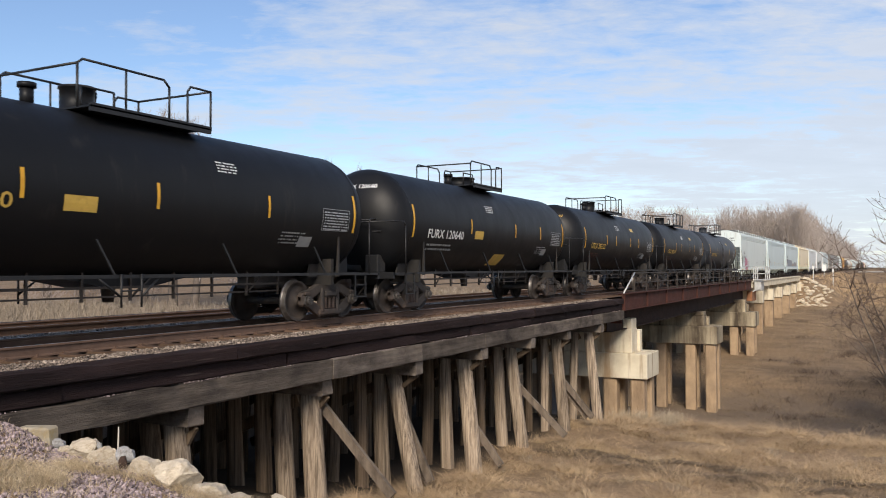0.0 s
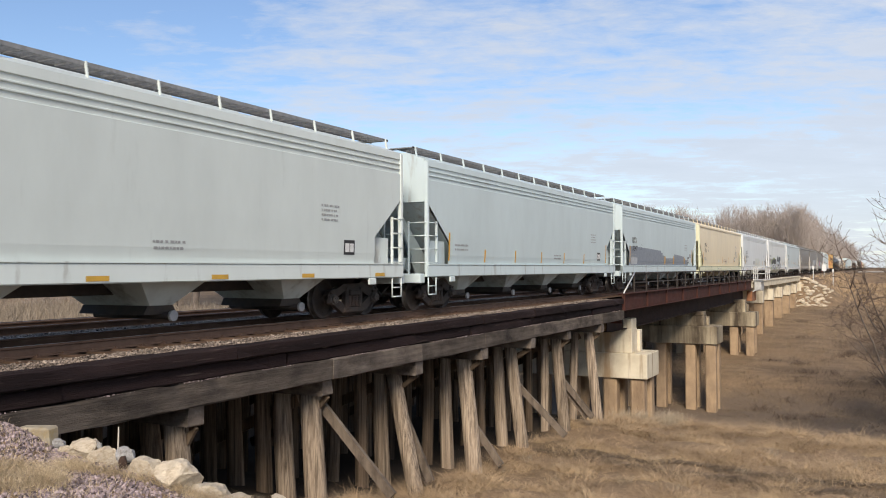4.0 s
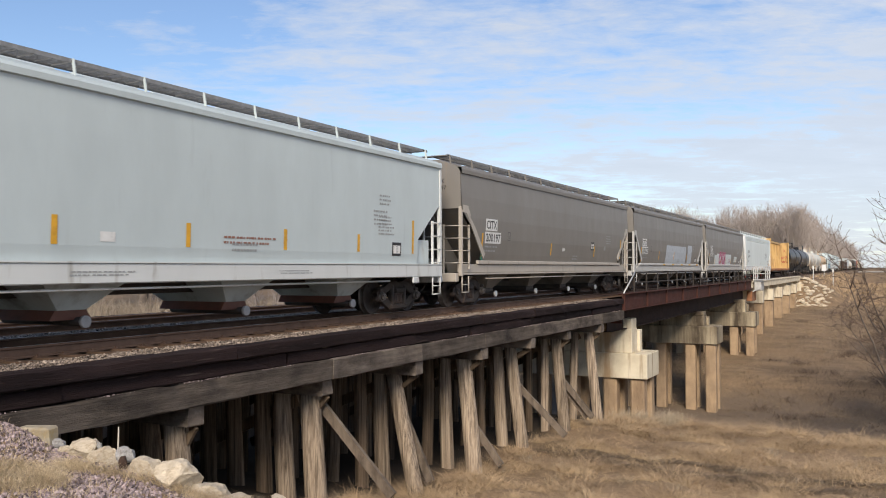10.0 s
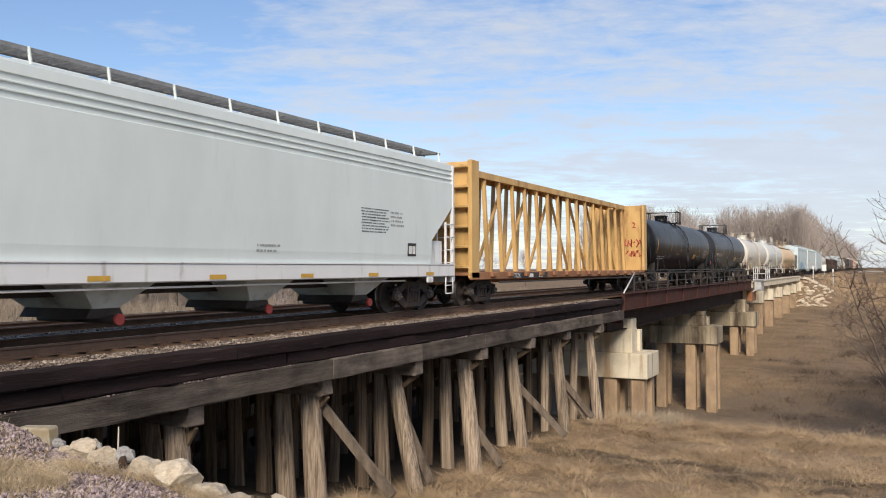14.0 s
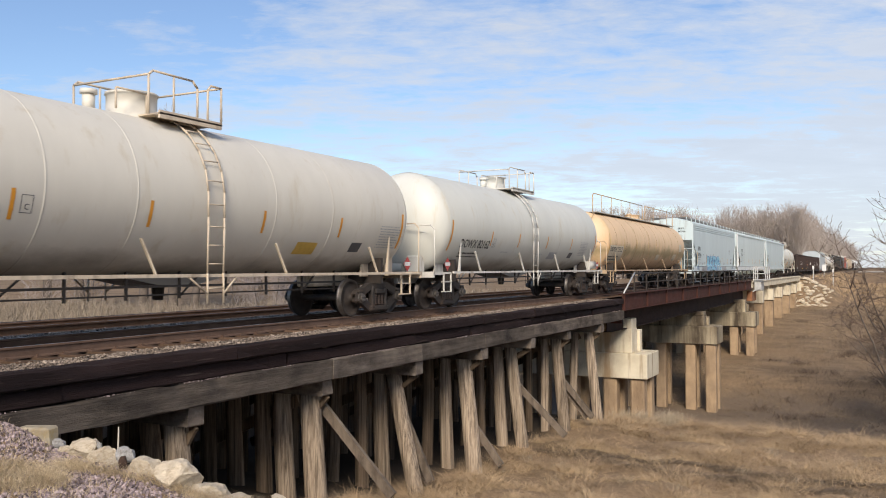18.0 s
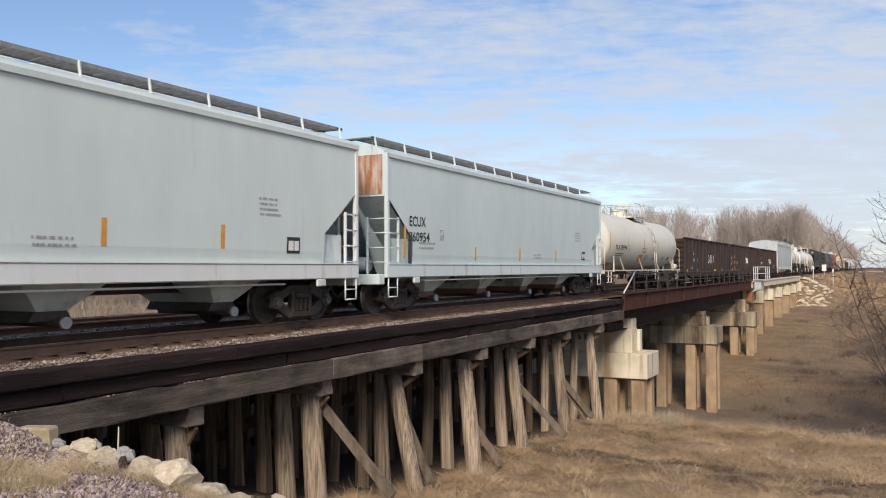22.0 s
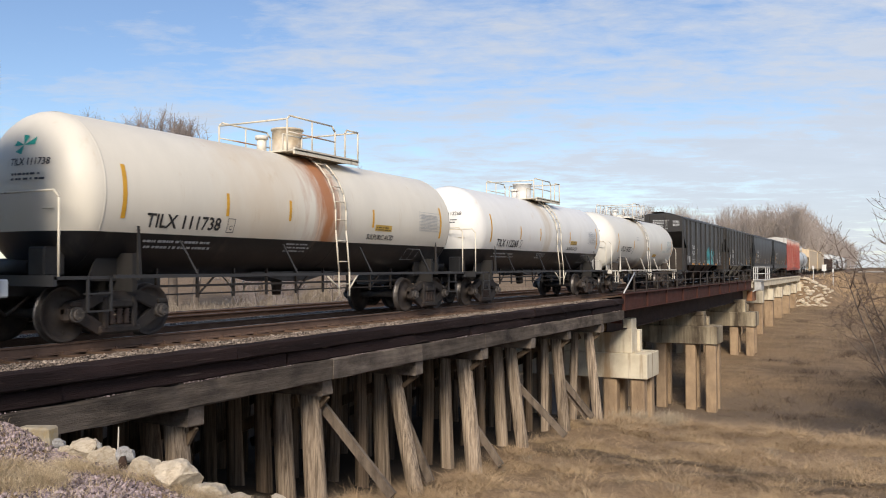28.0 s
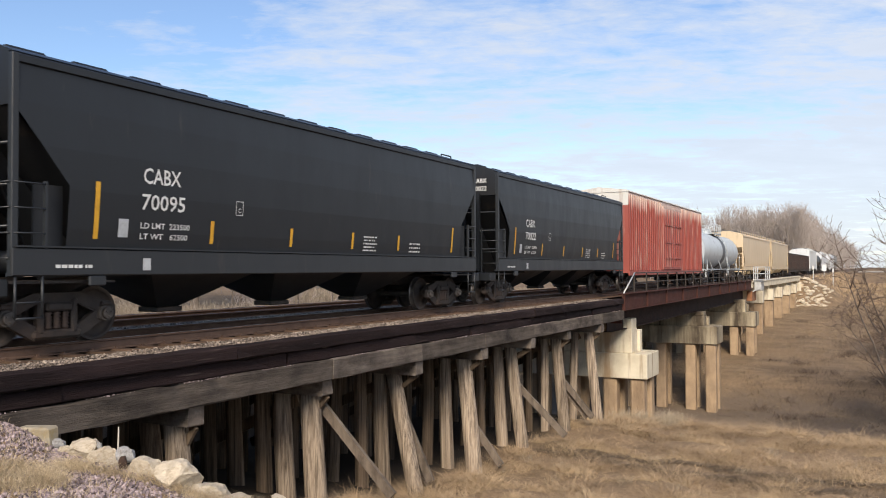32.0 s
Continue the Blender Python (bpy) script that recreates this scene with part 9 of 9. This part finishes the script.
for k in (35, 36):
    L = length(k)
    c = covered_hopper(k, L, "dark", (0.011, 0.0135, 0.017), "clean black round-sided covered hopper car with white lettering", (0.020, 0.023, 0.027), (0.012, 0.013, 0.015), pockets=3, yF=0.85, cut=(3.55, 2.45, 0.95), truck_in=2.0, dirt=0.0)
    car, surf, send = add(c)
    for body, u, z, w in (("CABX", 3.22, 2.61, 0.84), ("70095" if k == 35 else "70022", 3.20, 2.17, 0.98)):
        put_text(car, body, u, z, 0.27, w, "white", surf)
        put_text(car, body, 0.70, 3.95 if body == "CABX" else 3.70, 0.15, 0.5, "white", send)
    plate_c(car, surf, 5.5, 2.2, "white")
    put_text(car, "LD LMT  223500", 3.2, 1.86, 0.10, 1.12, "white", surf)
    put_text(car, "LT WT   62500", 3.2, 1.68, 0.10, 1.08, "white", surf)
    put_bars(car, [(2.27, 1.66, 0.09, 0.90), (4.85, 1.64, 0.09, 0.42), (7.2, 1.64, 0.09, 0.38), (9.5, 1.64, 0.09, 0.38), (11.6, 1.64, 0.09, 0.38), (L - 2.4, 1.64, 0.09, 0.7)], "yellow", surf)
    put_bars(car, [(2.75, 1.70, 0.2, 0.30)], "lgrey", surf, "panel")
    put_bars(car, [(3.2, 1.16, 0.17, 0.20)], "lgrey", surf, "panel")
    small_print(car, 10.0, 1.60, 0.6, 0.4, 5, "white", surf, k)
    small_print(car, 12.2, 1.60, 0.6, 0.3, 3, "white", surf, k)
    small_print(car, 1.5, 1.20, 0.7, 0.12, 1, "white", surf, k)

add(boxcar(37, length(37), "faded red ribbed boxcar with a pale roof"))
c = add(tank_car(38, length(38), 1.42, 2.46, (0.50, 0.54, 0.56), "pale grey tank car with one black band", dome=(0.5, 0.4), dirt=0.2))
s = Shape().lathe([(8.6, 1.427), (9.9, 1.427)], 48, "y")
part("black_band", Shape().add([(x, y, z + 2.46) for x, y, z in s.v], s.f, True), ink("dgrey"), c[0])
for k, style, col, label in ((39, "plain", (0.66, 0.51, 0.33), "faded tan covered hopper car with rusty sides"), (40, "plain", (0.58, 0.45, 0.29), "faded tan covered hopper car with rusty sides")):
    add(covered_hopper(k, length(k), style, col, label, dirt=0.5))
for k in (41, 42):
    add(gondola(k, length(k), "dark brown gondola car"))
add(covered_hopper(43, length(43), "ribbed", (0.66, 0.67, 0.66), "white covered hopper car", dirt=0.2))
for k in (44, 46):
    add(tank_car(k, length(k), 1.44, 2.46, TANKBLK if k == 44 else (0.6, 0.6, 0.58), "black tank car far down the train" if k == 44 else "white tank car far down the train"))
for k in (45, 47, 48):
    add(covered_hopper(k, length(k), "ribbed" if k < 48 else "curved", (0.6, 0.61, 0.62) if k < 48 else WARM, "pale covered hopper car" if k < 48 else "dark grey covered hopper car"))
# cars built out of order are put back in the order of the train
CARS[44:49] = [CARS[44], CARS[46], CARS[45], CARS[47], CARS[48]]


def motions():
    """The train rolls towards the camera's left at about 19.5 m/s; its wheels turn while they pass near."""
    def run(t):
        return 19.5217 * t + 0.00407757 * (t - 16) ** 2
    for k, car in enumerate(CARS):
        walk(car, [(t, pose(0, START[k] - run(t), 0)) for t in (0, 4, 8, 12, 16, 20, 24, 28, 32)])
    per_frame = 19.5217 / FPS / 0.457 * 180 / math.pi
    for w, k, y_car, y_truck in WHEELS:
        t0 = (START[k] + y_car - 46) / 19.52
        t1 = (START[k] + y_car + 4) / 19.52
        if t1 < 0 or t0 > 32:
            continue
        a, b = max(0, int(t0 * FPS)), min(32 * FPS, int(t1 * FPS) + 1)
        frames = list(range(a, b + 1))
        rows = ([(0, pose(0, y_truck, 0.457))] if a > 0 else []) + [(f / FPS, pose(0, y_truck, 0.457, (f - a) * per_frame)) for f in frames]
        if b < 32 * FPS:
            rows.append((32.0, pose(0, y_truck, 0.457, (b - a) * per_frame)))
        walk(w, rows)


motions()
